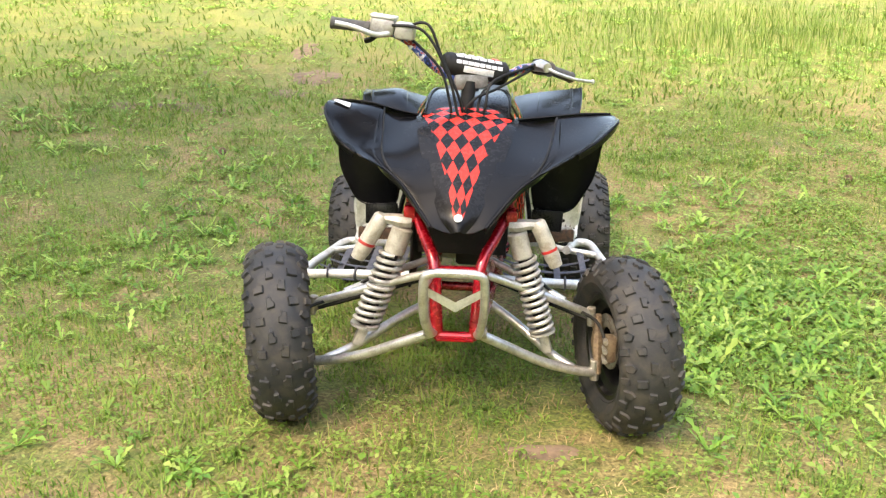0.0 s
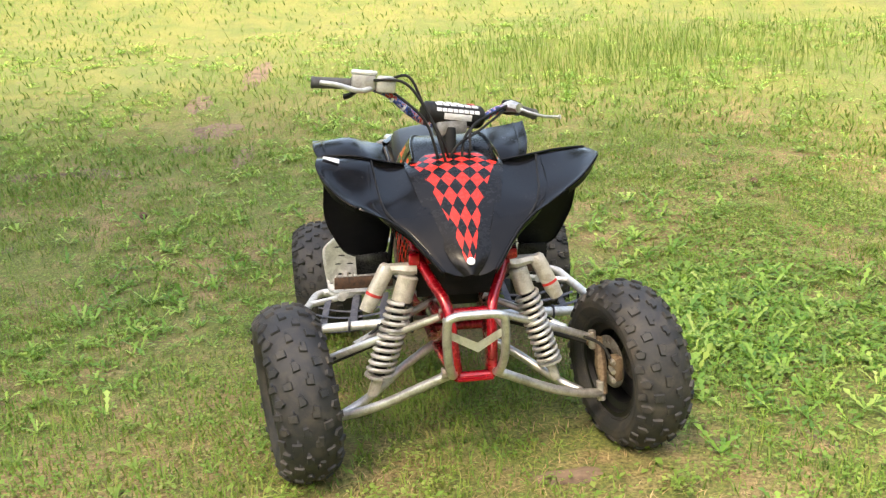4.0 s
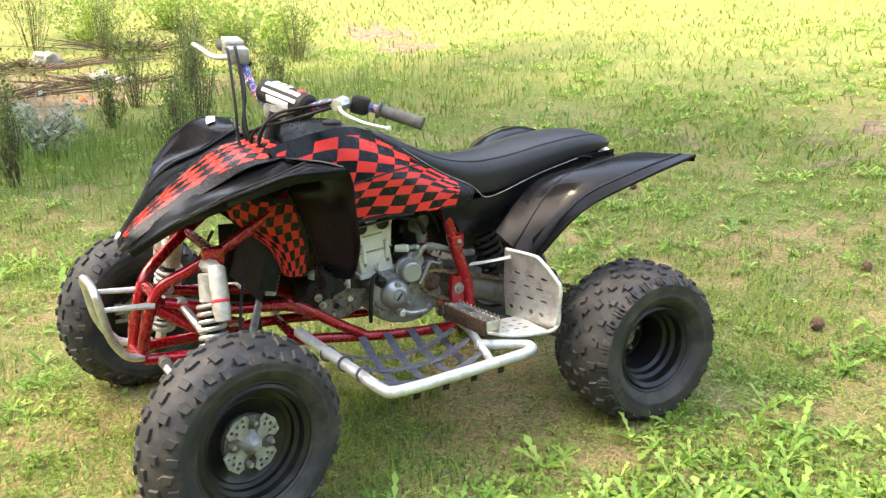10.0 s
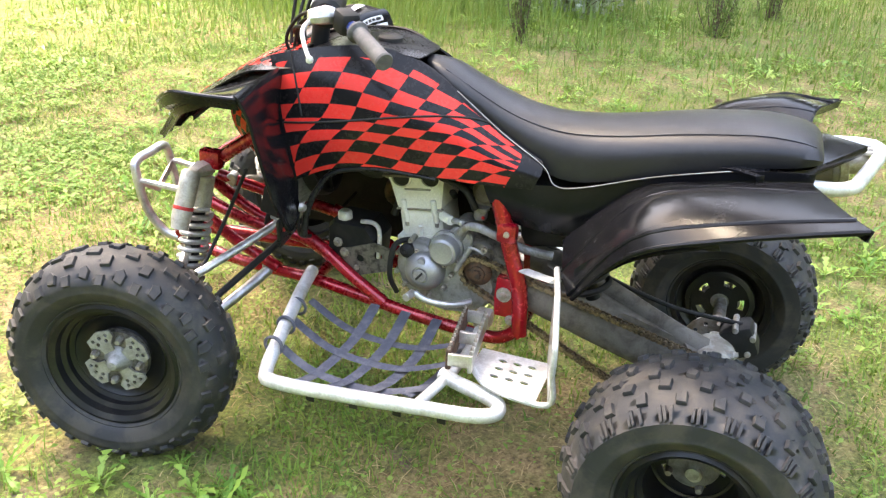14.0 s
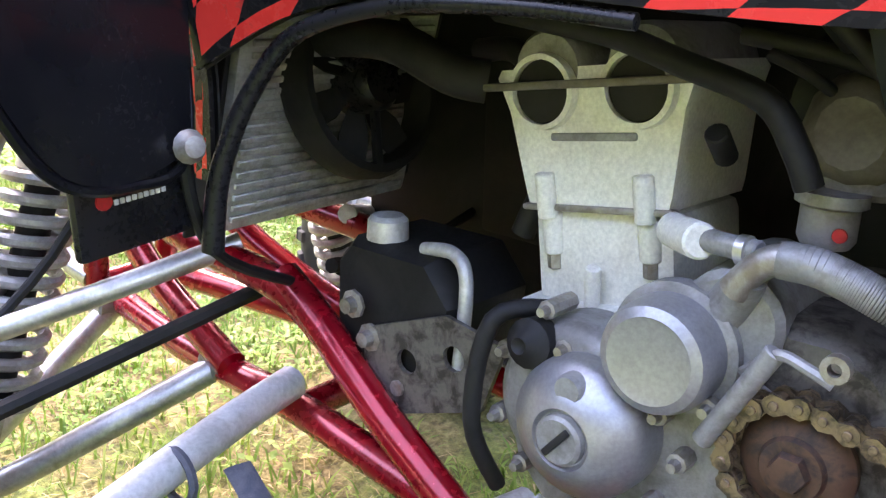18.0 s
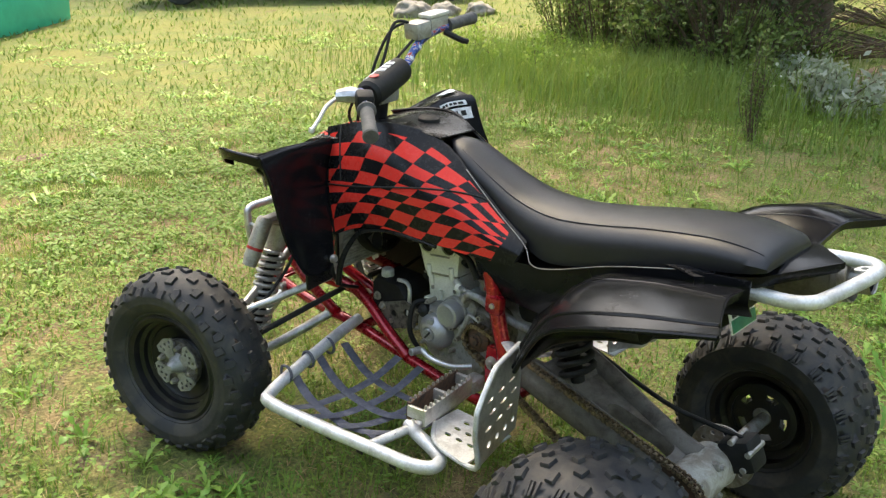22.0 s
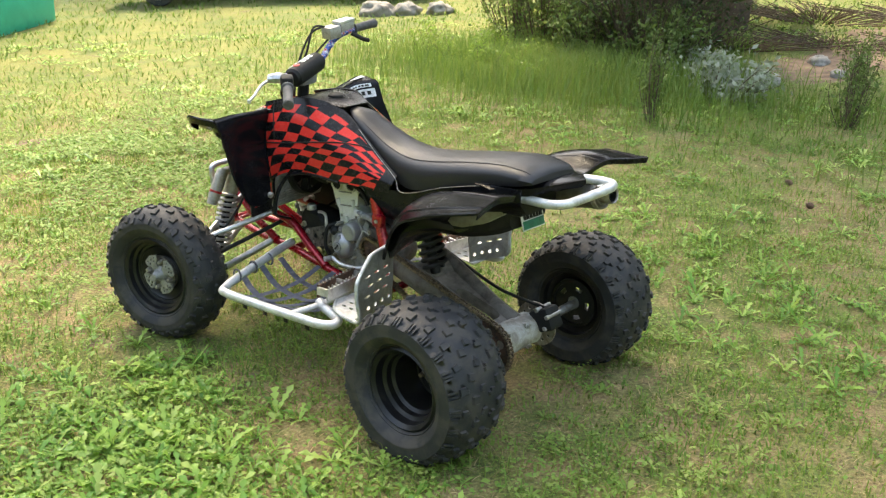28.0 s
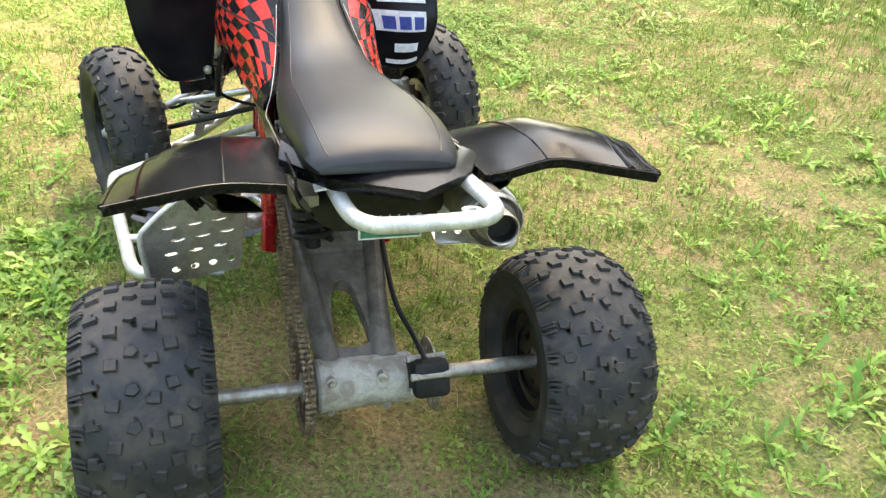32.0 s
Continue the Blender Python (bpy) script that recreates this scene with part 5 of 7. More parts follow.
part("gasket_line", box((0.010, 0.124, 0.005), TILT_M @ Matrix.Translation((0.055, 0, 0.0)), 0.002), STEEL, head)
part("cover_line", box((0.012, 0.168, 0.006), TILT_M @ Matrix.Translation((0.066, 0.0, 0.090)), 0.002), SWING, head)
part("cover_recess", box((0.006, 0.070, 0.006), TILT_M @ Matrix.Translation((0.055, 0.0, 0.052)), 0.002), CAST, head)
for k in (-1, 1):
    c = head_m @ Vector((k * 0.0385, 0.085, 0.126))
    tip = head_m @ Vector((k * 0.0385, 0.085, 0.2))
    part("cam_plug", lathe([(0, 0.004), (0.022, 0.004), (0.0235, 0.002), (0.0235, -0.01), (0, -0.01)], along(c, tip), 28), BLACK_MATT, head, "dark round cam end plug")
    part("cam_ring", lathe([(0.0235, 0.008), (0.0275, 0.008), (0.029, -0.008), (0.0235, -0.008)], along(c, tip), 28, closed=True), CAST_LIGHT, head)
    part("valve_cover", lathe([(0, 0.0), (0.026, 0.0), (0.029, -0.004), (0.030, -0.126), (0, -0.128)], along(c + Vector((0, 0, 0.016)), tip + Vector((0, 0, 0.016))), 24), CAST, head)
    part("head_stud", rod(head_m @ Vector((k * 0.040, -0.008, 0.128)), head_m @ Vector((k * 0.040, 0.026, 0.130)), 0.0075, 12), CAST_LIGHT, head)
    part("stud_boss", rod(head_m @ Vector((k * 0.040, -0.036, 0.120)), head_m @ Vector((k * 0.040, -0.004, 0.122)), 0.0085, 12), CAST_LIGHT, head)
    part("stud_nut", rod(head_m @ Vector((k * 0.040, -0.048, 0.120)), head_m @ Vector((k * 0.040, -0.034, 0.120)), 0.0065, 6), STEEL, head)
thermostat = part("thermostat", rod((0.070, -0.045, 0.562), (0.100, -0.012, 0.566), 0.012, 16), CAST_LIGHT, engine)
part("outlet_neck", rod((0.092, -0.018, 0.566), (0.104, 0.026, 0.568), 0.0075, 14), CAST, thermostat)
part("hose_clip", lathe([(0.0076, 0.0), (0.0095, 0.001), (0.0095, 0.007), (0.0076, 0.008)], along((0.101, 0.012, 0.567), (0.104, 0.03, 0.568)), 16, closed=True), ALU, thermostat)
part("ribbed_hose", tube([(0.112, 0.016, 0.544), (0.114, 0.027, 0.560), (0.115, 0.042, 0.570), (0.114, 0.066, 0.569), (0.110, 0.105, 0.556), (0.095, 0.17, 0.53), (0.08, 0.24, 0.52)], 0.0092, 12), STEEL, bike, "ribbed grey breather hose")
hose_rings = bmesh.new()
line = crom([(0.115, 0.042, 0.570), (0.114, 0.066, 0.569), (0.110, 0.105, 0.556), (0.095, 0.17, 0.53), (0.08, 0.24, 0.52)], 9)
for a, b in zip(line, line[1:]):
    for t in (0.0, 0.33, 0.66):
        lathe([(0.009, -0.0014), (0.0112, -0.0006), (0.0112, 0.0006), (0.009, 0.0014)], along(a.lerp(b, t), b), 14, hose_rings)
part("hose_ribs", hose_rings, CAST, bike)
part("shift_lever", tube([(0.115, 0.055, 0.370), (0.150, 0.02, 0.368), (0.165, -0.04, 0.372), (0.168, -0.075, 0.388)], 0.008, 10), ALU, bike, "polished gear shift lever")
part("lever_tip", rod((0.165, -0.080, 0.385), (0.200, -0.085, 0.387), 0.010, 12), ALU, bike)
part("carburettor", loft([[(x, y + 0.034 * c * w, z + 0.036 * sn * w) for c, sn in ((math.cos(2 * math.pi * k / 12), math.sin(2 * math.pi * k / 12)) for k in range(12))] for x, y, z, w in ((-0.05, 0.055, 0.64, 0.7), (-0.02, 0.055, 0.64, 1.0), (0.05, 0.055, 0.64, 1.0), (0.07, 0.055, 0.64, 0.6))], 2), SWING, bike, "grey carburettor body")
part("carb_bowl", rod((0.03, 0.055, 0.60), (0.03, 0.055, 0.66), 0.03, 16), CAST, bike)
part("intake_boot", tube([(0.0, 0.01, 0.66), (0.0, 0.07, 0.65), (0.0, 0.16, 0.66), (0.0, 0.28, 0.68)], 0.04, 14), BLACK_MATT, bike, "black rubber intake boot")
for pts, r in (([(0.05, -0.40, 0.66), (0.075, -0.30, 0.665), (0.07, -0.24, 0.645), (0.055, -0.215, 0.64)], 0.017), ([(0.080, -0.19, 0.694), (0.092, -0.142, 0.690), (0.095, -0.088, 0.684), (0.098, -0.039, 0.671), (0.102, 0.015, 0.656), (0.103, 0.037, 0.630), (0.100, 0.046, 0.610)], 0.0085), ([(0.061, 0.0, 0.68), (0.063, 0.03, 0.668), (0.064, 0.052, 0.65), (0.062, 0.056, 0.62)], 0.004), ([(0.055, -0.02, 0.69), (0.06, 0.05, 0.68), (0.07, 0.09, 0.66), (0.08, 0.11, 0.60)], 0.006), ([(0.02, -0.25, 0.66), (0.03, -0.20, 0.66), (0.02, -0.17, 0.60), (0.03, -0.19, 0.52)], 0.010), ([(0.09, -0.12, 0.49), (0.12, -0.15, 0.48), (0.125, -0.16, 0.40), (0.10, -0.15, 0.34)], 0.007), ([(0.05, 0.05, 0.68), (0.11, 0.03, 0.72), (0.12, 0.10, 0.66)], 0.006)):
    part("hose", tube(pts, r, 10), BLACK_MATT, bike, "black rubber hose")
# fittings on and behind the engine
for p in ((0.115, -0.094, 0.473), (0.113, -0.144, 0.457), (0.118, 0.012, 0.467), (0.118, -0.003, 0.424), (0.117, -0.020, 0.451), (0.110, -0.113, 0.495), (0.112, -0.148, 0.404), (0.112, -0.125, 0.372), (0.115, -0.06, 0.358), (0.116, -0.02, 0.385)):
    part("case_bolt", lathe([(0, 0.010), (0.0035, 0.010), (0.0045, 0.003), (0.007, 0.002), (0.007, -0.03), (0, -0.03)], along((p[0] - 0.004, p[1], p[2]), (p[0] + 1, p[1], p[2])), 8), STEEL, engine)
part("stud", rod((0.060, -0.105, 0.490), (0.066, -0.103, 0.520), 0.006, 10), CAST_LIGHT, engine)
clutch_arm = part("clutch_arm", tube([(0.112, 0.029, 0.497), (0.128, 0.052, 0.519), (0.131, 0.070, 0.517), (0.131, 0.084, 0.512)], 0.0036, 8), CAST, engine, "grey clutch release arm")
part("arm_pivot", rod((0.122, 0.013, 0.449), (0.126, 0.050, 0.520), 0.0065, 12), CAST, clutch_arm)
part("cable_eye", lathe([(0.004, -0.004), (0.008, -0.004), (0.008, 0.004), (0.004, 0.004)], along((0.131, 0.084, 0.522), (0.2, 0.084, 0.522)), 12, closed=True), STEEL, clutch_arm)
part("gearbox_cover", loft([[(x, 0.055 + 0.075 * c * w, 0.46 + 0.07 * sn * w) for c, sn in ((math.cos(2 * math.pi * k / 14), math.sin(2 * math.pi * k / 14)) for k in range(14))] for x, w in ((0.02, 1.0), (0.075, 1.0), (0.092, 0.85))], 2), OILY, engine, "oily dark gearbox casting")
part("float_bowl", lathe([(0, 0), (0.014, 0), (0.017, 0.005), (0.017, 0.024), (0.021, 0.026), (0.021, 0.033), (0, 0.033)], Matrix.Translation((0.066, 0.050, 0.572)), 18), CAST, engine)
part("carb_mark", lathe([(0, 0.002), (0.004, 0.002), (0.0045, 0), (0, 0)], along((0.083, 0.062, 0.583), (0.2, 0.080, 0.585)), 14), REDSTICK, engine)
part("plug_cap", rod((0.052, -0.022, 0.612), (0.074, -0.022, 0.630), 0.008, 12), BLACK_MATT, engine)
# added black sheet: keeps the far side dark where bright lawn showed through
part("dark_backing", box((0.010, 0.46, 0.30), pose(-0.150, -0.14, 0.600, 0, 0, 0), 0.004), BLACK_MATT, bike, "black sheet added for the dark far side of the engine")
# second added panel, darkens the open space behind the coolant bottle
part("front_backing", box((0.008, 0.34, 0.28), pose(-0.152, -0.36, 0.495, 0, 0, 0), 0.003), BLACK_MATT, bike, "black panel added to darken the view through ahead of the engine")
# plain black block added to fill the dark gap behind the head
part("gap_block", box((0.12, 0.11, 0.17), pose(-0.055, 0.06, 0.625, 6, 0, 0), 0.03), BLACK_MATT, bike, "black block added to darken the gap behind the cylinder")
# black box added so the space behind the engine stays dark
part("gap_box", box((0.20, 0.16, 0.20), pose(-0.03, 0.215, 0.625, 10, 0, 0), 0.03), BLACK_MATT, bike, "black box added to darken the space behind the engine")
part("tank_body", box((0.20, 0.30, 0.14), pose(0.0, -0.25, 0.825, 0, 0, 0), 0.05), BLACK_MATT, bike, "black fuel tank under its cover")
part("exhaust_header", tube([(-0.05, -0.17, 0.58), (-0.08, -0.24, 0.55), (-0.13, -0.25, 0.48), (-0.16, -0.10, 0.45), (-0.165, 0.10, 0.52), (-0.17, 0.30, 0.62), (-0.185, 0.48, 0.70)], 0.019, 12), RUST, bike, "rust-brown steel exhaust pipe")
for side in (1, -1):
    part("panel_lip", tube([(side * x, y, z) for x, y, z in ((0.212, -0.352, 0.505), (0.211, -0.346, 0.554), (0.206, -0.337, 0.589), (0.200, -0.322, 0.623), (0.191, -0.295, 0.662), (0.186, -0.260, 0.681), (0.182, -0.194, 0.695), (0.179, -0.106, 0.698), (0.174, -0.032, 0.694))], (0.009, 0.005), 10), BLACK, bike, "black plastic lip under the tank panel")
part("guard_mark", lathe([(0, 0.002), (0.006, 0.002), (0.0065, 0), (0, 0)], along((0.296, -0.3575, 0.556), (0.286, 0.0, 0.556)), 14), REDSTICK, bike)
for k in range(9):
    part("guard_mark", box((0.0036, 0.002, 0.004), pose(0.286 - 0.0050 * k, -0.3585 - 0.0005 * k, 0.554 + 0.0004 * k, 0, 4, 6), 0.0005), WHITE, bike)
# coolant tank, radiator, fan
cool = part("coolant_tank", loft([[(x, -0.297 + dy * w, 0.438 + dz * w) for dy, dz in ((-0.062, -0.055), (0.045, -0.065), (0.072, -0.045), (0.080, 0.02), (0.05, 0.055), (-0.045, 0.055), (-0.062, 0.035))] for x, w in ((-0.03, 0.9), (-0.02, 1.0), (0.065, 1.0), (0.078, 0.88))], 1), BLACK_MATT, bike, "black plastic coolant bottle")
part("filler_cap", lathe([(0, 0.022), (0.014, 0.022), (0.018, 0.018), (0.019, 0.0), (0, 0)], Matrix.Translation((0.052, -0.318, 0.492)), 16), ALU_WHITE, cool, "pale filler cap")
part("overflow_pipe", tube([(0.06, -0.268, 0.495), (0.065, -0.232, 0.500), (0.072, -0.212, 0.48), (0.075, -0.214, 0.40)], 0.006, 10), ALU_WHITE, cool)
rad = part("radiator", box((0.26, 0.035, 0.22), pose(0.0, -0.455, 0.59, -14, 0, 0), 0.006), RADIATOR, bike, "grey finned radiator")
for k in range(18):
    part("fin", box((0.235, 0.004, 0.006), pose(0.0, -0.455, 0.59, -14, 0, 0) @ pose(0, 0.020, -0.095 + 0.0112 * k), 0.001, None, 1), RADIATOR, rad)
part("radiator_guard", box((0.27, 0.006, 0.235), pose(0.0, -0.481, 0.583, -14, 0, 0), 0.002), BLACK_MATT, rad, "black guard over the radiator")
for side in (1, -1):
    # added black plate that only darkens the radiator's pale side
    part("radiator_dark_side", box((0.006, 0.055, 0.20), pose(side * 0.136, -0.468, 0.60, -14, 0, 0), 0.002), BLACK_MATT, rad)
    part("cowl_liner", sheet([[(0.10, -0.52, 0.842), (0.17, -0.50, 0.815), (0.26, -0.47, 0.815)], [(0.12, -0.47, 0.862), (0.17, -0.46, 0.835), (0.25, -0.44, 0.835)], [(0.13, -0.42, 0.870), (0.145, -0.43, 0.840), (0.16, -0.45, 0.80)]], 0.003, 2, 2, side < 0), BLACK_MATT, bike, "black liner between hood and tank panel")
fan_m = along((-0.01, -0.43, 0.61), (-0.01, -0.33, 0.635))
fan = part("fan_shroud", lathe([(0.076, 0.0), (0.090, 0.0), (0.092, 0.02), (0.086, 0.034), (0.078, 0.034)], fan_m, 28, closed=True), BLACK_MATT, bike, "black radiator fan")
part("fan_motor", lathe([(0, 0.045), (0.022, 0.045), (0.027, 0.038), (0.028, 0.0), (0, 0)], fan_m, 20), BLACK, fan)
for k in range(3):
    part("fan_arm", box((0.062, 0.010, 0.008), fan_m @ Matrix.Rotation(k * 2.094 + 0.4, 4, "Z") @ pose(0.052, 0, 0.030), 0.003), BLACK, fan)
for k in range(7):
    part("fan_blade", slab([(0.024, -0.008), (0.050, -0.017), (0.074, -0.016), (0.076, 0.010), (0.050, 0.014), (0.024, 0.008)], 0.002, fan_m @ Matrix.Rotation(k * 2 * math.pi / 7, 4, "Z") @ Matrix.Rotation(0.45, 4, "X") @ pose(0, 0, 0.012)), BLACK_MATT, fan)
part("engine_bracket", slab([(0, 0), (0.05, -0.03), (0.13, 0.0), (0.15, 0.06), (0.09, 0.07), (0.0, 0.035)], 0.005, Matrix(((0, 0, 1, 0.082), (1, 0, 0, -0.31), (0, 1, 0, 0.385), (0, 0, 0, 1))), [ring(0.05, 0.018, 0.011, 16), ring(0.10, 0.036, 0.011, 16)]), OILY, bike, "drilled steel engine bracket")
for p in ((0.085, -0.304, 0.412), (0.078, -0.269, 0.376), (0.09, -0.32, 0.44), (0.150, 0.142, 0.585), (0.145, 0.165, 0.36)):
    part("frame_bolt", lathe([(0, 0.012), (0.007, 0.012), (0.008, 0.004), (0.013, 0.003), (0.013, 0), (0, 0)], along(p, (p[0] + 1, p[1], p[2])), 8), STEEL, bike)
part("frame_gusset", box((0.03, 0.05, 0.05), pose(0.142, 0.140, 0.585, 0, 0, 0), 0.01), RED, bike)
part("flap_bolt", lathe([(0, 0.010), (0.008, 0.009), (0.013, 0.0), (0, 0)], along((0.236, -0.342, 0.590), (0.250, -0.25, 0.60)), 12), STEEL, bike)
for side in (1, -1):
    part("flap_stay", tube([(side * 0.09, -0.40, 0.44), (side * 0.20, -0.37, 0.50), (side * 0.235, -0.355, 0.59)], 0.005, 8), BLACK_MATT, bike, "black fender stay")
    part("lower_guard", box((0.105, 0.010, 0.070), pose(side * 0.266, -0.366, 0.552, 0, side * 4, side * 6), 0.004), BLACK, bike, "black lower side guard")

# handlebar, grips, controls: bent and turned a little
bar = part("handlebar", tube([(-0.392, -0.432, 1.210), (-0.26, -0.425, 1.190), (-0.165, -0.430, 1.155), (-0.095, -0.425, 1.085), (-0.03, -0.405, 1.040), (0.085, -0.365, 1.022), (0.150, -0.335, 1.035), (0.205, -0.295, 1.052), (0.27, -0.205, 1.040), (0.364, -0.088, 0.996)], 0.0125, 12, 5), WRAP, bike, "handlebar in a blue, white and red patterned wrap", lean=False)
bar_line = crom([(-0.165, -0.430, 1.155), (-0.095, -0.425, 1.085), (-0.03, -0.405, 1.040), (0.085, -0.365, 1.022), (0.150, -0.335, 1.035), (0.205, -0.295, 1.052)], 10)
for k in (3, 7, 42, 46):
    part("bar_band", lathe([(0.0126, 0), (0.0134, 0.0005), (0.0134, 0.0085), (0.0126, 0.009)], along(bar_line[k], bar_line[k + 1]), 14, closed=True), WHITE if k % 2 else REDSTICK, bar, lean=False)
padm = along((-0.045, -0.400, 1.078), (0.135, -0.335, 1.036))
pad = part("bar_pad", lathe([(0, -0.012), (0.028, -0.010), (0.037, 0.0), (0.038, 0.02), (0.038, 0.176), (0.037, 0.194), (0.028, 0.204), (0, 0.206)], padm, 22), BLACK_MATT, bike, "black round crossbar pad with white marks", lean=False)
rear_mark = padm @ Matrix.Rotation(radians(95), 4, "Z")
for k in range(3):
    part("pad_mark", box((0.003, 0.024, 0.018), rear_mark @ pose(0.0375, 0, 0.05 + 0.028 * k), 0.001), WHITE, pad, lean=False)
part("pad_badge", lathe([(0, 0.002), (0.013, 0.002), (0.014, 0), (0, 0)], rear_mark @ pose(0.038, -0.004, 0.16, 0, 90, 0), 16), REDSTICK, pad, lean=False)
front_x = (Vector((0, -0.70, 0.72)) - padm.col[2].xyz * padm.col[2].xyz.dot(Vector((0, -0.70, 0.72)))).normalized()
front_m = Matrix.Translation(padm.translation) @ Matrix((front_x, padm.col[2].xyz.cross(front_x), padm.col[2].xyz)).transposed().to_4x4()
for turn, wide, tall, count in ((-14, 0.014, 0.022, 6), (22, 0.012, 0.017, 8), (52, 0.020, 0.10, 1)):
    for k in range(count):
        part("pad_mark", box((0.003, wide, tall), front_m @ Matrix.Rotation(radians(turn), 4, "Z") @ pose(0.0375, 0, 0.022 + 0.156 * (k + 0.5) / count), 0.001), WHITE, pad, lean=False)
for a, b in (((-0.392, -0.432, 1.210), (-0.255, -0.425, 1.190)), ((0.364, -0.088, 0.996), (0.285, -0.186, 1.034))):
    part("grip", lathe([(0, -0.003), (0.018, -0.003), (0.020, 0.002), (0.018, 0.008), (0.017, 0.118), (0.024, 0.124), (0.024, 0.130), (0, 0.13)], along(a, b), 18), GRIP, bar, "grey rubber grip", lean=False)
mcm = along((-0.275, -0.44, 1.205), (-0.16, -0.445, 1.185))
mc = part("brake_cylinder", box((0.05, 0.045, 0.075), mcm @ pose(0.0, 0.0, 0.045), 0.006), SPRING, bar, "pale brake fluid reservoir", lean=False)
part("reservoir_lid", box((0.055, 0.012, 0.08), mcm @ pose(0.0, 0.028, 0.045), 0.004), ALU_WHITE, mc, lean=False)
part("throttle_box", box((0.06, 0.05, 0.06), mcm @ pose(0.0, -0.004, 0.115), 0.008), SPRING, bar, "pale throttle housing", lean=False)
part("thumb_throttle", tube([(-0.25, -0.42, 1.175), (-0.28, -0.38, 1.155), (-0.30, -0.37, 1.15)], 0.009, 8), BLACK_MATT, bar, lean=False)
part("brake_lever", tube([(-0.21, -0.46, 1.175), (-0.25, -0.495, 1.175), (-0.31, -0.52, 1.200), (-0.362, -0.53, 1.214)], (0.009, 0.0075), 10), ALU_WHITE, bar, "bare metal brake lever", lean=False)
perch = part("lever_perch", loft([[Vector((x, y, z)) + Vector((0.016 * c * w, 0.012 * c * w, 0.017 * sn * w)) for c, sn in ((math.cos(k * math.pi / 4), math.sin(k * math.pi / 4)) for k in range(8))] for x, y, z, w in ((0.235, -0.262, 1.052, 1.0), (0.255, -0.275, 1.055, 1.2), (0.275, -0.305, 1.050, 0.9))], 2), ALU, bar, "metal clutch lever perch", lean=False)
part("clutch_lever", tube([(0.265, -0.295, 1.052), (0.312, -0.298, 1.030), (0.368, -0.264, 1.008), (0.426, -0.222, 0.996)], (0.0055, 0.0045), 10), ALU_WHITE, perch, "bare metal clutch lever", lean=False)
part("lever_ball", lathe([(0, -0.008), (0.006, -0.006), (0.008, 0), (0.006, 0.006), (0, 0.008)], Matrix.Translation((0.4275, -0.221, 0.9955)), 12), ALU_WHITE, perch, lean=False)
part("switch_box", box((0.045, 0.05, 0.05), along((0.255, -0.225, 1.046), (0.285, -0.186, 1.034)), 0.01), BLACK_MATT, bar, "black switch box", lean=False)
part("steering_stem", tube([(0.0, -0.44, 0.72), (0.012, -0.425, 0.88), (0.028, -0.395, 1.02)], 0.022, 14), BLACK_MATT, bike, "dark steering stem", lean=False)
part("bar_clamp", box((0.11, 0.05, 0.05), Matrix.Translation((0.03, -0.385, 1.022)) @ Matrix.Rotation(radians(18), 4, "Z"), 0.012), CAST, bike, "grey handlebar clamp", lean=False)
CABLES = [[(-0.155, -0.455, 1.195), (-0.09, -0.47, 1.20), (-0.05, -0.47, 1.10), (0.0, -0.48, 0.98), (0.02, -0.46, 0.88)], [(-0.20, -0.47, 1.20), (-0.10, -0.49, 1.18), (-0.03, -0.50, 1.05), (0.0, -0.50, 0.92), (0.03, -0.45, 0.86)],
          [(0.235, -0.29, 1.06), (0.14, -0.36, 1.03), (0.07, -0.44, 0.99), (0.05, -0.47, 0.90)], [(0.24, -0.27, 1.05), (0.12, -0.40, 1.00), (0.04, -0.47, 0.97), (-0.02, -0.46, 0.88)],
          [(-0.16, -0.44, 1.17), (-0.06, -0.46, 1.07), (-0.03, -0.48, 0.97), (-0.02, -0.45, 0.87)], [(0.20, -0.31, 1.05), (0.10, -0.42, 1.02), (0.08, -0.47, 0.95), (0.06, -0.43, 0.88)]]
for pts in CABLES:
    part("control_cable", tube(pts, 0.0045, 8, 6), BLACK_MATT, bike, "black control cable", lean=False)

# ---- the lawn ----
def foliage(name, stops, rough=0.6, through_light=0.35, scale=0.6):
    """Leaf colour from one island to the next, with drier and greener stretches of the lawn."""
    mat, n, l, p = material(name)
    geo = n.new("ShaderNodeNewGeometry")
    big = noise_at(n, l, scale, 3, 0.6)
    m = n.new("ShaderNodeMath")
    m.operation = "MULTIPLY_ADD"
    l.new(geo.outputs["Random Per Island"], m.inputs[0])
    m.inputs[1].default_value = 0.62
    shift = n.new("ShaderNodeMath")
    shift.operation = "MULTIPLY_ADD"
    l.new(big, shift.inputs[0])
    shift.inputs[1].default_value, shift.inputs[2].default_value = 1.1, -0.36
    l.new(shift.outputs[0], m.inputs[2])
    col = ramp(n, l, m.outputs[0], stops)
    l.new(col, p.inputs["Base Color"])
    p.inputs["Roughness"].default_value = rough
    p.inputs["Specular IOR Level"].default_value = 0.35
    tr = n.new("ShaderNodeBsdfTranslucent")
    l.new(col, tr.inputs["Color"])
    mx = n.new("ShaderNodeMixShader")
    mx.inputs[0].default_value = through_light
    l.new(p.outputs[0], mx.inputs[1])
    l.new(tr.outputs[0], mx.inputs[2])
    l.new(mx.outputs[0], n["Material Output"].inputs["Surface"])
    return mat


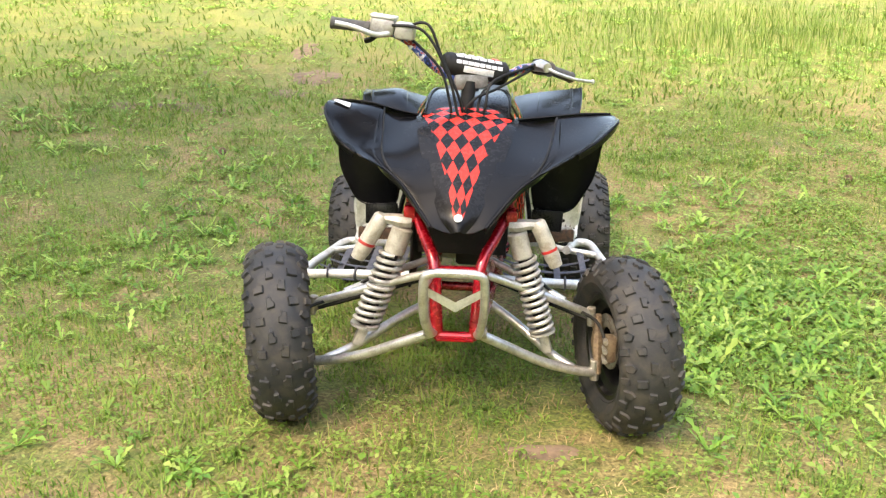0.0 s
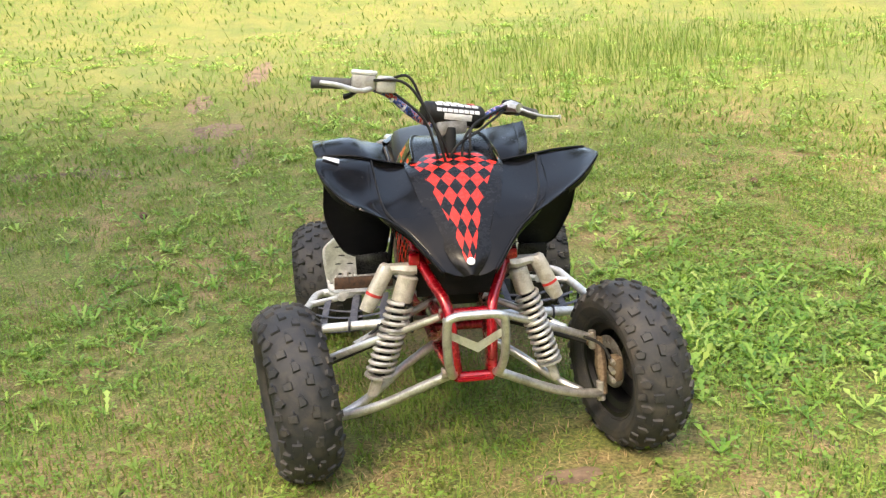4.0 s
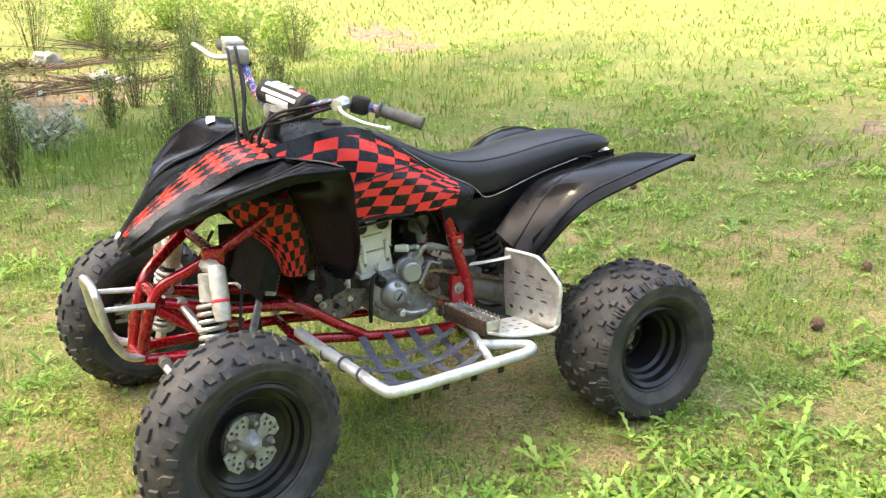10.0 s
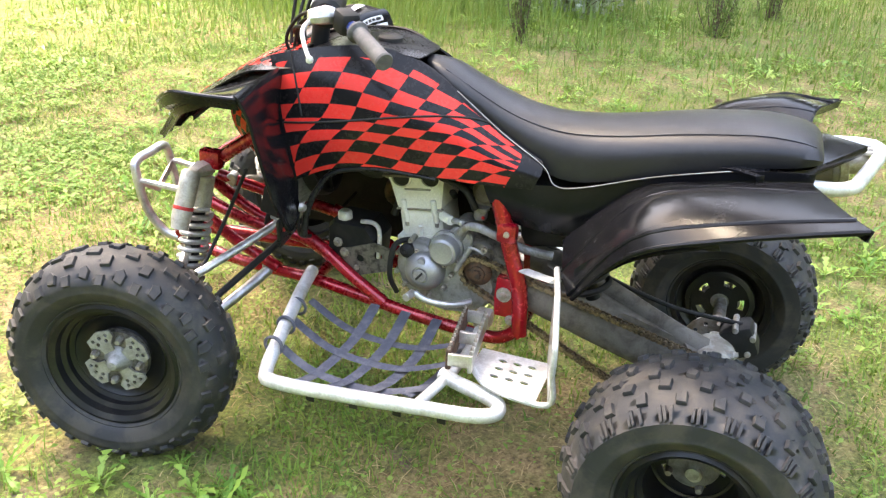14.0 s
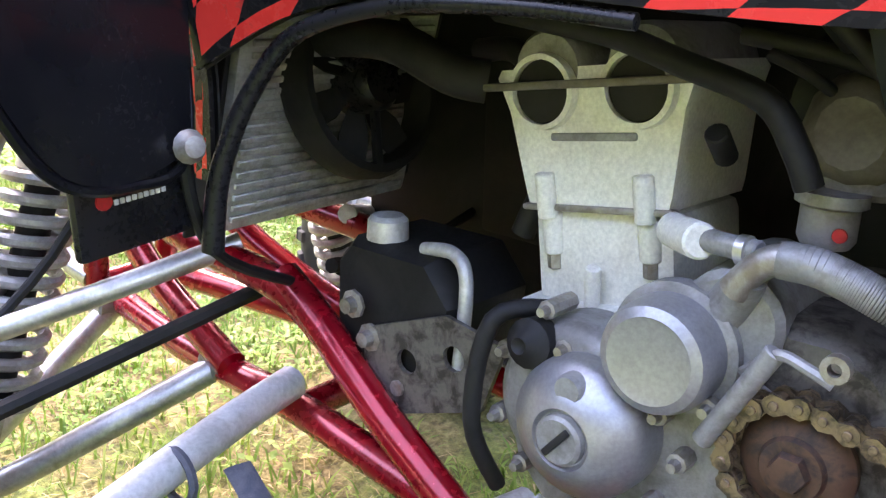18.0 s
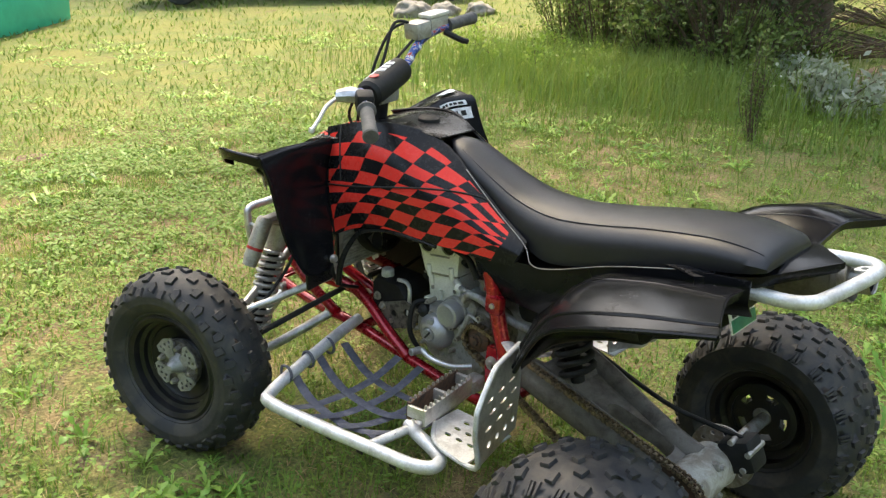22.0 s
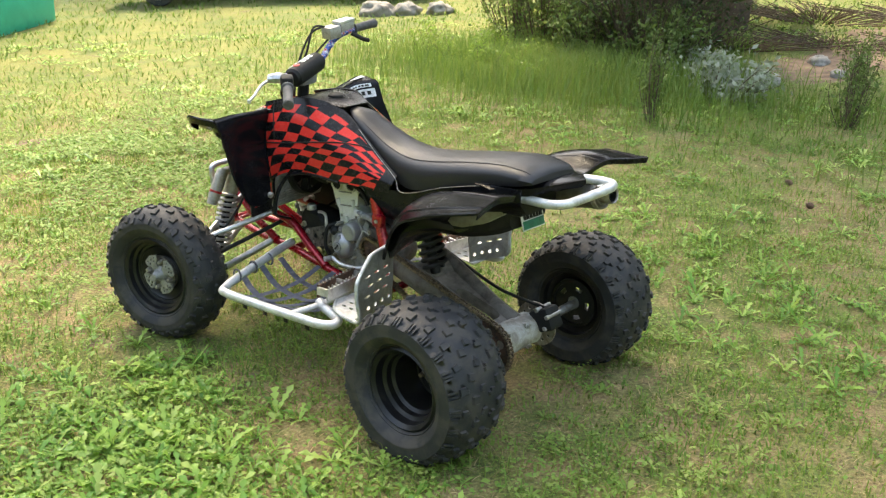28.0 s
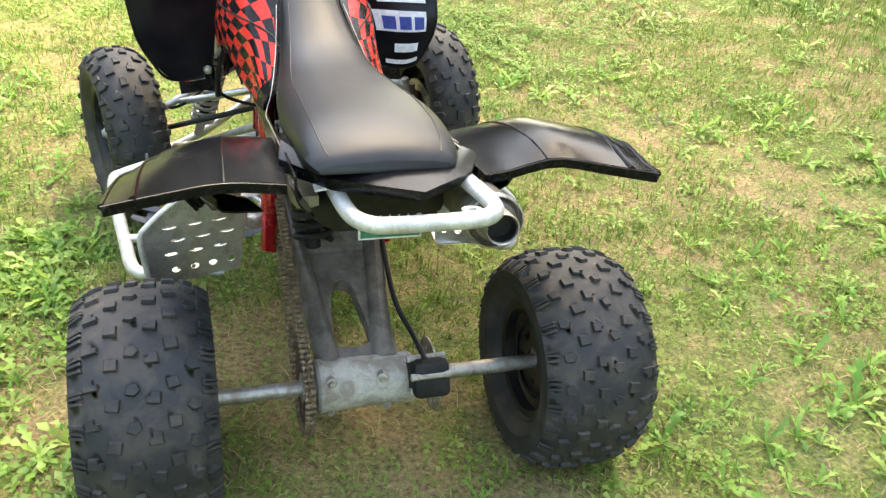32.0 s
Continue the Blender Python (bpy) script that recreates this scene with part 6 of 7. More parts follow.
GRASS = foliage("lawn_grass", [(0.0, (0.40, 0.30, 0.125)), (0.13, (0.31, 0.30, 0.085)), (0.28, (0.22, 0.31, 0.055)), (0.62, (0.15, 0.26, 0.038)), (1.0, (0.065, 0.15, 0.022))], 0.6, 0.35, 2.6)
STRAW = foliage("dead_straw", [(0.0, (0.52, 0.40, 0.21)), (0.5, (0.40, 0.28, 0.14)), (1.0, (0.23, 0.14, 0.07))], 0.8, 0.15, 1.5)
FAR_GRASS = foliage("far_grass", [(0.0, (0.27, 0.28, 0.090)), (0.3, (0.19, 0.265, 0.058)), (0.65, (0.135, 0.225, 0.042)), (1.0, (0.075, 0.15, 0.028))], 0.6, 0.35, 0.35)
TALL = foliage("tall_grass", [(0.0, (0.24, 0.28, 0.08)), (0.4, (0.17, 0.26, 0.05)), (1.0, (0.085, 0.16, 0.028))])
DANDELION = foliage("dandelion_leaf", [(0.0, (0.46, 0.53, 0.165)), (0.35, (0.30, 0.46, 0.088)), (0.7, (0.15, 0.32, 0.052)), (1.0, (0.06, 0.15, 0.028))], 0.34, 0.40, 2.4)
WEED = foliage("weed_leaf", [(0.0, (0.36, 0.42, 0.12)), (0.45, (0.23, 0.35, 0.065)), (1.0, (0.11, 0.21, 0.034))], 0.42, 0.42, 1.5)
CLOVER = foliage("clover_leaf", [(0.0, (0.34, 0.35, 0.12)), (0.3, (0.23, 0.34, 0.07)), (0.7, (0.15, 0.29, 0.045)), (1.0, (0.08, 0.18, 0.028))], 0.5, 0.4, 1.6)
BROOM = foliage("broom_leaf", [(0.0, (0.20, 0.25, 0.075)), (0.5, (0.13, 0.19, 0.05)), (1.0, (0.07, 0.12, 0.03))], 0.65)
BUSH = foliage("bush_leaf", [(0.0, (0.085, 0.11, 0.03)), (0.5, (0.05, 0.08, 0.02)), (1.0, (0.03, 0.055, 0.014))], 0.55)
PALE = foliage("pale_leaf", [(0.0, (0.42, 0.43, 0.38)), (0.5, (0.28, 0.32, 0.22)), (1.0, (0.16, 0.22, 0.10))], 0.7)
TWIG = worn("dry_twig", (0.11, 0.072, 0.045), (0.06, 0.042, 0.03), (0.7, 0.9), scale=30)
EARTH = worn("loose_earth", (0.21, 0.14, 0.09), (0.10, 0.066, 0.045), (0.85, 1.0), scale=9, grain=60, relief=1.0)
BARK = worn("bark", (0.12, 0.08, 0.055), (0.06, 0.045, 0.035), (0.8, 0.95), scale=6, relief=0.8)

soil, n, l, p = material("lawn_soil")
big = noise_at(n, l, 0.9, 5, 0.6)
mid = noise_at(n, l, 6.0, 5, 0.65)
fine = noise_at(n, l, 70.0, 4, 0.7)
straw = ramp(n, l, fine, [(0.3, (0.085, 0.052, 0.025)), (0.5, (0.26, 0.18, 0.082)), (0.72, (0.43, 0.32, 0.16))])
moss = ramp(n, l, fine, [(0.3, (0.038, 0.047, 0.011)), (0.55, (0.148, 0.172, 0.038)), (0.75, (0.28, 0.30, 0.077))])
cover = mix(n, l, ramp(n, l, mix(n, l, 0.5, big, mid), [(0.42, (0,)), (0.55, (1,))]), straw, moss)
reach = n.new("ShaderNodeTexGradient")
reach.gradient_type = "SPHERICAL"
place = n.new("ShaderNodeMapping")
place.inputs["Scale"].default_value = (0.1, 0.1, 0.0)
l.new(n.new("ShaderNodeTexCoord").outputs["Object"], place.inputs["Vector"])
l.new(place.outputs[0], reach.inputs["Vector"])
sward = ramp(n, l, fine, [(0.3, (0.080, 0.084, 0.022)), (0.55, (0.195, 0.205, 0.050)), (0.75, (0.29, 0.295, 0.090))])
lush_sward = ramp(n, l, fine, [(0.3, (0.050, 0.070, 0.016)), (0.55, (0.120, 0.160, 0.036)), (0.75, (0.20, 0.235, 0.06))])
sward = mix(n, l, ramp(n, l, noise_at(n, l, 1.3, 6, 0.7, distort=0.4), [(0.44, (0,)), (0.58, (1,))]), sward, lush_sward)
cover = mix(n, l, ramp(n, l, reach.outputs["Fac"], [(0.30, (0.85,)), (0.62, (0,))]), cover, sward)
dirt = ramp(n, l, fine, [(0.3, (0.075, 0.05, 0.034)), (0.7, (0.20, 0.145, 0.10))])
bare = ramp(n, l, noise_at(n, l, 1.7, 5, 0.6), [(0.68, (0,)), (0.76, (1,))])
spots = ramp(n, l, noise_at(n, l, 5.0, 6, 0.7, distort=0.5), [(0.60, (0,)), (0.68, (0.85,))])
l.new(mix(n, l, spots, mix(n, l, bare, cover, dirt), dirt), p.inputs["Base Color"])
p.inputs["Roughness"].default_value = 0.95
bump(n, l, p, fine, 0.9, 0.012)

radii = [0.0] + [0.22 * k for k in range(1, 46)] + [10.2 * 1.085 ** k for k in range(1, 52)]
SEG = 144
gv = [(0.0, 0.0, ground_z(0, 0))]
for r in radii[1:]:
    for k in range(SEG):
        a = 2 * math.pi * k / SEG
        x, y = r * math.cos(a), r * math.sin(a)
        gv.append((x, y, ground_z(x, y)))
gf = [(0, 1 + k, 1 + (k + 1) % SEG) for k in range(SEG)]
for i in range(len(radii) - 2):
    o = 1 + i * SEG
    gf += [(o + k, o + SEG + k, o + SEG + (k + 1) % SEG, o + (k + 1) % SEG) for k in range(SEG)]
gm = bpy.data.meshes.new("ground")
gm.from_pydata(gv, [], gf)
gm.shade_smooth()
gm.materials.append(soil)
ground = tagged(new("ground", gm), "patchy mown lawn over dry soil, rising behind the bike", "ground", kind="structure")


def mesh_of(name, verts, tris, mat):
    """One mesh from numpy arrays of vertices and triangles."""
    me = bpy.data.meshes.new(name)
    me.vertices.add(len(verts))
    me.vertices.foreach_set("co", verts.astype(np.float32).ravel())
    me.loops.add(tris.size)
    me.loops.foreach_set("vertex_index", tris.astype(np.int32).ravel())
    me.polygons.add(len(tris))
    me.polygons.foreach_set("loop_start", np.arange(0, tris.size, 3, dtype=np.int32))
    me.polygons.foreach_set("loop_total", np.full(len(tris), 3, dtype=np.int32))
    me.update(calc_edges=True)
    me.validate()
    me.materials.append(mat)
    return new(name, me)


RNG = np.random.default_rng(5)


def scatter(count, r0, r1, power=0.5):
    r = r0 + (r1 - r0) * RNG.random(count) ** power
    a = RNG.random(count) * 2 * np.pi
    return np.stack([r * np.cos(a), r * np.sin(a)], 1)


def heights(xy):
    return np.array([ground_z(float(x), float(y)) for x, y in xy])


def patch(xy, scale, seed):
    return np.array([noise.noise((float(x) * scale, float(y) * scale, seed)) for x, y in xy])


def dry(xy):
    """Where the lawn has died back to straw."""
    return 0.8 * patch(xy, 1.7, 77.0) + 0.8 * patch(xy, 5.0, 78.0)


def bank(xy):
    """The bare earth beside the bushes."""
    return ((xy[:, 0] + 7.8) / 2.2) ** 2 + ((xy[:, 1] + 0.6) / 1.1) ** 2 < 1


def under_wheel(xy):
    c, s = math.cos(radians(2)), math.sin(radians(2))
    bad = np.zeros(len(xy), bool)
    for wx, wy, hx, hy in ((0.495, -0.65, 0.10, 0.12), (-0.495, -0.65, 0.10, 0.12), (0.445, 0.645, 0.12, 0.12), (-0.445, 0.645, 0.12, 0.12)):
        q = xy - (wx * c - wy * s - 0.008, wx * s + wy * c)
        bad |= (abs(q[:, 0]) < hx) & (abs(q[:, 1]) < hy)
    return bad


def blades(name, xy, length, width, spread, mat, label, flop=0.5):
    """Bent blades: a quad and a tip each."""
    k = len(xy)
    z = heights(xy)
    yaw = RNG.random(k) * 2 * np.pi
    out = spread * (0.35 + 0.65 * RNG.random(k)) * length
    d = np.stack([np.cos(yaw), np.sin(yaw), np.zeros(k)], 1)
    s = np.stack([-np.sin(yaw), np.cos(yaw), np.zeros(k)], 1) * width[:, None]
    base = np.column_stack([xy, z - 0.004])
    mid = base + d * (out * 0.4)[:, None] + np.column_stack([np.zeros((k, 2)), length * 0.62])
    tip = base + d * out[:, None] + np.column_stack([np.zeros((k, 2)), length * (1 - flop * RNG.random(k) * 0.5)])
    v = np.stack([base - s, base + s, mid + s * 0.8, mid - s * 0.8, tip], 1).reshape(-1, 3)
    o = (np.arange(k) * 5)[:, None]
    t = np.concatenate([o + [0, 1, 2], o + [0, 2, 3], o + [3, 2, 4]], 0)
    return tagged(mesh_of(name, v, t, mat), label, "grass", kind="stuff")


near = scatter(240000, 0.0, 4.4, 0.55)
near = near[~under_wheel(near)]
dens = 1.2 * patch(near, 0.9, 2.0) + 0.9 * patch(near, 3.5, 7.0)
near = near[(dens + 0.58 > RNG.random(len(near)) * 0.9) & ((dry(near) < 0.12) | (RNG.random(len(near)) < 0.3))]
blades("lawn_grass", near, RNG.uniform(0.012, 0.045, len(near)), RNG.uniform(0.0014, 0.0034, len(near)), 1.3, GRASS, "short patchy lawn grass, green and straw-coloured")
far = scatter(160000, 4.0, 28.0, 1.15)
dens = patch(far, 0.5, 2.0) + 0.5 * patch(far, 2.0, 7.0)
far = far[dens + 0.62 > RNG.random(len(far)) * 0.8]
blades("lawn_grass", far, RNG.uniform(0.035, 0.10, len(far)) * np.maximum(1, np.hypot(*far.T) / 11), RNG.uniform(0.0036, 0.0085, len(far)) * np.maximum(1, np.hypot(*far.T) / 8), 1.5, FAR_GRASS, "lawn grass further off, sunlit and yellow-green")
wild = scatter(90000, 6.5, 34.0, 0.7)
wp = patch(wild, 0.25, 9.0)
keep = (wp > -0.05) & ((wild[:, 1] > 5.5) | (wild[:, 0] < -4.2) | (wild[:, 1] < -9))
wild = wild[keep & ~bank(wild)]
blades("tall_grass", wild, RNG.uniform(0.05, 0.15, len(wild)), RNG.uniform(0.0015, 0.0032, len(wild)), 1.4, FAR_GRASS, "tall meadow grass along the edge of the clearing")
edge = np.concatenate([np.stack([RNG.normal(-5.4, 0.9, 14000), RNG.normal(-2.9, 1.5, 14000)], 1), np.stack([RNG.normal(2.6, 1.6, 5000), RNG.normal(6.8, 1.0, 5000)], 1), np.stack([RNG.normal(-6.5, 1.2, 4000), RNG.normal(1.5, 1.5, 4000)], 1)])
edge = edge[~bank(edge)]
brush = np.stack([RNG.normal(-5.3, 0.55, 7000), RNG.normal(-2.7, 0.8, 7000)], 1)
blades("tall_grass", brush, RNG.uniform(0.18, 0.46, len(brush)), RNG.uniform(0.0022, 0.0045, len(brush)), 0.6, TALL, "knee-high green grass in front of the dense bush")
blades("tall_grass", edge, RNG.uniform(0.06, 0.32, len(edge)), RNG.uniform(0.0018, 0.0042, len(edge)), 0.7, TALL, "tall green grass beside the bushes")


def rosettes(name, xy, size, leaves, mat, label):
    """Low broad-leaved weeds: lance leaves spread from one crown, each with a fold along its rib."""
    k = len(xy)
    z = heights(xy)
    vs, ts = [], []
    prof = [(0.0, 0.14, 0.0), (0.58, 1.0, 0.33), (1.0, 0.0, 0.22)]
    base = 0
    for j in range(leaves):
        yaw = 2 * np.pi * (j / leaves) + RNG.uniform(-0.5, 0.5, k)
        ln = size * RNG.uniform(0.6, 1.15, k)
        rise = RNG.uniform(0.3, 1.5, k)
        d = np.stack([np.cos(yaw), np.sin(yaw)], 1)
        s = np.stack([-np.sin(yaw), np.cos(yaw)], 1)
        pts = []
        for t, w, h in prof:
            c = np.column_stack([xy + d * (ln * t)[:, None], z + 0.004 + ln * h * rise])
            wv = np.column_stack([s * (ln * 0.115 * w)[:, None], ln * 0.05 * w])
            pts += [c + wv, c, c + wv * [-1, -1, 1]]
        v = np.stack(pts, 1)[:, :8]
        vs.append(v[:, [0, 1, 2, 3, 4, 5, 7]].reshape(-1, 3))
        o = (base + np.arange(k) * 7)[:, None]
        for q in ((0, 1, 4), (0, 4, 3), (1, 2, 5), (1, 5, 4), (3, 4, 6), (4, 5, 6)):
            ts.append(o + list(q))
        base += 7 * k
    return tagged(mesh_of(name, np.concatenate(vs), np.concatenate(ts), mat), label, "weeds", kind="stuff")


# bare, scuffed earth between the blades
for x, y, rx, ry in ((-2.49, 3.52, 0.30, 0.16), (-2.98, 3.42, 0.20, 0.12), (-1.83, 4.86, 0.28, 0.3), (-1.78, 7.3, 0.16, 0.9), (-2.2, 5.9, 0.14, 0.5), (-1.45, 3.9, 0.10, 0.35), (-1.93, 4.26, 0.25, 0.15), (0.28, -0.88, 0.14, 0.05), (-0.66, -4.58, 0.22, 0.12), (-6.9, -0.95, 0.75, 0.55), (-8.0, -0.6, 1.0, 0.9), (-9.2, -0.2, 1.5, 1.4), (-8.4, 1.1, 1.0, 0.8), (-9.8, 4.2, 1.6, 0.7)):
    bm = bmesh.new()
    hub = bm.verts.new((x, y, ground_z(x, y) + 0.012))
    rim = []
    for k in range(28):
        a = 2 * math.pi * k / 28
        q = 1 + 0.45 * noise.noise((3 * math.cos(a) + x * 5, 3 * math.sin(a), y * 5))
        px, py = x + rx * q * math.cos(a), y + ry * q * math.sin(a)
        rim.append((bm.verts.new((x + (px - x) * 0.6, y + (py - y) * 0.6, ground_z(x + (px - x) * 0.6, y + (py - y) * 0.6) + 0.010 + 0.008 * noise.noise((px * 9, py * 9, 0)))), bm.verts.new((px, py, ground_z(px, py) - 0.004))))
    for k in range(28):
        (a0, b0), (a1, b1) = rim[k], rim[(k + 1) % 28]
        bm.faces.new((hub, a0, a1))
        bm.faces.new((a0, b0, b1, a1))
    tagged(part("bare_patch", bm, EARTH, angle=80), "bare scuffed brown earth in the lawn", "bare soil", kind="stuff")
# dead straws lying between the blades
straws = scatter(90000, 0.0, 5.5, 0.58)
straws = straws[~under_wheel(straws)]
straws = straws[dry(straws) > RNG.random(len(straws)) * 0.5 - 0.2]
blades("dead_straw", straws, RNG.uniform(0.008, 0.022, len(straws)), RNG.uniform(0.0010, 0.0022, len(straws)), 3.6, STRAW, "dead straw-coloured grass lying in the lawn")
wd = scatter(5200, 0.4, 8.0, 0.60)
wd = wd[~under_wheel(wd)]
wdens = patch(wd, 0.8, 21.0)
wd = wd[(wdens > 0.12) & (RNG.random(len(wd)) < 0.8) | (RNG.random(len(wd)) < 0.5)]
weedy = np.stack([RNG.normal(-5.2, 1.0, 500), RNG.normal(-2.4, 1.6, 500)], 1)
clump = np.concatenate([weedy, np.stack([RNG.normal(0.95, 0.20, 150), RNG.normal(-0.12, 0.22, 150)], 1), np.stack([RNG.normal(1.35, 0.35, 230), RNG.normal(0.65, 0.45, 230)], 1), np.stack([RNG.normal(0.30, 0.2, 30), RNG.normal(1.5, 0.2, 30)], 1)])
wd = np.concatenate([wd, clump])


def clover(name, xy, size, mat, label, low=0.006, high=0.034):
    """Low small leaves held flat over the soil, each a folded diamond."""
    k = len(xy)
    z = heights(xy) + RNG.uniform(low, high, k)
    yaw = RNG.random(k) * 2 * np.pi
    tip = RNG.uniform(-0.35, 0.5, k)
    d = np.stack([np.cos(yaw), np.sin(yaw), tip], 1) * size[:, None]
    s = np.stack([-np.sin(yaw), np.cos(yaw), RNG.uniform(-0.3, 0.3, k)], 1) * (size * RNG.uniform(0.22, 0.42, k))[:, None]
    c = np.column_stack([xy, z])
    up = np.array([0, 0, 1.0]) * (size * 0.12)[:, None]
    v = np.stack([c, c + d * 0.5 + s + up, c + d, c + d * 0.5 - s + up], 1).reshape(-1, 3)
    o = (np.arange(k) * 4)[:, None]
    return tagged(mesh_of(name, v, np.concatenate([o + [0, 1, 2], o + [0, 2, 3]], 0), mat), label, "weeds", kind="stuff")


cl = scatter(340000, 0.0, 7.0, 0.60)
cl = cl[~under_wheel(cl)]
cl = cl[patch(cl, 1.1, 33.0) + 0.7 * patch(cl, 4.0, 12.0) > RNG.random(len(cl)) * 0.9 - 0.42]
cl = cl[(dry(cl) < 0.14) | (RNG.random(len(cl)) < 0.25)]
clover("lawn_clover", cl, RNG.uniform(0.006, 0.022, len(cl)), CLOVER, "small-leaved clover and weeds among the grass")
green = np.concatenate([np.stack([RNG.normal(x, a, c), RNG.normal(y, b, c)], 1) for x, y, a, b, c in ((-0.7, -3.0, 0.9, 0.8, 26000), (-1.7, -4.2, 1.0, 0.9, 16000), (2.0, 0.8, 0.7, 1.0, 14000))])
green = green[~under_wheel(green) & (np.hypot(green[:, 0] / 0.6, green[:, 1] / 1.0) > 1)]
green = green[patch(green, 1.6, 91.0) + 0.6 * patch(green, 5.0, 92.0) > -0.12]
clover("lawn_clover", green, RNG.uniform(0.012, 0.034, len(green)), CLOVER, "dense green clover patch in front of the bike", 0.008, 0.045)
hearts = scatter(520, 0.7, 6.5, 0.7)
tuft = np.repeat(hearts, 80, 0) + RNG.normal(0, 1, (len(hearts) * 80, 2)) * np.repeat(RNG.uniform(0.02, 0.07, len(hearts)), 80)[:, None]
tuft = tuft[~under_wheel(tuft)]
clover("weed_tufts", tuft, RNG.uniform(0.007, 0.022, len(tuft)), WEED, "tufts of small-leaved green weeds in the lawn", 0.01, 0.062)
rosettes("lawn_weeds", wd, RNG.uniform(0.018, 0.050, len(wd)) * np.where(patch(wd, 0.8, 21.0) > 0.15, 1.35, 0.9) * np.where(np.arange(len(wd)) >= len(wd) - len(clump), 1.25, 1.0), 7, WEED, "broad-leaved dandelion rosettes in the lawn")



def dandelions(name, xy, size, leaves, mat, label):
    """Plants of long lobed leaves that arch out of one crown, some upright, some flat on the lawn."""
    k = len(xy)
    z = heights(xy)
    stations = [(0.0, 0.12), (0.26, 0.62), (0.34, 0.22), (0.50, 0.95), (0.58, 0.32), (0.76, 1.0), (1.0, 0.0)]
    m = len(stations)
    vs, ts, base = [], [], 0
    for j in range(leaves):
        yaw = 2 * np.pi * j / leaves + RNG.uniform(-0.55, 0.55, k)
        ln = size * RNG.uniform(0.55, 1.15, k)
        rise, sag = RNG.uniform(0.25, 1.25, k), RNG.uniform(0.25, 1.0, k)
        wide = ln * RNG.uniform(0.085, 0.15, k)
        twist = RNG.uniform(-0.6, 0.6, k)
        d = np.stack([np.cos(yaw), np.sin(yaw)], 1)
        s = np.stack([-np.sin(yaw), np.cos(yaw)], 1)
        pts = []
        for t, w in stations:
            c = np.column_stack([xy + d * (ln * t * (1 - 0.25 * rise * t))[:, None] + s * (ln * 0.18 * twist * t * t)[:, None], z + 0.003 + ln * np.maximum(rise * t - sag * rise * t * t, 0.012 * t)])
            wv = np.column_stack([s * (wide * w)[:, None], wide * w * (0.30 + 0.5 * twist * t)])
            pts += [c + wv, c, c + wv * [-1, -1, 1] - np.column_stack([np.zeros((k, 2)), wide * w * twist * t])]
        vs.append(np.stack(pts, 1).reshape(-1, 3))
        o = (base + np.arange(k) * 3 * m)[:, None]
        for i in range(m - 1):
            a = 3 * i
            for q in ((a, a + 1, a + 4), (a, a + 4, a + 3), (a + 1, a + 2, a + 5), (a + 1, a + 5, a + 4))[::2 if i == m - 2 else 1]:
                ts.append(o + list(q))
        base += 3 * m * k
    return tagged(mesh_of(name, np.concatenate(vs), np.concatenate(ts), mat), label, "weeds", kind="stuff")


def clumped(count, r0, r1, power, scale, seed, level):
    xy = scatter(count, r0, r1, power)
    return xy[patch(xy, scale, seed) + 0.45 * patch(xy, scale * 3.7, seed + 1) > level]


spread_out = clumped(5200, 0.5, 6.5, 0.60, 1.0, 51.0, 0.02)
spread_out = spread_out[~under_wheel(spread_out) & (np.hypot(spread_out[:, 0] / 0.62, spread_out[:, 1] / 0.9) > 1)]
dandelions("dandelions", spread_out, RNG.uniform(0.025, 0.080, len(spread_out)), 7, DANDELION, "dandelion plants with lobed leaves in the lawn")
lush = np.concatenate([np.stack([RNG.normal(x, a, c), RNG.normal(y, b, c)], 1) for x, y, a, b, c in ((1.20, 0.50, 0.26, 0.36, 190), (0.92, -0.08, 0.17, 0.22, 80), (0.72, -0.30, 0.08, 0.10, 16), (1.05, 1.55, 0.35, 0.3, 60), (1.7, -0.3, 0.35, 0.3, 70), (-1.5, 1.2, 0.4, 0.5, 70), (-1.3, 2.3, 0.5, 0.4, 70), (0.62, -0.42, 0.06, 0.05, 5), (-2.2, -0.6, 0.5, 0.5, 60), (-1.2, -1.6, 0.4, 0.3, 45), (1.5, -1.6, 0.4, 0.4, 60), (1.45, 0.15, 0.3, 0.3, 70), (-1.9, 0.3, 0.35, 0.35, 60))])
lush = lush[~under_wheel(lush) & (np.hypot(lush[:, 0] / 0.58, lush[:, 1] / 0.9) > 1)]
dandelions("lush_weeds", lush, RNG.uniform(0.045, 0.115, len(lush)), 8, DANDELION, "lush clumps of long-leaved dandelions beside the bike")
mid_weeds = clumped(8000, 3.2, 10.5, 0.8, 0.8, 57.0, 0.03)
mid_weeds = mid_weeds[~bank(mid_weeds)]
rosettes("lawn_weeds", mid_weeds, RNG.uniform(0.045, 0.13, len(mid_weeds)), 6, DANDELION, "darker green weed rosettes further out on the lawn")
long_grass = clumped(90000, 0.0, 5.5, 0.58, 1.4, 61.0, 0.0)
long_grass = long_grass[~under_wheel(long_grass)]
blades("longer_grass", long_grass, RNG.uniform(0.03, 0.085, len(long_grass)), RNG.uniform(0.0010, 0.0022, len(long_grass)), 0.9, GRASS, "tufts of longer fine grass in the lawn", 0.9)

# pine cones and bare litter
CONE = worn("cone_brown", (0.20, 0.12, 0.08), (0.10, 0.06, 0.04), (0.7, 0.9), scale=60)


